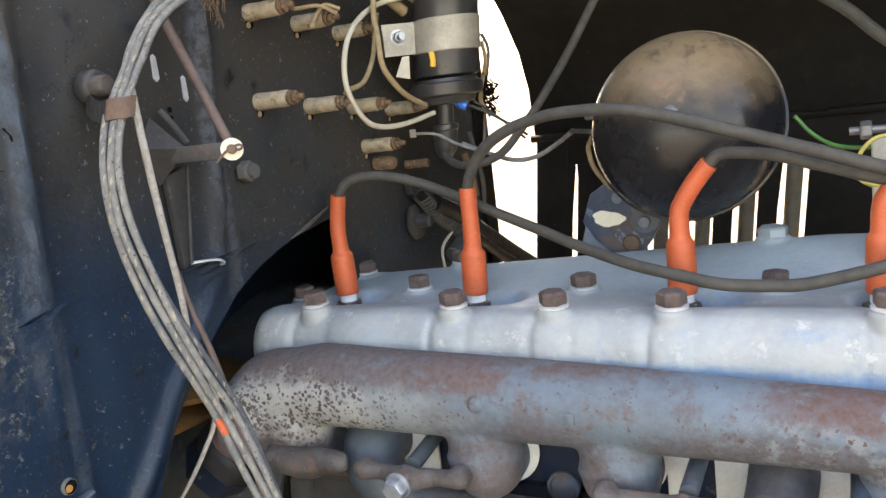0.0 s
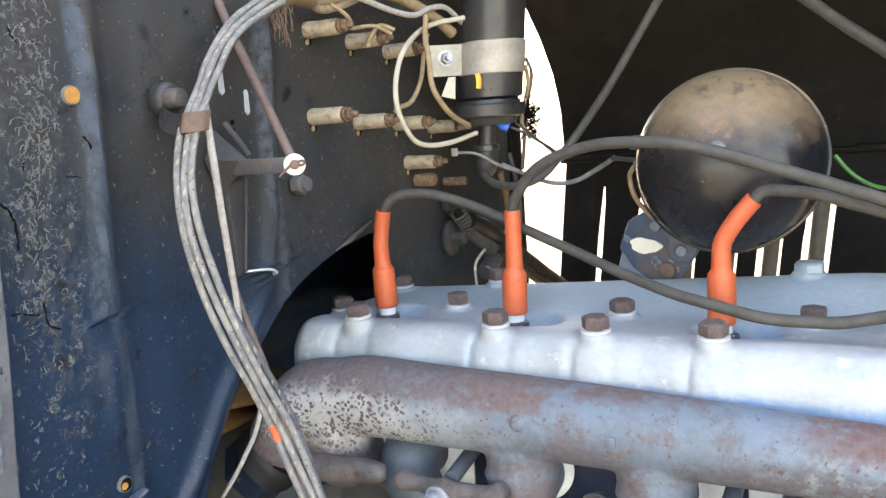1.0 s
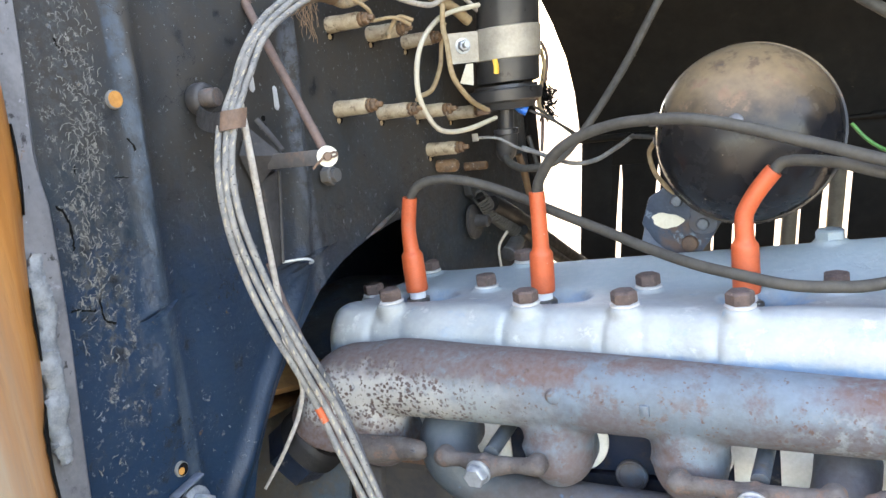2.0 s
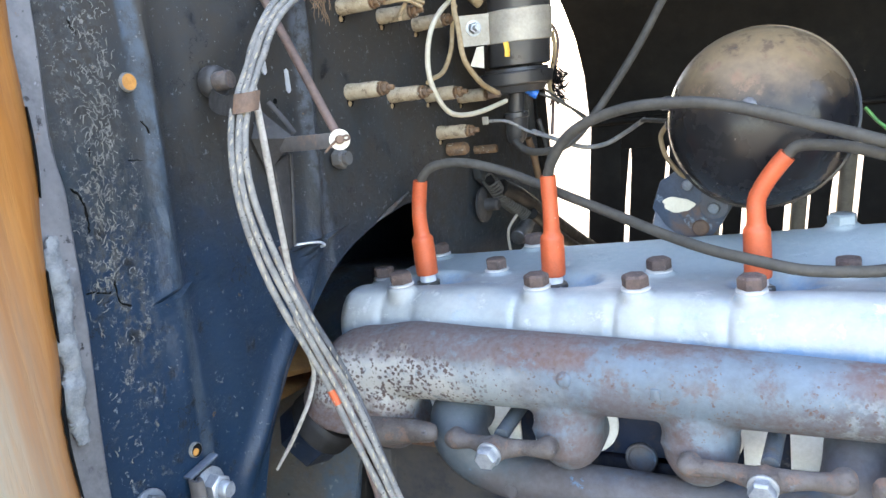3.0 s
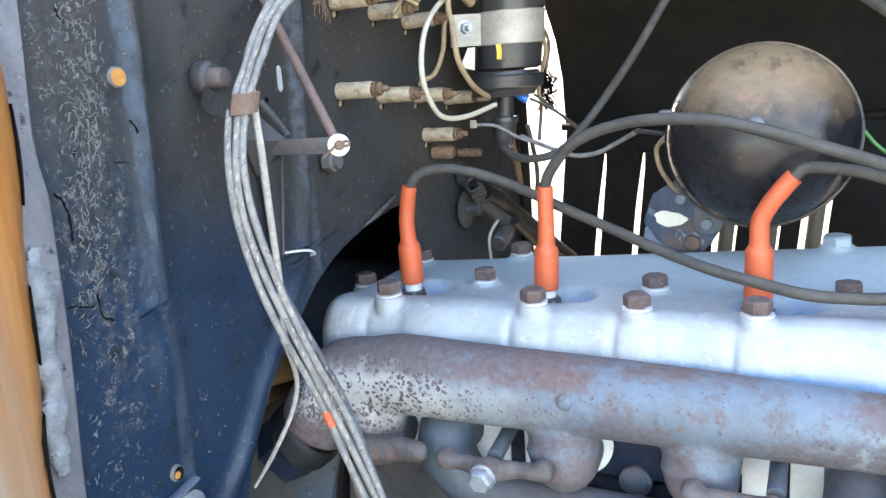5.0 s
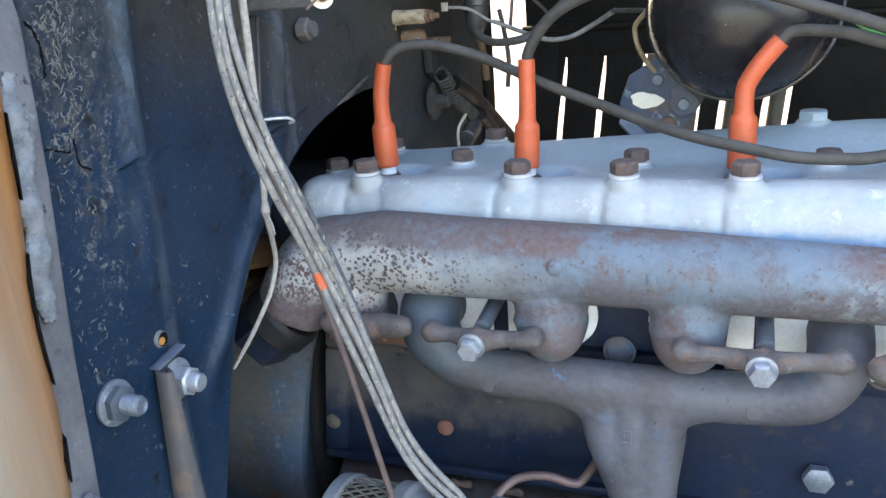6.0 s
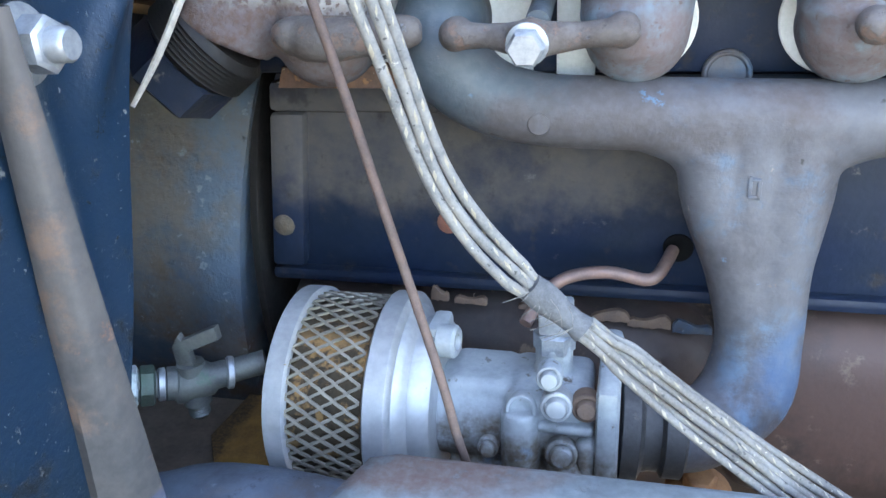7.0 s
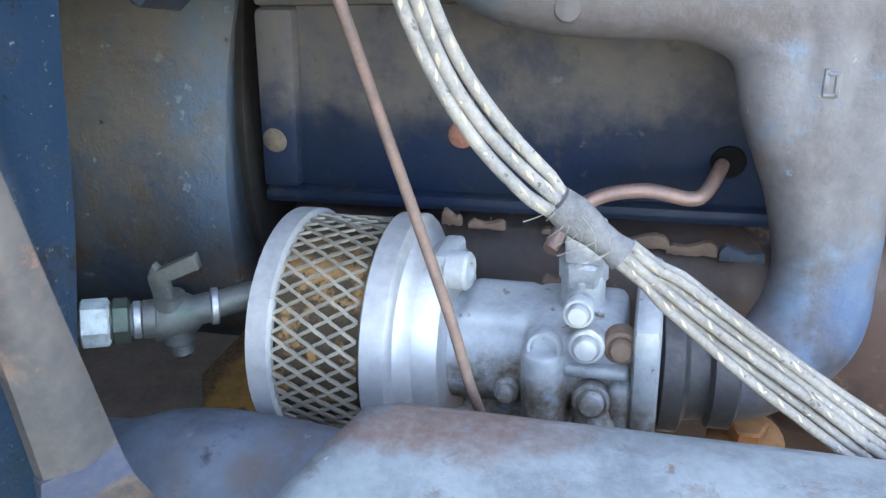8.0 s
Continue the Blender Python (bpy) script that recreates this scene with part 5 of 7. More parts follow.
def carburettor():
    ca = thing("carburettor", (0.11, -0.09, 0.63), "pale cast alloy sidedraught carburettor with a round mesh air filter", "carburettor")
    cy, cz = -0.088, 0.677
    bm = B()
    tube(bm, [(0.066, cy - 0.002, cz - 0.002), (0.10, cy - 0.002, cz - 0.002), (0.150, cy - 0.002, cz - 0.002)], 0.027, seg=26, per=3)
    block(bm, (0.108, cy - 0.031, cz - 0.010), (0.154, cy + 0.022, cz + 0.0265), 0.006)
    block(bm, (0.072, cy - 0.020, cz + 0.004), (0.112, cy + 0.022, cz + 0.0262), 0.006)
    tube(bm, [(0.1175, cy - 0.031, cz + 0.020), (0.1175, cy - 0.034, cz), (0.1175, cy - 0.032, cz - 0.024)], 0.0105, seg=16, per=3)
    tube(bm, [(0.141, cy - 0.030, cz - 0.012), (0.143, cy - 0.036, cz - 0.020), (0.146, cy - 0.030, cz - 0.036)], 0.010, seg=14, per=3)
    block(bm, (0.095, cy - 0.038, cz - 0.062), (0.150, cy + 0.02, cz - 0.020), 0.008)
    tube(bm, [(0.084, cy - 0.030, cz - 0.022), (0.086, cy - 0.034, cz - 0.05)], 0.012, seg=14, per=3)
    tube(bm, [(0.132, cy, cz + 0.028), (0.132, cy, cz + 0.046)], 0.0105, seg=16, per=2)
    remeshed(part("body", bm, ALLOY, ca), 0.0017, 4)
    bm = B()
    block(bm, (0.157, cy - 0.040, cz - 0.050), (0.169, cy + 0.030, cz + 0.040), 0.004)
    part("flange", bm, ALLOY, ca)
    for x, y, z, mat_, w, name, label in ((0.133, cy - 0.033, 0.7195, ALLOY, 0.0105, "screw", "small alloy screw"), (0.137, cy - 0.036, 0.7045, ALLOYBRIGHT, 0.0125, "bright_plug", "bright round plug"),
                                          (0.152, cy - 0.032, 0.7025, RUST, 0.0115, "rusty_screw", "rusty screw"), (0.140, cy - 0.038, 0.676, ALLOY, 0.0130, "jet_plug", "grey jet plug"),
                                          (0.115, cy - 0.036, 0.663, RUST, 0.0090, "pivot_screw", "rust-brown pivot screw"), (0.100, cy - 0.033, 0.672, ALLOY, 0.009, "jet_plug", "grey jet plug")):
        bm = B()
        lathe(bm, [(w * 0.66, -0.010), (w * 0.66, 0.0010), (w * 0.60, 0.0018), (w * 0.52, 0.0018), (w * 0.50, 0.0008), (w * 0.46, 0.0008), (w * 0.46, 0.0042), (w * 0.38, 0.0056), (0, 0.0060)], (x, y, z), (0.05, -1, 0.2), 22)
        part(name, bm, mat_, ca, label)
    bm = B()
    lathe(bm, [(0.0085, -0.014), (0.0085, 0.0), (0.0075, 0.0012), (0.0062, 0.0010), (0.0055, -0.0020), (0.0, -0.0030)], (0.118, cy - 0.034, 0.6990), (0.0, -1, 0.35), 24)
    part("hollow_boss", bm, ALLOY, ca)
    bm = B()
    block(bm, (0.147, cy - 0.038, 0.650), (0.1575, cy - 0.018, 0.684), 0.005, 3)
    part("side_lug", bm, ALLOY, ca)
    bm = B()
    block(bm, (0.126, cy - 0.036, 0.686), (0.156, cy - 0.020, 0.692), 0.0025, 3)
    part("rib", bm, ALLOY, ca)
    bm = B()
    hexagon(bm, (0.132, cy, cz + 0.040), (0, 0, 1), 0.020, 0.012)
    block(bm, (0.124, cy - 0.008, cz + 0.052), (0.142, cy + 0.008, cz + 0.070), 0.002)
    part("fuel_union", bm, ZINC, ca, "plated fuel union")
    # air filter
    fx0, fx1, fy, fz, R = -0.0125, 0.0385, cy, 0.679, 0.0585
    af = thing("air_filter", (0.02, fy, fz), "round air filter with expanded metal mesh and silver end rings", "air filter")
    bm = B()
    lathe(bm, [(R - 0.007, 0), (R - 0.007, fx1 - fx0)], (fx0, fy, fz), (1, 0, 0), 48)
    part("element", bm, FILTERFOAM, af, "tan filter element")
    n_round, n_long = 40, 3
    step_x = (fx1 - fx0 - 0.008) / n_long
    bm = B()
    per = 4
    for sgn in (1, -1):
        for k in range(n_round):
            rings = []
            for j in range(n_long * 2 * per + 1):
                u = j / per
                wave = u + 0.05 * math.sin(2 * math.pi * u)
                a = 2 * math.pi * (k + sgn * wave * 0.5) / n_round
                x = fx0 + 0.004 + u * step_x / 2
                ring = []
                for dr, dx, da in ((0.0006, -0.0002, 0.0008), (0.0004, 0.0003, -0.0008), (-0.0009, 0.0003, -0.0008), (-0.0007, -0.0002, 0.0008)):
                    r = R - 0.0012 + dr + 0.00015 * sgn
                    b_ = a + da / R
                    ring.append(bm.verts.new((x + dx * sgn, fy + r * math.cos(b_), fz + r * math.sin(b_))))
                rings.append(ring)
            for p_, q_ in zip(rings, rings[1:]):
                for i in range(4):
                    bm.faces.new((p_[i], p_[(i + 1) % 4], q_[(i + 1) % 4], q_[i]))
    tagged(part("expanded_mesh", bm, MESHGREY, af, "grey expanded metal mesh", 80), kind="stuff")
    bm = B()
    lathe(bm, [(0.044, -0.001), (R + 0.0005, -0.001), (R + 0.0022, 0.0), (R + 0.0022, 0.0106), (R + 0.0008, 0.0116), (R - 0.0035, 0.0116), (R - 0.0045, 0.006), (0.044, 0.004)], (fx0 - 0.0065, fy, fz), (1, 0, 0), 64)
    part("outer_ring", bm, ALLOYBRIGHT, af, "silver outer ring, slightly rusty")
    bm = B()
    lathe(bm, [(R + 0.0008, 0), (R + 0.0025, 0.0012), (R + 0.0025, 0.0125), (R + 0.001, 0.0140), (0.0570, 0.0145), (0.050, 0.0147)], (fx1 - 0.002, fy, fz), (1, 0, 0), 64)
    part("inner_ring", bm, ALLOYBRIGHT, af, "bright turned alloy ring")
    bm = B()
    lathe(bm, [(0.0545, 0.0135), (0.0535, 0.0165), (0.0500, 0.0195), (0.0475, 0.0215), (0.0468, 0.0300), (0.0440, 0.0330), (0.024, 0.0335)], (fx1 - 0.002, fy, fz), (1, 0, 0), 64)
    part("hub", bm, ALLOYBRIGHT, af, "alloy hub behind the ring")
    bm = B()
    block(bm, (0.062, fy - 0.010, fz + 0.036), (0.073, fy + 0.014, fz + 0.051), 0.003)
    lathe(bm, [(0.0075, 0), (0.0095, 0.001), (0.0095, 0.010), (0.0080, 0.0115), (0.0050, 0.0115), (0.0045, 0.009)], (0.068, fy - 0.006, fz + 0.042), (1, -0.1, 0), 24)
    part("clip", bm, ALLOY, af, "alloy clip with a round boss")
    return ca


engine_block()
bell_housing()
exhaust_manifold()
clamp(-0.014, 0.062, 0.012, -0.078, 0.884, False)
clamp(0.076, 0.168, 0.119, -0.084, 0.884, True)
clamp(0.264, 0.374, 0.3205, -0.086, 0.886, True)
clamp(0.386, 0.452, 0.418, -0.082, 0.884, False)
intake_manifold()
carburettor()


def fuel_pipe():
    p = thing("fuel_pipe", (0.13, -0.04, 0.73), "dull copper pipe bent into a hole in the block", "pipe")
    bm = B()
    tube(bm, [(0.112, -0.060, 0.716), (0.120, -0.042, 0.726), (0.134, -0.032, 0.734), (0.157, -0.030, 0.738), (0.178, -0.030, 0.7345), (0.1855, -0.028, 0.736), (0.191, -0.018, 0.7405), (0.195, -0.004, 0.743)], 0.0039, seg=12, per=5)
    part("tube", bm, COPPER, p)


fuel_pipe()


# ---- horn ----
def horn():
    h = thing("horn", (0.300, 0.15, 0.985), "domed black horn, dusty and rust-speckled on top, on a blue bracket", "horn")
    c = Vector((0.2960, 0.142, 1.1085))
    way = Vector((0.010, -1.0, 0.255)).normalized()
    R = 0.0785
    prof = [(0.020, -0.040), (0.055, -0.030), (R - 0.002, -0.008), (R, -0.006), (R + 0.0006, -0.003), (R + 0.0006, 0.0), (R - 0.0006, 0.0010)]
    for k in range(1, 15):
        a = math.pi / 2 * k / 14
        prof.append((max(0.0, (R - 0.0008) * math.cos(a)), 0.001 + 0.062 * math.sin(a)))
    bm = B()
    lathe(bm, prof, c, way, 72)
    dome = part("dome", bm, HORNBLACK, h)
    bm = B()
    lathe(bm, [(R - 0.0002, -0.0012), (R + 0.0012, -0.0006), (R + 0.0012, 0.0018), (R - 0.0004, 0.0024)], c, way, 72)
    part("rim", bm, HORNBLACK, h)
    tip = c + way * 0.0632
    bm = B()
    lathe(bm, [(0.0060, 0.0), (0.0060, 0.0020), (0.0045, 0.0032), (0.0, 0.0034)], tip - way * 0.0006, way, 20)
    screw = part("centre_screw", bm, STEEL, h, "slotted screw")
    bm = B()
    block(bm, tip + Vector((-0.0050, -0.0034, -0.0006)), tip + Vector((0.0050, -0.0026, 0.0006)), 0.0)
    part("slot", bm, DARK, screw)
    bm = B()
    block(bm, (0.212, 0.135, 1.122), (0.226, 0.152, 1.134), 0.002)
    lathe(bm, [(0.0035, 0.0), (0.0045, 0.002), (0.0045, 0.010), (0.003, 0.012)], (0.226, 0.146, 1.108), (-1, -0.3, 0), 14)
    part("terminal", bm, STEEL, h, "small terminal clip")
    bm = B()
    plate(bm, [(0.196, 1.050), (0.187, 1.024), (0.196, 1.000), (0.206, 0.985), (0.236, 0.985), (0.252, 1.005), (0.267, 1.030), (0.262, 1.060), (0.222, 1.066)], "y", 0.183, 0.190, 0.0015)
    bracket = part("bracket", bm, BRACKETBLUE, h, "chipped dark blue steel bracket")
    bm = B()
    sheet(bm, [[(0.190, 0.1825, 1.020), (0.199, 0.1812, 1.006), (0.216, 0.1795, 0.992)], [(0.188, 0.174, 1.006), (0.199, 0.172, 0.994), (0.214, 0.171, 0.983)]])
    thicken(part("flange", bm, MEMBERBLUE, bracket, "paler folded flange"), 0.003, 0.0)
    bm = B()
    o = []
    for k in range(26):
        t = 2 * math.pi * k / 26
        d = 1.0 + 0.10 * math.sin(3 * t + 0.6) + 0.05 * math.sin(7 * t)
        o.append((0.2125 + 0.0150 * d * math.cos(t) + 0.002 * math.sin(t), 1.0265 + 0.0072 * d * math.sin(t) - 0.0022 * math.cos(t)))
    plate(bm, o, "y", 0.1818, 0.1835)
    part("bare_patch", bm, PAPER, bracket, "bare pale patch")
    bm = B()
    plate(bm, [(0.247 + 0.0135 * math.cos(2 * math.pi * k / 22) * (1.0 + (0.35 if 4 < k < 9 else 0.0)), 1.0235 + 0.0115 * math.sin(2 * math.pi * k / 22) * (1.0 + (0.5 if 4 < k < 9 else 0.0))) for k in range(22)], "y", 0.1795, 0.1828, 0.0008)
    part("ear", bm, MEMBERBLUE, bracket, "rounded blue-grey ear")
    for x, y, z, m, r in ((0.247, 0.1795, 1.0225, ZINCDARK, 0.0058), (0.233, 0.183, 1.003, RUST, 0.0080), (0.223, 0.183, 1.0455, ZINCDARK, 0.0055)):
        bm = B()
        lathe(bm, [(r, 0.0), (r, 0.0022), (r * 0.86, 0.0038), (r * 0.4, 0.0046), (0.0, 0.0047)], (x, y, z), (0, -1, 0), 20)
        part("rivet", bm, m, bracket)
    return h


horn()


# ---- coil ----
def coil():
    cx, cy = 0.0465, 0.2285

    def hung(bm):
        for v in bm.verts:
            v.co.x += 0.10 * (v.co.z - 1.245)
        return bm
    co = thing("ignition_coil", (cx, cy, 1.10), "black cylindrical ignition coil strapped to the firewall by a metal band", "ignition coil")
    bm = B()
    lathe(bm, [(0.030, 1.178), (0.0343, 1.180), (0.0343, 1.40), (0.030, 1.404)], (cx, cy, 0), seg=40)
    part("can", hung(bm), COILBLACK, co)
    bm = B()
    lathe(bm, [(0.018, 1.150), (0.0310, 1.151), (0.0340, 1.158), (0.0392, 1.1592), (0.0402, 1.1605), (0.0402, 1.1712), (0.0394, 1.1725), (0.0355, 1.1732), (0.0345, 1.1765)], (cx - 0.0032, cy, 0), seg=40)
    part("cap", hung(bm), COILBLACK, co, "", 25)
    bm = B()
    lathe(bm, [(0.0088, 1.158), (0.0088, 1.1300), (0.0138, 1.1290), (0.0142, 1.1240), (0.0128, 1.1230), (0.0122, 1.108), (0.0105, 1.100), (0.006, 1.094)], (cx + 0.0010, cy - 0.01, 0), seg=24)
    part("tower", hung(bm), COILBLACK, co, "rubber-booted coil tower")
    bm = B()
    lathe(bm, [(0.0346, 1.2035), (0.0357, 1.2045), (0.0357, 1.2365), (0.0346, 1.2375)], (cx, cy, 0), seg=40)
    band = part("band", hung(bm), BANDMETAL, co, "dull grey metal band")
    bm = B()
    way = Vector((-0.5, -0.86, 0))
    a = Vector((cx - 0.024, cy - 0.024, 0))
    o = [a, a + Vector((-0.026, -0.026, 0))]
    sheet(bm, [[(o[0].x, o[0].y, 1.2045), (o[1].x, o[1].y, 1.2045)], [(o[0].x, o[0].y, 1.2365), (o[1].x, o[1].y, 1.2365)]])
    thicken(part("ear", bm, BANDMETAL, band), 0.003, 0.0)
    at, face = Vector((0.0085, 0.189, 1.2225)), Vector((0.71, -0.71, 0))
    bm = B()
    lathe(bm, [(0.0085, 0), (0.0085, 0.0012)], at, face, 20)
    hexagon(bm, at + face * 0.0012, face, 0.011, 0.005)
    lathe(bm, [(0.003, 0), (0.003, 0.010)], at + face * 0.005, face, 12)
    part("band_screw", bm, ZINC, band, "bright screw and nut")
    bm = B()
    tube(bm, [(0.043, 0.1915, 1.189), (0.044, 0.1915, 1.196), (0.043, 0.1915, 1.204)], 0.003, seg=8, per=3, flat=0.5)
    part("paint_dab", bm, YELLOWPAINT, co, "yellow paint dab")
    bm = B()
    plate(bm, [(0.0, 1.184), (0.016, 1.180), (0.018, 1.203), (0.010, 1.203)], "y", 0.1895, 0.1903)
    part("tag", bm, PAPER, co, "pale paper tag tucked under the band")
    bm = B()
    lathe(bm, [(0.0040, 0), (0.0040, 0.003), (0.0028, 0.0035), (0.0028, 0.008)], (0.027, 0.198, 1.152), (-0.6, -0.8, -0.2), 12)
    block(bm, (0.018, 0.186, 1.148), (0.030, 0.194, 1.153), 0.001)
    part("terminal", bm, RUST, co, "rusty terminal screw")
    return co


coil()


# ---- porcelain terminals ----
def insulator(label):
    i = thing("porcelain_terminal", (0, 0, 0), label, "terminal", "porcelain terminals on the firewall")
    bm = B()
    lathe(bm, [(0.0062, 0.0), (0.0076, 0.001), (0.0078, 0.005), (0.0072, 0.012), (0.0072, 0.0335), (0.0066, 0.0350), (0.0040, 0.0355)], (0, 0, 0), (1, 0, 0), 12)
    part("insulator", bm, PORCELAIN, i)
    bm = B()
    lathe(bm, [(0.0060, 0.0352), (0.0064, 0.0358), (0.0064, 0.0385), (0.0058, 0.0390)], (0, 0, 0), (1, 0, 0), 16)
    hexagon(bm, (0.0390, 0, 0), (1, 0, 0), 0.0098, 0.0050)
    lathe(bm, [(0.0026, 0.044), (0.0026, 0.0490), (0.0018, 0.0500)], (0, 0, 0), (1, 0, 0), 10)
    part("terminal_nut", bm, TERMINALRUST, i, "rusty terminal nut")
    # Near-black disc on the steel, painting the shade of a hole.
    bm = B()
    lathe(bm, [(0.0050, -0.001), (0.0050, 0.0014)], (0.0, 0.001, -0.0084), (1, 0, 0), 16)
    hole = part("hole", bm, DARK, i, "dark hole in the steel under the terminal")
    # Tan disc that paints the glint seen in the hole.
    bm = B()
    lathe(bm, [(0.0026, 0.0010), (0.0026, 0.0018), (0, 0.0020)], (0.0, -0.0008, -0.0102), (1, 0, 0), 12)
    part("hole_glint", bm, TANWIRE, hole, "tan disc that paints the orange glint in the hole")
    return i


first = insulator("yellowed porcelain terminal with a rusty nut on the firewall")
first.matrix_basis = pose(firewall_x(0.010, 1.172) - 0.001, 0.010, 1.172)
for y, z, a in ((0.077, 1.164, 20), (0.150, 1.159, 8), (0.222, 1.152, 40), (0.007, 1.247, 5), (0.076, 1.240, 30), (0.144, 1.233, 15), (0.166, 1.117, 25)):
    copy_thing(first, pose(firewall_x(y, z) - 0.001, y + 0.006, z, (a - 20) * 0.25, 0, 0))


# ---- cable bundle ----
BUNDLE = [(0.004, -0.030, 1.2635), (0.012, -0.062, 1.2640), (0.015, -0.090, 1.2590), (0.015, -0.116, 1.2480), (0.015, -0.140, 1.2350), (0.015, -0.159, 1.2180), (0.013, -0.176, 1.1920), (0.013, -0.192, 1.1680),
          (0.018, -0.2065, 1.1370), (0.024, -0.2120, 1.1040), (0.031, -0.2080, 1.0650), (0.041, -0.2030, 1.0300), (0.049, -0.1940, 0.9970), (0.055, -0.1850, 0.9680), (0.066, -0.183, 0.9370), (0.078, -0.178, 0.8960),
          (0.091, -0.172, 0.8490), (0.105, -0.168, 0.8210), (0.124, -0.163, 0.7970), (0.143, -0.160, 0.7790), (0.163, -0.162, 0.7635), (0.192, -0.168, 0.7430), (0.220, -0.173, 0.7240), (0.246, -0.178, 0.7070), (0.30, -0.188, 0.675)]


def dashes(pts, step):
    """Even steps along a line: place, direction and the side towards the open bay."""
    out, carry = [], 0.0
    for a, c in zip(pts, pts[1:]):
        t = (c - a).normalized()
        face = Vector((0.50, -0.82, 0.28))
        face = (face - t * face.dot(t)).normalized()
        d = (c - a).length
        while carry < d:
            out.append((a + t * carry, t, face))
            carry += step
        carry -= d
    return out


def bundle():
    rng = random.Random(3)
    b = thing("cable_bundle", BUNDLE[6], "bundle of grey braided cloth cables clipped to the firewall", "cable bundle")
    line = spline(BUNDLE, 8)
    view = Vector((-0.50, 0.82, -0.28))
    n = len(line)
    sides = []
    for i in range(n):
        t = (line[min(i + 1, n - 1)] - line[max(i - 1, 0)]).normalized()
        s = t.cross(view).normalized()
        sides.append((s, s.cross(t).normalized()))
    for k, (u, w, r) in enumerate(((-0.0060, 0.0, 0.00240), (0.0, -0.0008, 0.00240), (0.0060, 0.0, 0.00240), (0.0029, 0.0042, 0.0025), (-0.0031, 0.0016, 0.0018), (0.0030, 0.0014, 0.0018), (0.0088, 0.0030, 0.0018))):
        bm = B()
        pts = []
        for i in range(0, n, 2):
            s, o = sides[i]
            f = i / n
            if k > 3 and f < 0.80:
                continue
            tight = 0.62 if f < 0.06 or abs(f - 0.255) < 0.025 or abs(f - 0.79) < 0.04 else float(np.interp(f, (0.30, 0.45, 0.55, 0.66), (0.80, 0.90, 0.94, 0.84)))
            if k == 3:                       # the fourth cable comes round to the side
                turn = float(np.interp(f, (0.34, 0.46, 0.58, 0.65), (0.0, 1.0, 1.0, 0.0)))
                u, w = 0.0029 + 0.0058 * turn, 0.0042 + 0.0004 * turn
            spread = 1.0 + 0.62 * max(0.0, (f - 0.82) / 0.18)
            pts.append(line[i] + s * (u * tight * spread + 0.0006 * math.sin(i * 0.21 + 2 * k)) + o * (w + 0.0007 * math.sin(i * 0.17 + k)))
        tube(bm, pts, r, seg=10, per=2, radii=[r * (1.0 - 0.24 * min(1.0, max(0.0, (q / len(pts) - 0.78) / 0.06))) if k < 4 else r for q in range(len(pts))])
        strand = part("braided_cable", bm, BRAIDSHADE if k == 3 else BRAID, b)
        bm = B()
        for q, (c, t, out) in enumerate(dashes(pts, 0.0085)):
            if rng.random() < 0.22:
                continue
            s = t.cross(out)
            turn = (0.35, -0.35)[q % 2] + rng.uniform(-0.4, 0.4)
            half = rng.uniform(0.16, 0.38)
            size = rng.uniform(0.4, 0.95) * (0.55 if c.z < 0.775 else 1.0)
            rows = []
            for a in (-half, 0.0, half):
                way = (out * math.cos(turn + a) + s * math.sin(turn + a)) * (r * 1.05)
                skew = t * (0.0012 * a / half)
                rows.append([c + way + skew + t * d * size for d in (-0.0024, 0.0, 0.0024)])
            sheet(bm, rows)
        tagged(part("tracer_threads", bm, TRACER, strand, "white tracer threads woven into the braid", facing=(0, -1, 0)), kind="stuff")
    # orange sleeve, dark tape knot, brown tape and frayed ends
    bm = B()
    i = round(13.05 * 8)
    s, o = sides[i]
    tube(bm, [line[j] - s * 0.0052 - o * 0.0006 for j in range(i - 1, i + 3)], 0.0029, seg=10, per=2)
    part("orange_sleeve", bm, ORANGE, b, "small orange sleeve on one cable")
    bm = B()
    a, c = round(18.3 * 8), round(19.6 * 8)
    tube(bm, [line[j] for j in range(a, c, 2)], 0.0086, seg=14, per=3, radii=[0.0064 + 0.0010 * math.sin(1.3 * j) for j in range(len(range(a, c, 2)))])
    part("tape_knot", bm, BLACKTAPE, b, "grey frayed tape round the bundle")
    bm = B()
    for k in range(16):
        p = line[round(18.2 * 8) + k % 5 * 2] + Vector((0, -0.006, 0))
        d = Vector((-0.6 + 0.5 * math.sin(3 * k), -0.2, 0.9 * math.cos(2.1 * k))) * (0.008 + 0.006 * abs(math.sin(5 * k)))
        tube(bm, [p, p + d * 0.5 + Vector((0.001, 0, 0)), p + d], 0.00018, seg=4, per=3)
    part("frayed_threads", bm, BRAID, b, "frayed threads")
    bm = B()
    tube(bm, [line[j] for j in range(2, 17, 2)], 0.0078, seg=14, per=3)
    part("brown_tape", bm, TAPE, b, "brown tape wrapping")
    bm = B()
    for k in range(30):
        p = line[14 + k % 7] + Vector((0.004, rng.uniform(-0.004, 0.004), -0.004))
        q = Vector((rng.uniform(-0.004, 0.006), rng.uniform(-0.010, 0.012), -rng.uniform(0.004, 0.030)))
        tube(bm, [p, p + q * 0.4 + Vector((0, rng.uniform(-0.005, 0.005), 0)), p + q * 0.8 + Vector((0, rng.uniform(-0.003, 0.003), 0)), p + q], 0.0002, seg=4, per=4)
    part("frayed_cloth", bm, TAPE, b, "frayed cloth strands hanging from the tape")
    return b


bundle()


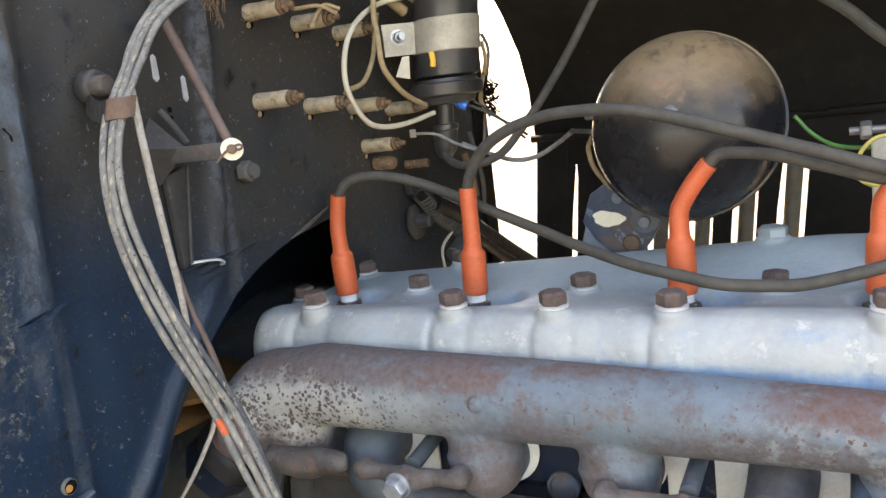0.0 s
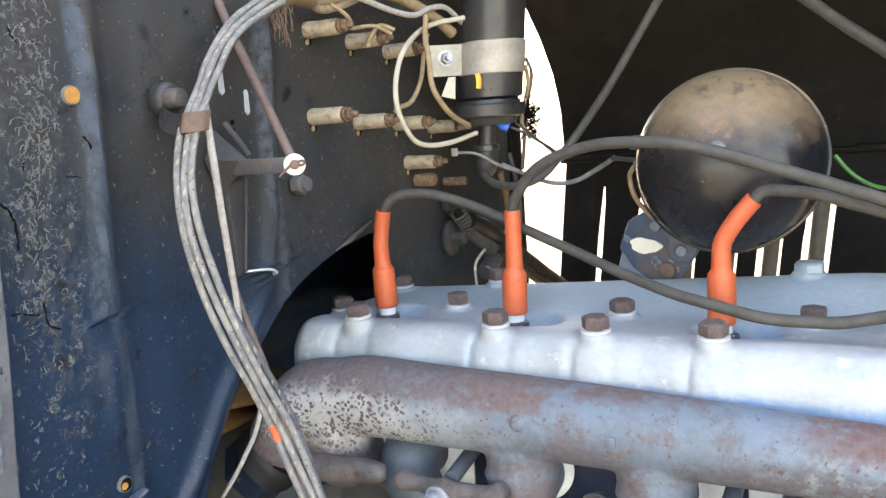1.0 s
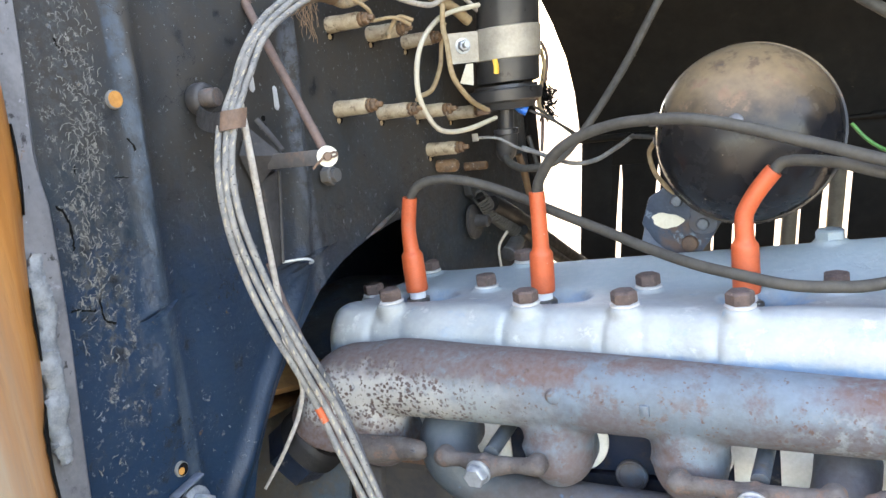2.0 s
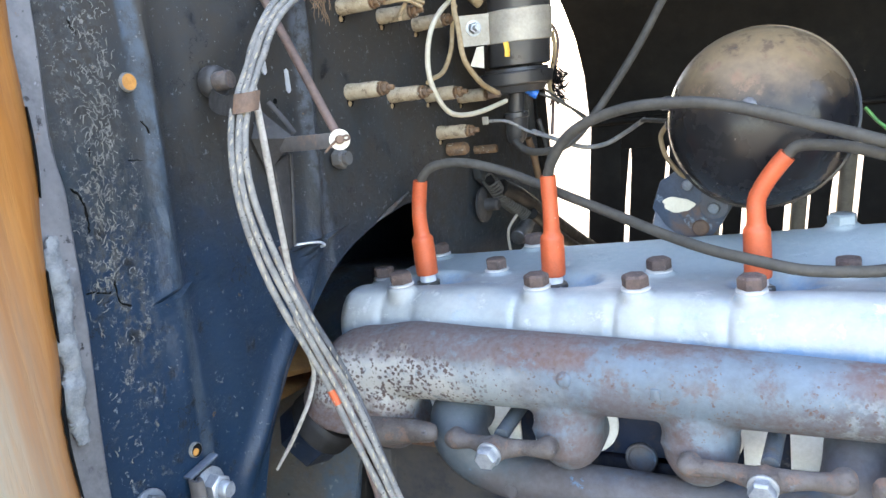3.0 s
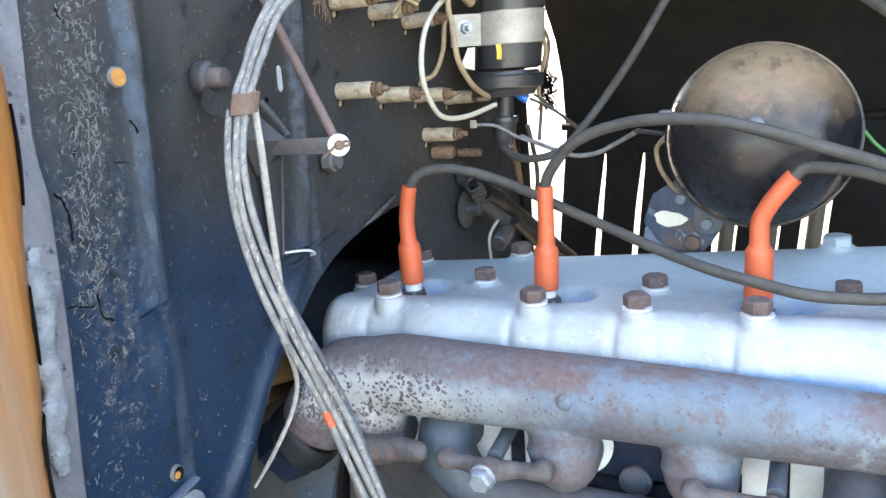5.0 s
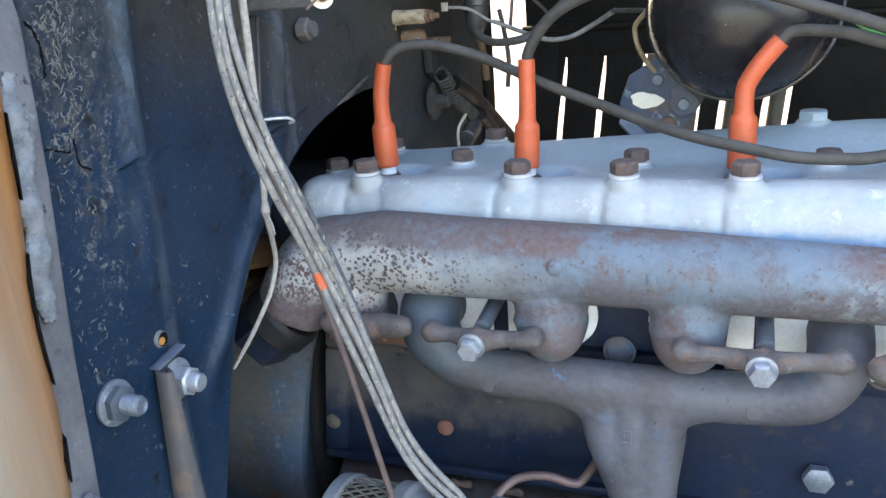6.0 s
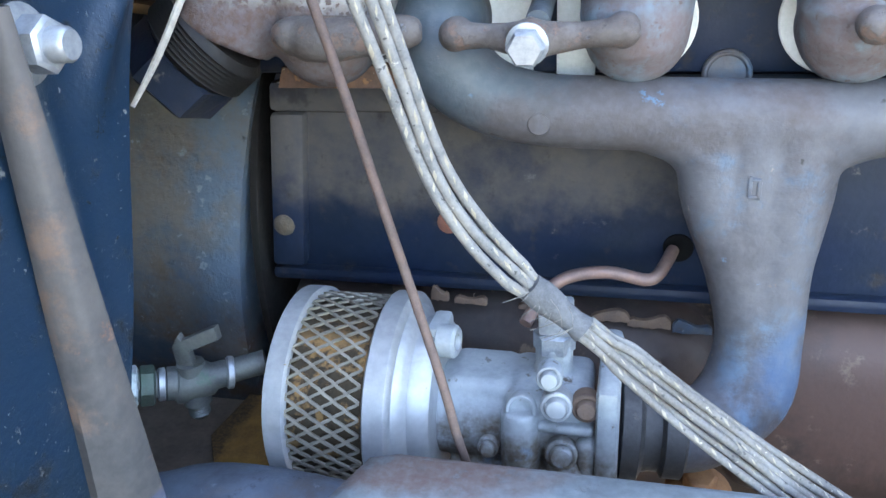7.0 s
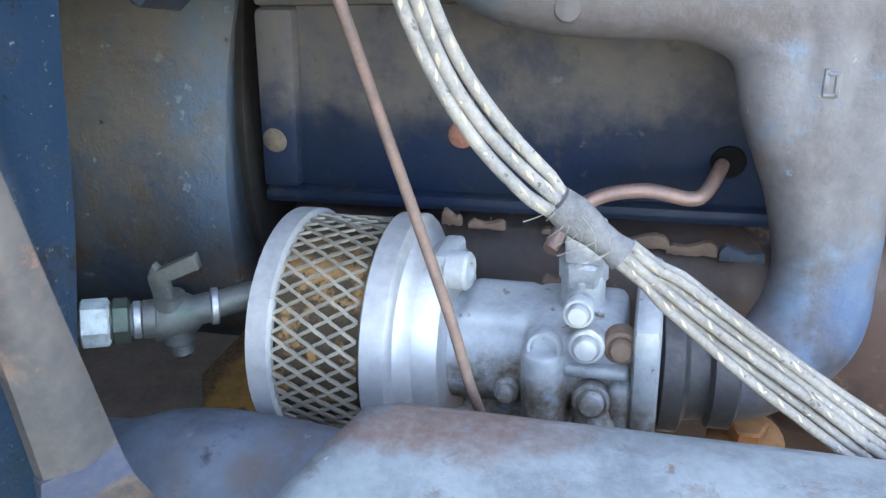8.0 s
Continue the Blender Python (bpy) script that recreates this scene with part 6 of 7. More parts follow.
def p_clip():
    c = thing("cable_clip", (-0.03, -0.172, 1.19), "rusty steel clip with a big bolt holding the cables", "clip")
    bm = B()
    at, way = Vector((-0.034, -0.168, 1.1905)), Vector((1, 0, 0))
    lathe(bm, [(0.0110, 0), (0.0118, 0.002), (0.0118, 0.008), (0.0105, 0.011), (0.0085, 0.012)], at, way, 28)
    part("spacer", bm, DULLSTEEL, c, "thick dark spacer")
    bm = B()
    lathe(bm, [(0.0064, 0.012), (0.0068, 0.013), (0.0068, 0.023), (0.0058, 0.0245)], at + Vector((0.0, -0.004, 0)), way, 20)
    part("bolt_end", bm, CLAMPRUST, c, "dark bolt end")
    bm = B()
    s = spline([(-0.028, -0.175, 1.1815), (-0.018, -0.182, 1.1765), (-0.004, -0.1885, 1.1730), (0.008, -0.1945, 1.1725), (0.016, -0.1960, 1.1730), (0.0215, -0.1900, 1.1735), (0.0220, -0.1830, 1.1740)], 6)
    up = Vector((0.10, 0.22, 0.95)) * 0.0070
    sheet(bm, [[p - up * k for k in (1.0, 0.5, 0.0, -0.5, -1.0)] for p in s[:25]])
    thicken(part("strap", bm, DULLSTEEL, c, "dark steel strap"), 0.0016, 0.0)
    bm = B()
    sheet(bm, [[p - up * k * 0.96 for k in (1.0, 0.5, 0.0, -0.5, -1.0)] for p in s[21:]])
    thicken(part("strap_end", bm, RUST, c, "rusty folded end of the strap"), 0.0026, 0.0)
    return c


p_clip()


def cord():
    c = thing("cord", (0.01, -0.172, 1.181), "dirty white cord with a frayed end hanging beside the cables", "cord")
    bm = B()
    tube(bm, [(0.012, -0.174, 1.188), (0.010, -0.172, 1.181), (0.010, -0.170, 1.140), (0.003, -0.160, 1.094), (-0.006, -0.147, 1.043), (-0.0187, -0.1329, 0.9949), (-0.031, -0.111, 0.967), (-0.0400, -0.097, 0.9413),
              (-0.047, -0.099, 0.918), (-0.0532, -0.1062, 0.901), (-0.063, -0.115, 0.880), (-0.0733, -0.1260, 0.860)], 0.0019, seg=8, per=6,
         radii=[0.0024, 0.0026, 0.0026, 0.0025, 0.0023, 0.0021, 0.0020, 0.0020, 0.0020, 0.0020, 0.0019, 0.0013])
    part("strand", bm, CORD, c)
    bm = B()
    tube(bm, [(-0.0172, -0.1345, 1.001), (-0.0187, -0.1329, 0.9949), (-0.0210, -0.1290, 0.988)], 0.0032, seg=9, per=4, radii=[0.0022, 0.0036, 0.0021])
    for k in range(5):
        tube(bm, [(-0.0187, -0.1329, 0.9949), (-0.016 + 0.001 * k, -0.1345 - 0.0006 * k, 0.991 - 0.0012 * k), (-0.0165 + 0.001 * k, -0.134, 0.985 - 0.002 * k)], 0.0006, seg=5, per=3)
    part("fray", bm, CORD, c, "white frayed tuft")
    return c


cord()


def bell_crank():
    b = thing("bell_crank", (-0.03, -0.115, 1.14), "rusty crank arm on a dark bracket with a white washer", "crank")
    bm = B()
    v = [bm.verts.new(p) for p in ((-0.036, -0.118, 1.168), (-0.036, -0.131, 1.146), (-0.036, -0.119, 1.117), (-0.036, -0.095, 1.134), (-0.006, -0.116, 1.142))]
    for tri in ((0, 1, 4), (1, 2, 4), (2, 3, 4), (3, 0, 4), (3, 2, 1, 0)):
        bm.faces.new([v[t] for t in tri])
    part("bracket", bm, DULLSTEEL, b, "dark folded bracket", 20)
    bm = B()
    tube(bm, [(-0.030, -0.112, 1.172), (-0.022, -0.109, 1.160), (-0.008, -0.113, 1.146)], 0.0022, seg=8, per=4, flat=0.35)
    part("folded_edge", bm, DULLSTEEL, b)
    bm = B()
    block(bm, (-0.020, -0.1195, 1.1325), (0.036, -0.1155, 1.1440), 0.001)
    part("arm", bm, STRUT, b, "flat steel arm with rust at its end")
    bm = B()
    way = Vector((0.62, -0.78, 0.05)).normalized()
    at = Vector((0.0375, -0.1185, 1.1385))
    lathe(bm, [(0.0028, 0.0), (0.0078, 0.0), (0.0078, 0.0010), (0.0028, 0.0010)], at, way, 28)
    part("washer", bm, PAPER, b, "white washer")
    bm = B()
    lathe(bm, [(0.0034, 0), (0.0034, 0.0060), (0.0026, 0.0068)], at, way, 16)
    part("pin", bm, RUST, b, "rusty pin")
    bm = B()
    q = at + way * 0.0045
    tube(bm, [q + Vector((-0.010, -0.006, -0.008)), q + Vector((-0.004, -0.003, -0.002)), q + Vector((0.0, 0, 0.0008)), q + Vector((0.004, 0.003, 0.0025)), q + Vector((0.006, 0.004, 0.001)), q + Vector((0.004, 0.003, -0.001)), q], 0.0009, seg=6, per=4)
    part("split_pin", bm, RUST, b, "bent split pin")
    bm = B()
    plate(bm, [(-0.117, 1.124), (-0.096, 1.130), (-0.1085, 1.056), (-0.115, 1.053)], "x", -0.036, -0.0295, 0.001)
    tube(bm, [(-0.0285, -0.0962, 1.129), (-0.0285, -0.1020, 1.094), (-0.0285, -0.1088, 1.056)], 0.0013, seg=8, per=3)
    part("flat_bar", bm, DULLSTEEL, b, "narrow painted bar below the bracket")
    bm = B()
    tube(bm, [(-0.030, -0.108, 1.0560), (-0.022, -0.100, 1.0560), (-0.014, -0.095, 1.0555), (-0.010, -0.094, 1.0530), (-0.014, -0.094, 1.0515)], 0.0012, seg=6, per=4)
    part("wire_hook", bm, ZINC, b, "bent wire hook")
    bm = B()
    hexagon(bm, (-0.034, -0.029, 1.116), (1, 0, 0), 0.016, 0.010)
    lathe(bm, [(0.006, 0.008), (0.006, 0.014)], (-0.034, -0.029, 1.116), (1, 0, 0), 16)
    part("nut", bm, BELLGREY, b, "dark nut on the firewall")
    return b


bell_crank()


def rod(name, pts, r, material, label, end=0.0):
    o = thing(name, pts[0], label, "rod")
    bm = B()
    tube(bm, pts, r, seg=12, per=1 if len(pts) == 2 else 6)
    part("shaft", bm, material, o)
    return o


rod("control_rod", [(-0.032, -0.098, 1.262), (-0.028, -0.1005, 1.2515), (0.030, -0.113, 1.146), (0.036, -0.1155, 1.1385)], 0.0035, RODRUST, "rust-brown control rod from the firewall to the crank pin")
rod("throttle_rod", [(-0.026, -0.129, 1.060), (-0.012, -0.1345, 1.030), (0.010, -0.140, 0.985), (0.0385, -0.150, 0.908), (0.064, -0.156, 0.820), (0.086, -0.163, 0.745), (0.094, -0.166, 0.712), (0.097, -0.160, 0.690)], 0.0023, RODRUST, "thin rusty throttle rod running down past the air filter")


def fitting_bolts():
    b = thing("firewall_bolt", (-0.03, -0.237, 0.91), "bright plated nut and washer on the firewall", "bolt", "bolts on the firewall")
    at = Vector((-0.035, -0.238, 0.9095))
    bm = B()
    lathe(bm, [(0.013, 0), (0.0142, 0.001), (0.0142, 0.0035), (0.012, 0.0045)], at, (1, 0, 0), 24)
    part("washer", bm, ZINC, b)
    bm = B()
    hexagon(bm, at + Vector((0.0045, 0, 0)), (1, 0, 0), 0.0172, 0.011)
    part("nut", bm, ZINC, b)
    bm = B()
    lathe(bm, [(0.0062, 0.015), (0.0062, 0.021), (0.005, 0.0225)], at, (1, 0, 0), 16)
    part("bolt_end", bm, ZINC, b)
    s = thing("firewall_stud", (-0.03, -0.293, 0.922), "long threaded bolt with nut and big plated washer on the firewall", "bolt", "bolts on the firewall")
    at = Vector((-0.0365, -0.2890, 0.9190))
    bm = B()
    lathe(bm, [(0.0128, 0), (0.0140, 0.001), (0.0140, 0.003), (0.0128, 0.004)], at, (1, 0, 0), 28)
    part("washer", bm, ZINCDARK, s)
    bm = B()
    hexagon(bm, at + Vector((0.003, 0, 0)), (1, 0, 0), 0.0195, 0.0065)
    part("nut", bm, BELLGREY, s)
    bm = B()
    prof = [(0.0052, 0.007)]
    for k in range(7):
        prof += [(0.0063, 0.0085 + 0.0018 * k), (0.0056, 0.0094 + 0.0018 * k)]
    lathe(bm, prof + [(0.0052, 0.0215), (0.0042, 0.0219), (0.0036, 0.0205), (0.0, 0.0200)], at, (1, 0, 0), 18)
    part("threaded_shank", bm, ZINCDARK, s)
    k = thing("flat_tab", (-0.03, -0.247, 0.931), "small painted steel tab on the firewall", "bracket")
    bm = B()
    block(bm, (-0.036, -0.2565, 0.9265), (-0.028, -0.2285, 0.9285), 0.0008, turn=Euler((radians(10), 0, 0)).to_matrix())
    part("tab", bm, MEMBERBLUE, k)


fitting_bolts()


def lower_strut():
    s = thing("strut", (-0.026, -0.245, 0.67), "rusty grey pressed steel strut from the firewall down to the frame", "strut")
    bm = B()

    def edges(u):
        r = Vector((-0.0210, -0.2540, 0.924)).lerp(Vector((-0.0215, -0.2335, 0.700)), u)
        l = Vector((-0.0255, -0.2575, 0.924)).lerp(Vector((-0.0345, -0.2585, 0.700)), u)
        return r, l
    back = Vector((-0.006, 0.003, 0.0))
    rows = []
    for i in range(15):
        r, l = edges(0.90 * i / 14)
        out = Vector((0.86, -0.50, 0.0)) * (0.0006 + 0.0010 * i / 14)
        rows.append([r + back, r + out * 0.3, r.lerp(l, 0.08) + out, r.lerp(l, 0.42) + out * 2.6, r.lerp(l, 0.52) + out * 2.8, r.lerp(l, 0.62) + out * 2.2, r.lerp(l, 0.95) - out * 0.4, l + back])
    sheet(bm, rows)
    thicken(part("web", bm, STRUT, s, "", 50), 0.0025, 0.0)
    # splayed foot, welded on the frame
    bm = B()
    r, l = edges(0.90)
    rows = []
    for k, dz in enumerate((0.0, -0.008, -0.016, -0.024, -0.032)):
        f = (0.0, 0.05, 0.16, 0.36, 0.62)[k]
        a, b = r.lerp(Vector((-0.013, -0.228, 0.0)), f), l.lerp(Vector((-0.080, -0.268, 0.0)), f)
        rows.append([Vector((a.x - 0.006, a.y + 0.003, r.z + dz)), Vector((a.x, a.y, r.z + dz)), Vector(((a.x + b.x) / 2 + 0.0015, (a.y + b.y) / 2 - 0.001, r.z + dz)), Vector((b.x, b.y, r.z + dz)), Vector((b.x - 0.006, b.y + 0.003, r.z + dz))])
    sheet(bm, rows)
    thicken(part("foot", bm, STRUT, s, "splayed rusty foot", 50), 0.003, 0.0)
    bm = B()
    plate(bm, [(-0.110, -0.285), (-0.034, -0.280), (-0.024, -0.252), (-0.020, -0.230), (-0.032, -0.226), (-0.110, -0.240)], "z", 0.676, 0.6845, 0.002)
    part("foot_plate", bm, MEMBERBLUE, s, "blue-grey foot plate")
    return s


lower_strut()


def frame_rail():
    r = thing("chassis_rail", (0.3, -0.22, 0.55), "weathered blue-grey chassis rail with a round boss", "chassis rail")
    bm = B()
    rows = []
    for i in range(40):
        d = 0.88 * (i / 39) ** 1.6
        e = 0.014 * max(0.0, 1.0 - d / 0.012) ** 2

        def at(y, z):
            return (0.0525 + 0.30 * (y + 0.186) + d + (0.006 if y > -0.19 else 0.0) * max(0.0, 1.0 - d / 0.02), y, z)
        rows.append([at(-0.178, 0.640), at(-0.180, 0.700), at(-0.1825, 0.708 - e), at(-0.190, 0.7125 - e), at(-0.214, 0.7135 - e), at(-0.240, 0.7125 - e), at(-0.262, 0.711 - e), at(-0.272, 0.707 - e), at(-0.276, 0.695), at(-0.276, 0.56)])
    sheet(bm, rows)
    thicken(part("channel", bm, RAILPAINT, r), 0.004, 0.0)
    bm = B()
    lathe(bm, [(0.0175, -0.003), (0.0168, -0.0003), (0.0156, 0.0003), (0.0146, -0.0001), (0.0138, -0.003)], (0.113, -0.2110, 0.7138), (0, 0.02, 1), 32)
    boss = part("boss", bm, RAILPAINT, r)
    bm = B()
    lathe(bm, [(0.0139, -0.003), (0.0136, -0.0004), (0.0120, -0.0001), (0.0, 0.0001)], (0.113, -0.2110, 0.7137), (0, 0.02, 1), 28)
    part("plug", bm, BELLGREY, boss, "darker sunken plug")
    c = thing("cross_member", (-0.05, -0.17, 0.60), "rounded blue-grey cross member under the strut", "cross member")
    bm = B()
    tube(bm, [(-0.35, -0.170, 0.618), (-0.20, -0.172, 0.620), (-0.10, -0.174, 0.626), (-0.07, -0.175, 0.632), (-0.040, -0.175, 0.642), (0.00, -0.176, 0.643), (0.06, -0.180, 0.640), (0.10, -0.185, 0.640)], 0.034, seg=24, per=5)
    part("tube", bm, MEMBERBLUE, c)
    # Added plate in place of the yellow sunlit ground below.
    p = thing("added_tray", (-0.10, 0.02, 0.55), "ochre plate added under the bell housing in place of sunlit ground", "tray")
    bm = B()
    plate(bm, [(-0.094, -0.115), (0.04, -0.115), (0.04, 0.10), (-0.122, 0.10), (-0.116, 0.01), (-0.121, -0.045), (-0.103, -0.075)], "z", 0.590, 0.597, 0.001)
    part("plate", bm, OCHRE, p)
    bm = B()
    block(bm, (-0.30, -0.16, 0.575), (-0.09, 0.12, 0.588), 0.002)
    part("floor_plate", bm, LIGHTDIRT, p, "brown dirt-caked floor plate, lightened for lack of light")
    n = thing("rusty_bolt", (0.215, -0.06, 0.62), "orange rusty bolt on the crankcase flange", "bolt")
    bm = B()
    lathe(bm, [(0.019, 0), (0.020, 0.002), (0.016, 0.006), (0.013, 0.008)], (0.217, -0.062, 0.608), (0, -0.3, 1), 24)
    part("washer", bm, ORANGERUST, n)
    bm = B()
    hexagon(bm, (0.217, -0.064, 0.615), (0, -0.3, 1), 0.017, 0.012)
    part("hex_head", bm, ORANGERUST, n)
    return r


frame_rail()


def drain_valve():
    v = thing("drain_valve", (-0.09, -0.10, 0.66), "grimy brass drain tap with a lever and plated unions", "valve")
    a, b, c = Vector((-0.128, -0.126, 0.689)), Vector((-0.088, -0.100, 0.681)), Vector((-0.045, -0.078, 0.688))
    ab, bc = (b - a).normalized(), (c - b).normalized()
    bm = B()
    lathe(bm, [(0.0075, -0.03), (0.0075, 0.014), (0.0100, 0.015), (0.0100, 0.0230), (0.0085, 0.0245), (0.0085, 0.0315), (0.0105, 0.0325), (0.0105, 0.0385), (0.009, 0.0395), (0.009, 0.050)], a, ab, 18)
    part("body", bm, BRASS, v)
    bm = B()
    hexagon(bm, a + ab * 0.001, ab, 0.0225, 0.015)
    part("end_nut", bm, WHITECRUST, v, "end nut with a white crust")
    bm = B()
    hexagon(bm, a + ab * 0.0165, ab, 0.0215, 0.0095)
    part("union_nut", bm, VERDIGRIS, v, "green tarnished union nut")
    for q in (0.0272, 0.058):
        bm = B()
        lathe(bm, [(0.0092, 0), (0.0102, 0.0008), (0.0102, 0.0040), (0.0092, 0.0046)], a + ab * q if q < 0.05 else b + bc * 0.020, ab, 18)
        part("ferrule", bm, ZINC, v, "bright ferrule")
    bm = B()
    lathe(bm, [(0.0105, -0.012), (0.0110, -0.010), (0.0110, 0.010), (0.0085, 0.013), (0.0085, 0.020), (0.0075, 0.022), (0.0075, 0.045)], b, bc, 18)
    tube(bm, [b, b + Vector((0, 0, -0.014))], 0.009, seg=14, per=1)
    tube(bm, [b, b + Vector((0, 0, 0.014))], 0.0085, seg=14, per=1)
    part("tee", bm, BRASS, v)
    bm = B()
    prof = [(0.0055, 0.0)]
    for k in range(5):
        prof += [(0.0068, 0.002 * k + 0.001), (0.0058, 0.002 * k + 0.0019)]
    lathe(bm, prof + [(0.005, 0.0115)], b + Vector((0, 0, -0.013)), (0, 0, -1), 16)
    part("drain_spigot", bm, BRASS, v, "threaded spigot")
    bm = B()
    p = b + Vector((-0.002, -0.001, 0.012))
    plate(bm, [(p.x - 0.005, p.z), (p.x + 0.006, p.z), (p.x + 0.0045, p.z + 0.0115), (p.x + 0.0260, p.z + 0.0215), (p.x + 0.0250, p.z + 0.0300), (p.x + 0.0215, p.z + 0.0290), (p.x + 0.001, p.z + 0.0190), (p.x - 0.001, p.z + 0.022), (p.x - 0.004, p.z + 0.0175), (p.x - 0.006, p.z + 0.014)], "y", p.y - 0.003, p.y + 0.003, 0.001)
    part("lever", bm, BRASS, v, "grey cast lever")
    return v


drain_valve()


# ---- wiring by the coil ----
G = "loose wires by the coil"
cable("coil_lead", [(0.035, 0.216, 1.105), (0.037, 0.209, 1.096), (0.057, 0.198, 1.087), (0.086, 0.190, 1.088), (0.105, 0.200, 1.096), (0.122, 0.210, 1.115), (0.142, 0.220, 1.141), (0.172, 0.230, 1.184), (0.198, 0.240, 1.228), (0.24, 0.26, 1.30)],
      0.0042, RUBBER, "dark rubber coil lead looping up to the hood")
cable("loose_wire", [(0.018, 0.135, 1.262), (0.018, 0.130, 1.240), (0.024, 0.122, 1.226), (0.030, 0.112, 1.210), (0.033, 0.108, 1.196), (0.034, 0.114, 1.184), (0.034, 0.142, 1.165), (0.028, 0.192, 1.152)], 0.0028, TANWIRE, "tan cloth wire to the coil terminal", "wire", G)
cable("loose_wire", [(0.010, 0.150, 1.245), (0.000, 0.157, 1.225), (0.005, 0.139, 1.202), (0.004, 0.119, 1.181), (0.002, 0.097, 1.175), (0.006, 0.082, 1.172)], 0.0024, TANWIRE, "tan cloth wire to a porcelain terminal", "wire", G)
cable("loose_wire", [(0.030, 0.195, 1.262), (0.010, 0.155, 1.254), (0.010, 0.108, 1.234), (0.010, 0.084, 1.208), (0.010, 0.079, 1.176), (0.010, 0.099, 1.148), (0.012, 0.123, 1.137), (0.020, 0.159, 1.136), (0.030, 0.207, 1.143)], 0.0026, CREAMWIRE, "cream wire looping round the terminals", "wire", G)
cable("loose_wire", [(0.004, -0.018, 1.275), (0.010, 0.024, 1.271), (0.012, 0.078, 1.263), (0.015, 0.116, 1.261), (0.015, 0.150, 1.270), (0.018, 0.180, 1.272), (0.022, 0.206, 1.258)], 0.0027, CORD, "dirty white braided wire along the harness", "wire", G)
cable("wire_harness", [(0.004, -0.040, 1.2630), (-0.003, -0.015, 1.266), (-0.004, 0.029, 1.274), (0.000, 0.080, 1.281), (0.000, 0.130, 1.277), (0.008, 0.175, 1.262), (0.014, 0.198, 1.248)], 0.0058, TANWIRE, "thick tan cloth-covered harness along the firewall", "cable", G)
cable("wire_harness", [(0.002, -0.035, 1.262), (-0.002, -0.010, 1.259), (-0.002, 0.02, 1.265), (0.000, 0.06, 1.279), (0.004, 0.10, 1.30)], 0.0036, BRAIDTAN, "brown braided wire from the harness", "cable", G)
cable("loose_wire", [(0.000, 0.000, 1.264), (0.006, 0.012, 1.256), (0.004, 0.022, 1.250), (-0.006, 0.038, 1.247), (0.004, 0.060, 1.249), (0.012, 0.076, 1.242)], 0.0018, TANWIRE, "thin tan wire between the upper terminals", "wire", G)
cable("loose_wire", [(0.004, 0.048, 1.232), (-0.004, 0.060, 1.236), (0.002, 0.072, 1.250), (0.012, 0.082, 1.246)], 0.0020, TANWIRE, "thin tan wire between the upper terminals", "wire", G)
cable("loose_wire", [(0.060, 0.232, 1.146), (0.075, 0.240, 1.137), (0.090, 0.260, 1.122), (0.095, 0.300, 1.106)], 0.0015, RUBBER, "thin dark wire with a blue crimp terminal", "wire", G)
cr = thing("crimp_terminal", (0.054, 0.229, 1.149), "bright blue plastic crimp terminal under the coil", "terminal")
k_ = B()
lathe(k_, [(0.0026, 0.0), (0.0036, 0.001), (0.0039, 0.004), (0.0048, 0.005), (0.0052, 0.0130), (0.0044, 0.0135), (0.0016, 0.0120)], (0.0490, 0.2200, 1.1520), (0.80, 0.35, -0.48), 14)
part("sleeve", k_, BLUEPLASTIC, cr)
cable("loose_wire", [(0.050, 0.225, 1.107), (0.076, 0.220, 1.097), (0.107, 0.220, 1.086), (0.132, 0.220, 1.087), (0.154, 0.220, 1.097), (0.181, 0.200, 1.111)], 0.0024, BRAID, "grey braided wire to the horn", "wire", G)
cable("loose_wire", [(0.178, 0.202, 1.110), (0.188, 0.190, 1.1105), (0.215, 0.160, 1.110)], 0.0022, RUBBER, "dark wire end at the horn terminal", "wire", G)
cable("loose_wire", [(0.215, 0.150, 1.108), (0.209, 0.160, 1.103), (0.203, 0.170, 1.094), (0.206, 0.172, 1.077), (0.214, 0.180, 1.061), (0.222, 0.186, 1.051)], 0.0023, TANWIRE, "frayed tan wire below the horn", "wire", G)
cable("loose_wire", [(0.376, 0.20, 1.105), (0.388, 0.20, 1.090), (0.403, 0.195, 1.0795), (0.420, 0.18, 1.0765), (0.443, 0.15, 1.080), (0.50, 0.12, 1.09)], 0.0017, GREENWIRE, "green wire beside the horn", "wire", G)
cable("loose_wire", [(0.450, 0.10, 1.092), (0.434, 0.10, 1.090), (0.424, 0.10, 1.078), (0.424, 0.10, 1.062), (0.436, 0.10, 1.056), (0.448, 0.10, 1.064)], 0.0015, YELLOWWIRE, "thin yellow wire loop near the last plug", "wire", G)
cable("loose_wire", [(0.0675, 0.264, 1.212), (0.0690, 0.266, 1.194), (0.064, 0.268, 1.176), (0.060, 0.262, 1.152), (0.066, 0.262, 1.136)], 0.0024, TANWIRE, "tan cloth wire behind the coil", "wire", G)
cable("loose_wire", [(0.0665, 0.268, 1.220), (0.0715, 0.27, 1.206), (0.0705, 0.27, 1.190), (0.062, 0.27, 1.160), (0.060, 0.268, 1.130), (0.058, 0.262, 1.098)], 0.0020, RODRUST, "brown cloth wire behind the coil", "wire", G)
cable("loose_wire", [(0.062, 0.240, 1.150), (0.074, 0.250, 1.138), (0.092, 0.262, 1.118), (0.104, 0.270, 1.104)], 0.0013, RUBBER, "thin dark wire under the coil", "wire", G)
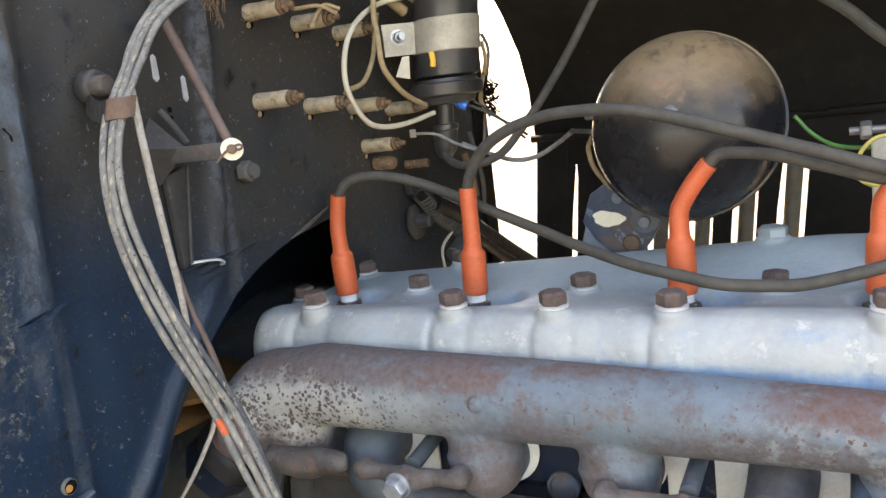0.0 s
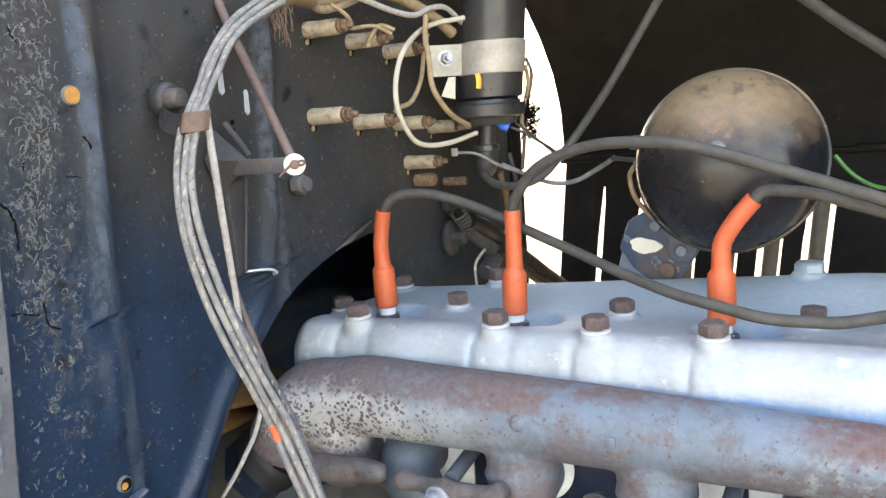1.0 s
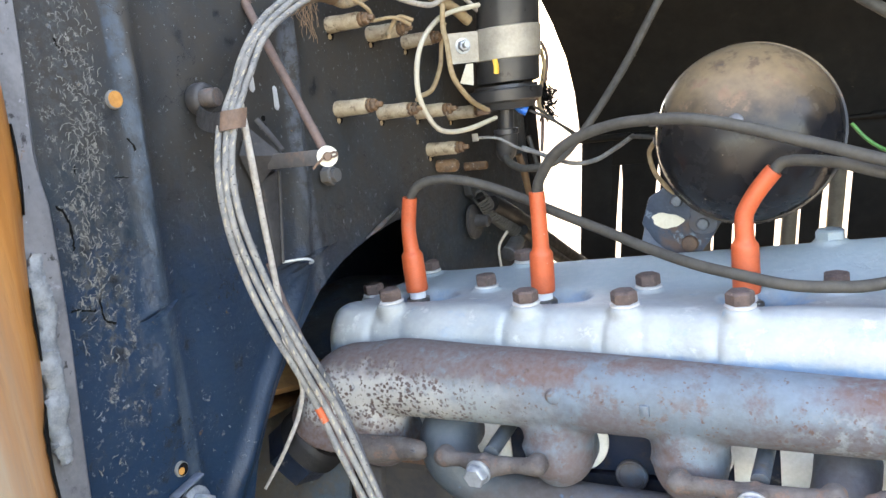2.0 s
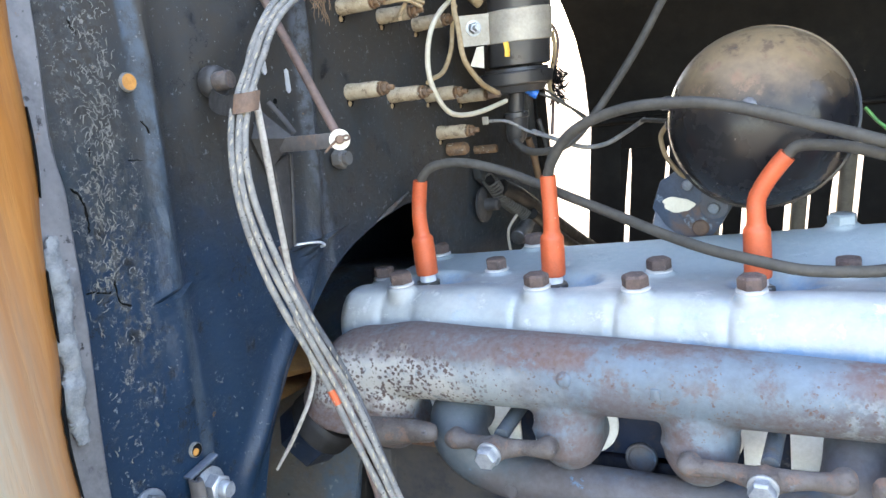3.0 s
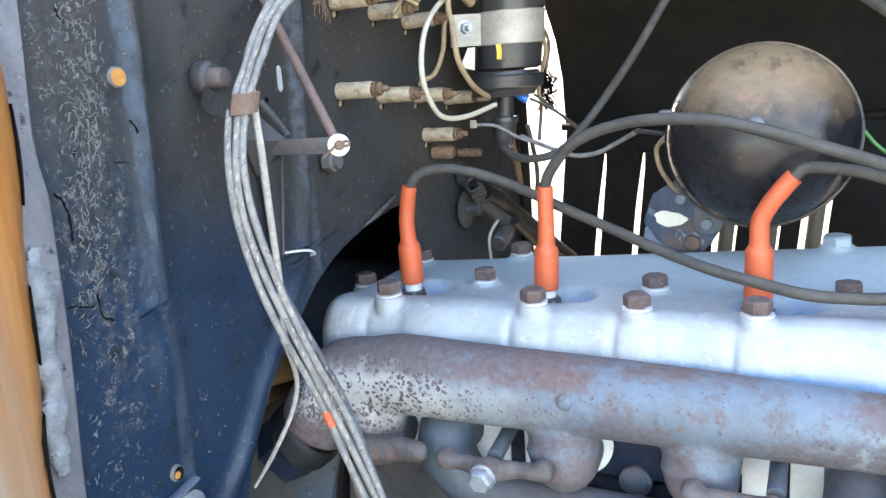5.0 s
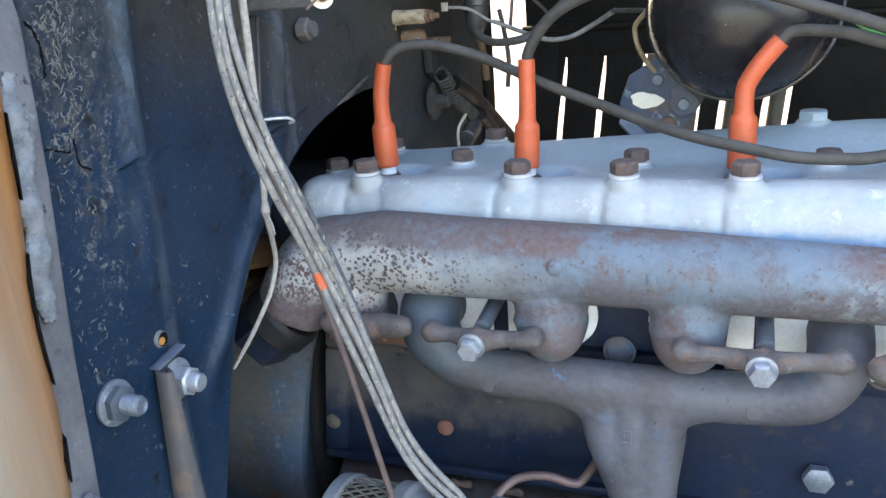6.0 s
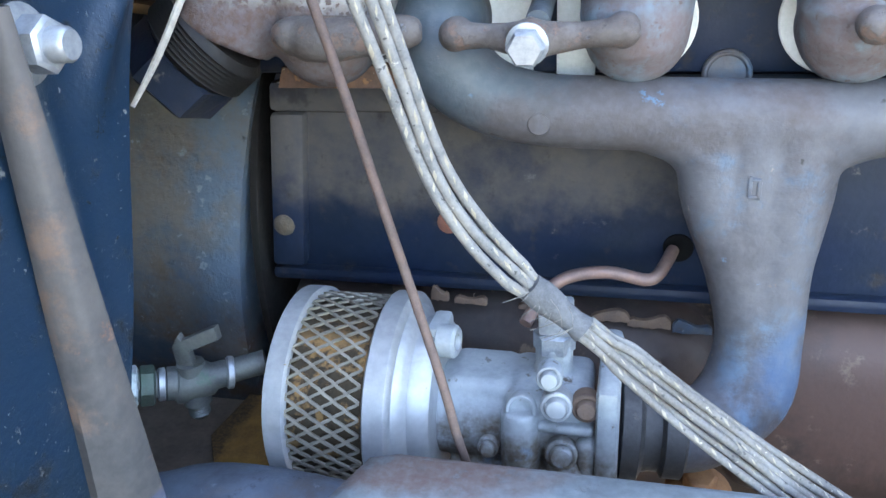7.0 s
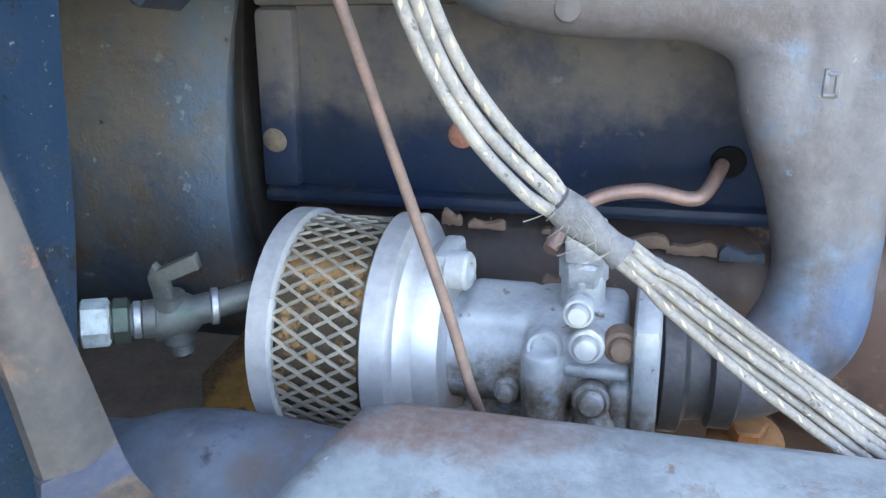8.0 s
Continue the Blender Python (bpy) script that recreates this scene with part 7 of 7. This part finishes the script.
cable("loose_wire", [(0.054, 0.236, 1.118), (0.058, 0.240, 1.092), (0.060, 0.244, 1.064), (0.056, 0.250, 1.036)], 0.0026, RUBBER, "dark wire hanging under the coil", "wire", G)
cable("loose_wire", [(0.012, 0.196, 1.1235), (0.024, 0.200, 1.1225), (0.034, 0.205, 1.1190), (0.050, 0.212, 1.1080), (0.072, 0.216, 1.0990)], 0.0017, BRAID, "grey braided wire with a pale terminal", "wire", G)
tab = thing("spade_terminal", (0.010, 0.195, 1.124), "small pale spade terminal on a braided wire", "terminal")
k_ = B()
block(k_, (0.0045, 0.1945, 1.1200), (0.0120, 0.1957, 1.1285), 0.0004)
part("blade", k_, BANDMETAL, tab)
tuft = thing("frayed_tape", (0.069, 0.27, 1.155), "black frayed tape ends behind the coil", "tape")
k_ = B()
fr = random.Random(9)
for k in range(120):
    p = Vector((0.066 + fr.uniform(-0.006, 0.005), 0.268 + fr.uniform(-0.003, 0.003), 1.153 + fr.uniform(-0.018, 0.022)))
    q = p + Vector((fr.uniform(-0.003, 0.010), fr.uniform(-0.004, 0.004), fr.uniform(-0.008, 0.006)))
    tube(k_, [p, (p + q) / 2 + Vector((0, 0, fr.uniform(-0.003, 0.003))), q], 0.0009, seg=4, per=3)
part("threads", k_, DARK, tuft)
rod("stay_rod", [(0.26, 0.35, 1.325), (0.32, 0.35, 1.274), (0.36, 0.35, 1.240), (0.385, 0.35, 1.219), (0.419, 0.35, 1.192), (0.451, 0.35, 1.160), (0.53, 0.35, 1.095)], 0.0062, RUBBER, "grey-brown stay tube under the hood")


def thermostat_clamp():
    t = thing("hose_clamp", (0.447, 0.12, 1.02), "pale metal bracket with a bolted clamp near the last plug", "clamp")
    bm = B()
    block(bm, (0.432, 0.112, 1.000), (0.470, 0.128, 1.089), 0.003)
    part("bracket", bm, BANDMETAL, t)
    bm = B()
    hexagon(bm, (0.425, 0.118, 1.095), (1, 0, 0), 0.012, 0.008)
    tube(bm, [(0.418, 0.118, 1.095), (0.462, 0.118, 1.095)], 0.003, seg=10, per=1)
    part("bolt", bm, STEEL, t, "rusty clamp bolt")


thermostat_clamp()


# ---- linkage inside the arch ----
def linkage():
    g = thing("spring_linkage", (-0.02, 0.26, 1.02), "dark coil spring and lever on the firewall", "linkage")
    bm = B()
    line = spline([(-0.020, 0.246, 1.053), (-0.015, 0.270, 1.027), (-0.010, 0.297, 1.007), (-0.005, 0.327, 0.988)], 30)
    pts = []
    for i, p in enumerate(line):
        a = 1.55 * i
        pts.append(p + Vector((0.0085 * math.cos(a), 0.0065 * math.sin(a), 0.0065 * math.sin(a))))
    tube(bm, pts, 0.0016, seg=6, per=3)
    part("coil_spring", bm, RUBBER, g)
    bm = B()
    tube(bm, line[::10], 0.0055, seg=12, per=3)
    part("core", bm, BLACKSHADE, g)
    bm = B()
    lathe(bm, [(0.006, 0), (0.021, 0.001), (0.021, 0.004), (0.008, 0.006), (0.007, 0.020), (0.005, 0.022)], (-0.034, 0.250, 1.022), (1, 0, 0), 26)
    part("disc", bm, DULLSTEEL, g, "dark disc with a stub")
    p = thing("steering_tube", (0.0, 0.35, 0.99), "dusty black tube and cables running down to the far side", "pipe")
    bm = B()
    tube(bm, [(-0.012, 0.262, 1.040), (-0.005, 0.290, 1.026), (0.000, 0.354, 0.990), (0.000, 0.452, 0.940), (0.000, 0.56, 0.888)], 0.0105, seg=14, per=4)
    part("upper_tube", bm, BLACKSHADE, p)
    bm = B()
    tube(bm, [(0.004, 0.310, 0.998), (0.004, 0.407, 0.945), (0.004, 0.50, 0.900)], 0.007, seg=12, per=4)
    part("lower_tube", bm, BLACKSHADE, p)
    s = thing("end_fitting", (-0.005, 0.31, 0.98), "worn steel end fitting on the linkage", "fitting")
    bm = B()
    lathe(bm, [(0.009, 0), (0.010, 0.001), (0.010, 0.030), (0.008, 0.032), (0.008, 0.05)], (-0.006, 0.280, 0.974), (0.02, 0.93, 0.30), 18)
    part("barrel", bm, STEEL, s)
    cable("loose_wire", [(-0.010, 0.270, 0.945), (-0.010, 0.264, 0.966), (-0.010, 0.266, 0.988), (-0.008, 0.298, 1.004)], 0.0018, CREAMWIRE, "thin cream wire behind the head", "wire")
    cable("loose_wire", [(0.000, 0.330, 1.090), (0.002, 0.338, 1.065), (0.000, 0.352, 1.035)], 0.0045, TAPE, "brown taped wire stub", "wire")
    e = thing("edge_channel", (-0.02, 0.47, 0.9), "black steel channel down the edge of the firewall", "channel")
    bm = B()
    block(bm, (-0.0345, 0.440, 0.62), (-0.028, 0.476, 1.46), 0.002)
    part("channel", bm, HOODBLACK, e)
    b = thing("terminal_block", (-0.02, 0.19, 1.09), "dark steel terminal stubs on the firewall", "terminal")
    bm = B()
    lathe(bm, [(0.007, 0), (0.0075, 0.02), (0.005, 0.024)], (-0.036, 0.185, 1.097), (1, 0, 0), 16)
    part("stub", bm, TERMINALRUST, b)
    bm = B()
    lathe(bm, [(0.005, 0), (0.005, 0.026), (0.004, 0.028)], (-0.036, 0.250, 1.088), (1, 0.1, 0), 16)
    part("stub", bm, TERMINALRUST, b)
    bm = B()
    plate(bm, [(0.235, 1.080), (0.262, 1.066), (0.300, 1.035), (0.285, 1.028), (0.240, 1.055)], "x", -0.036, -0.026, 0.001)
    part("lug", bm, NAVY, b)
    bm = B()
    tube(bm, [(-0.034, 0.022, 1.049), (-0.031, 0.042, 1.056), (-0.028, 0.076, 1.068)], 0.0022, seg=6, per=4, radii=[0.0008, 0.0024, 0.0010])
    part("sliver", bm, STEEL, b, "thin bright sliver at the arch edge")


linkage()
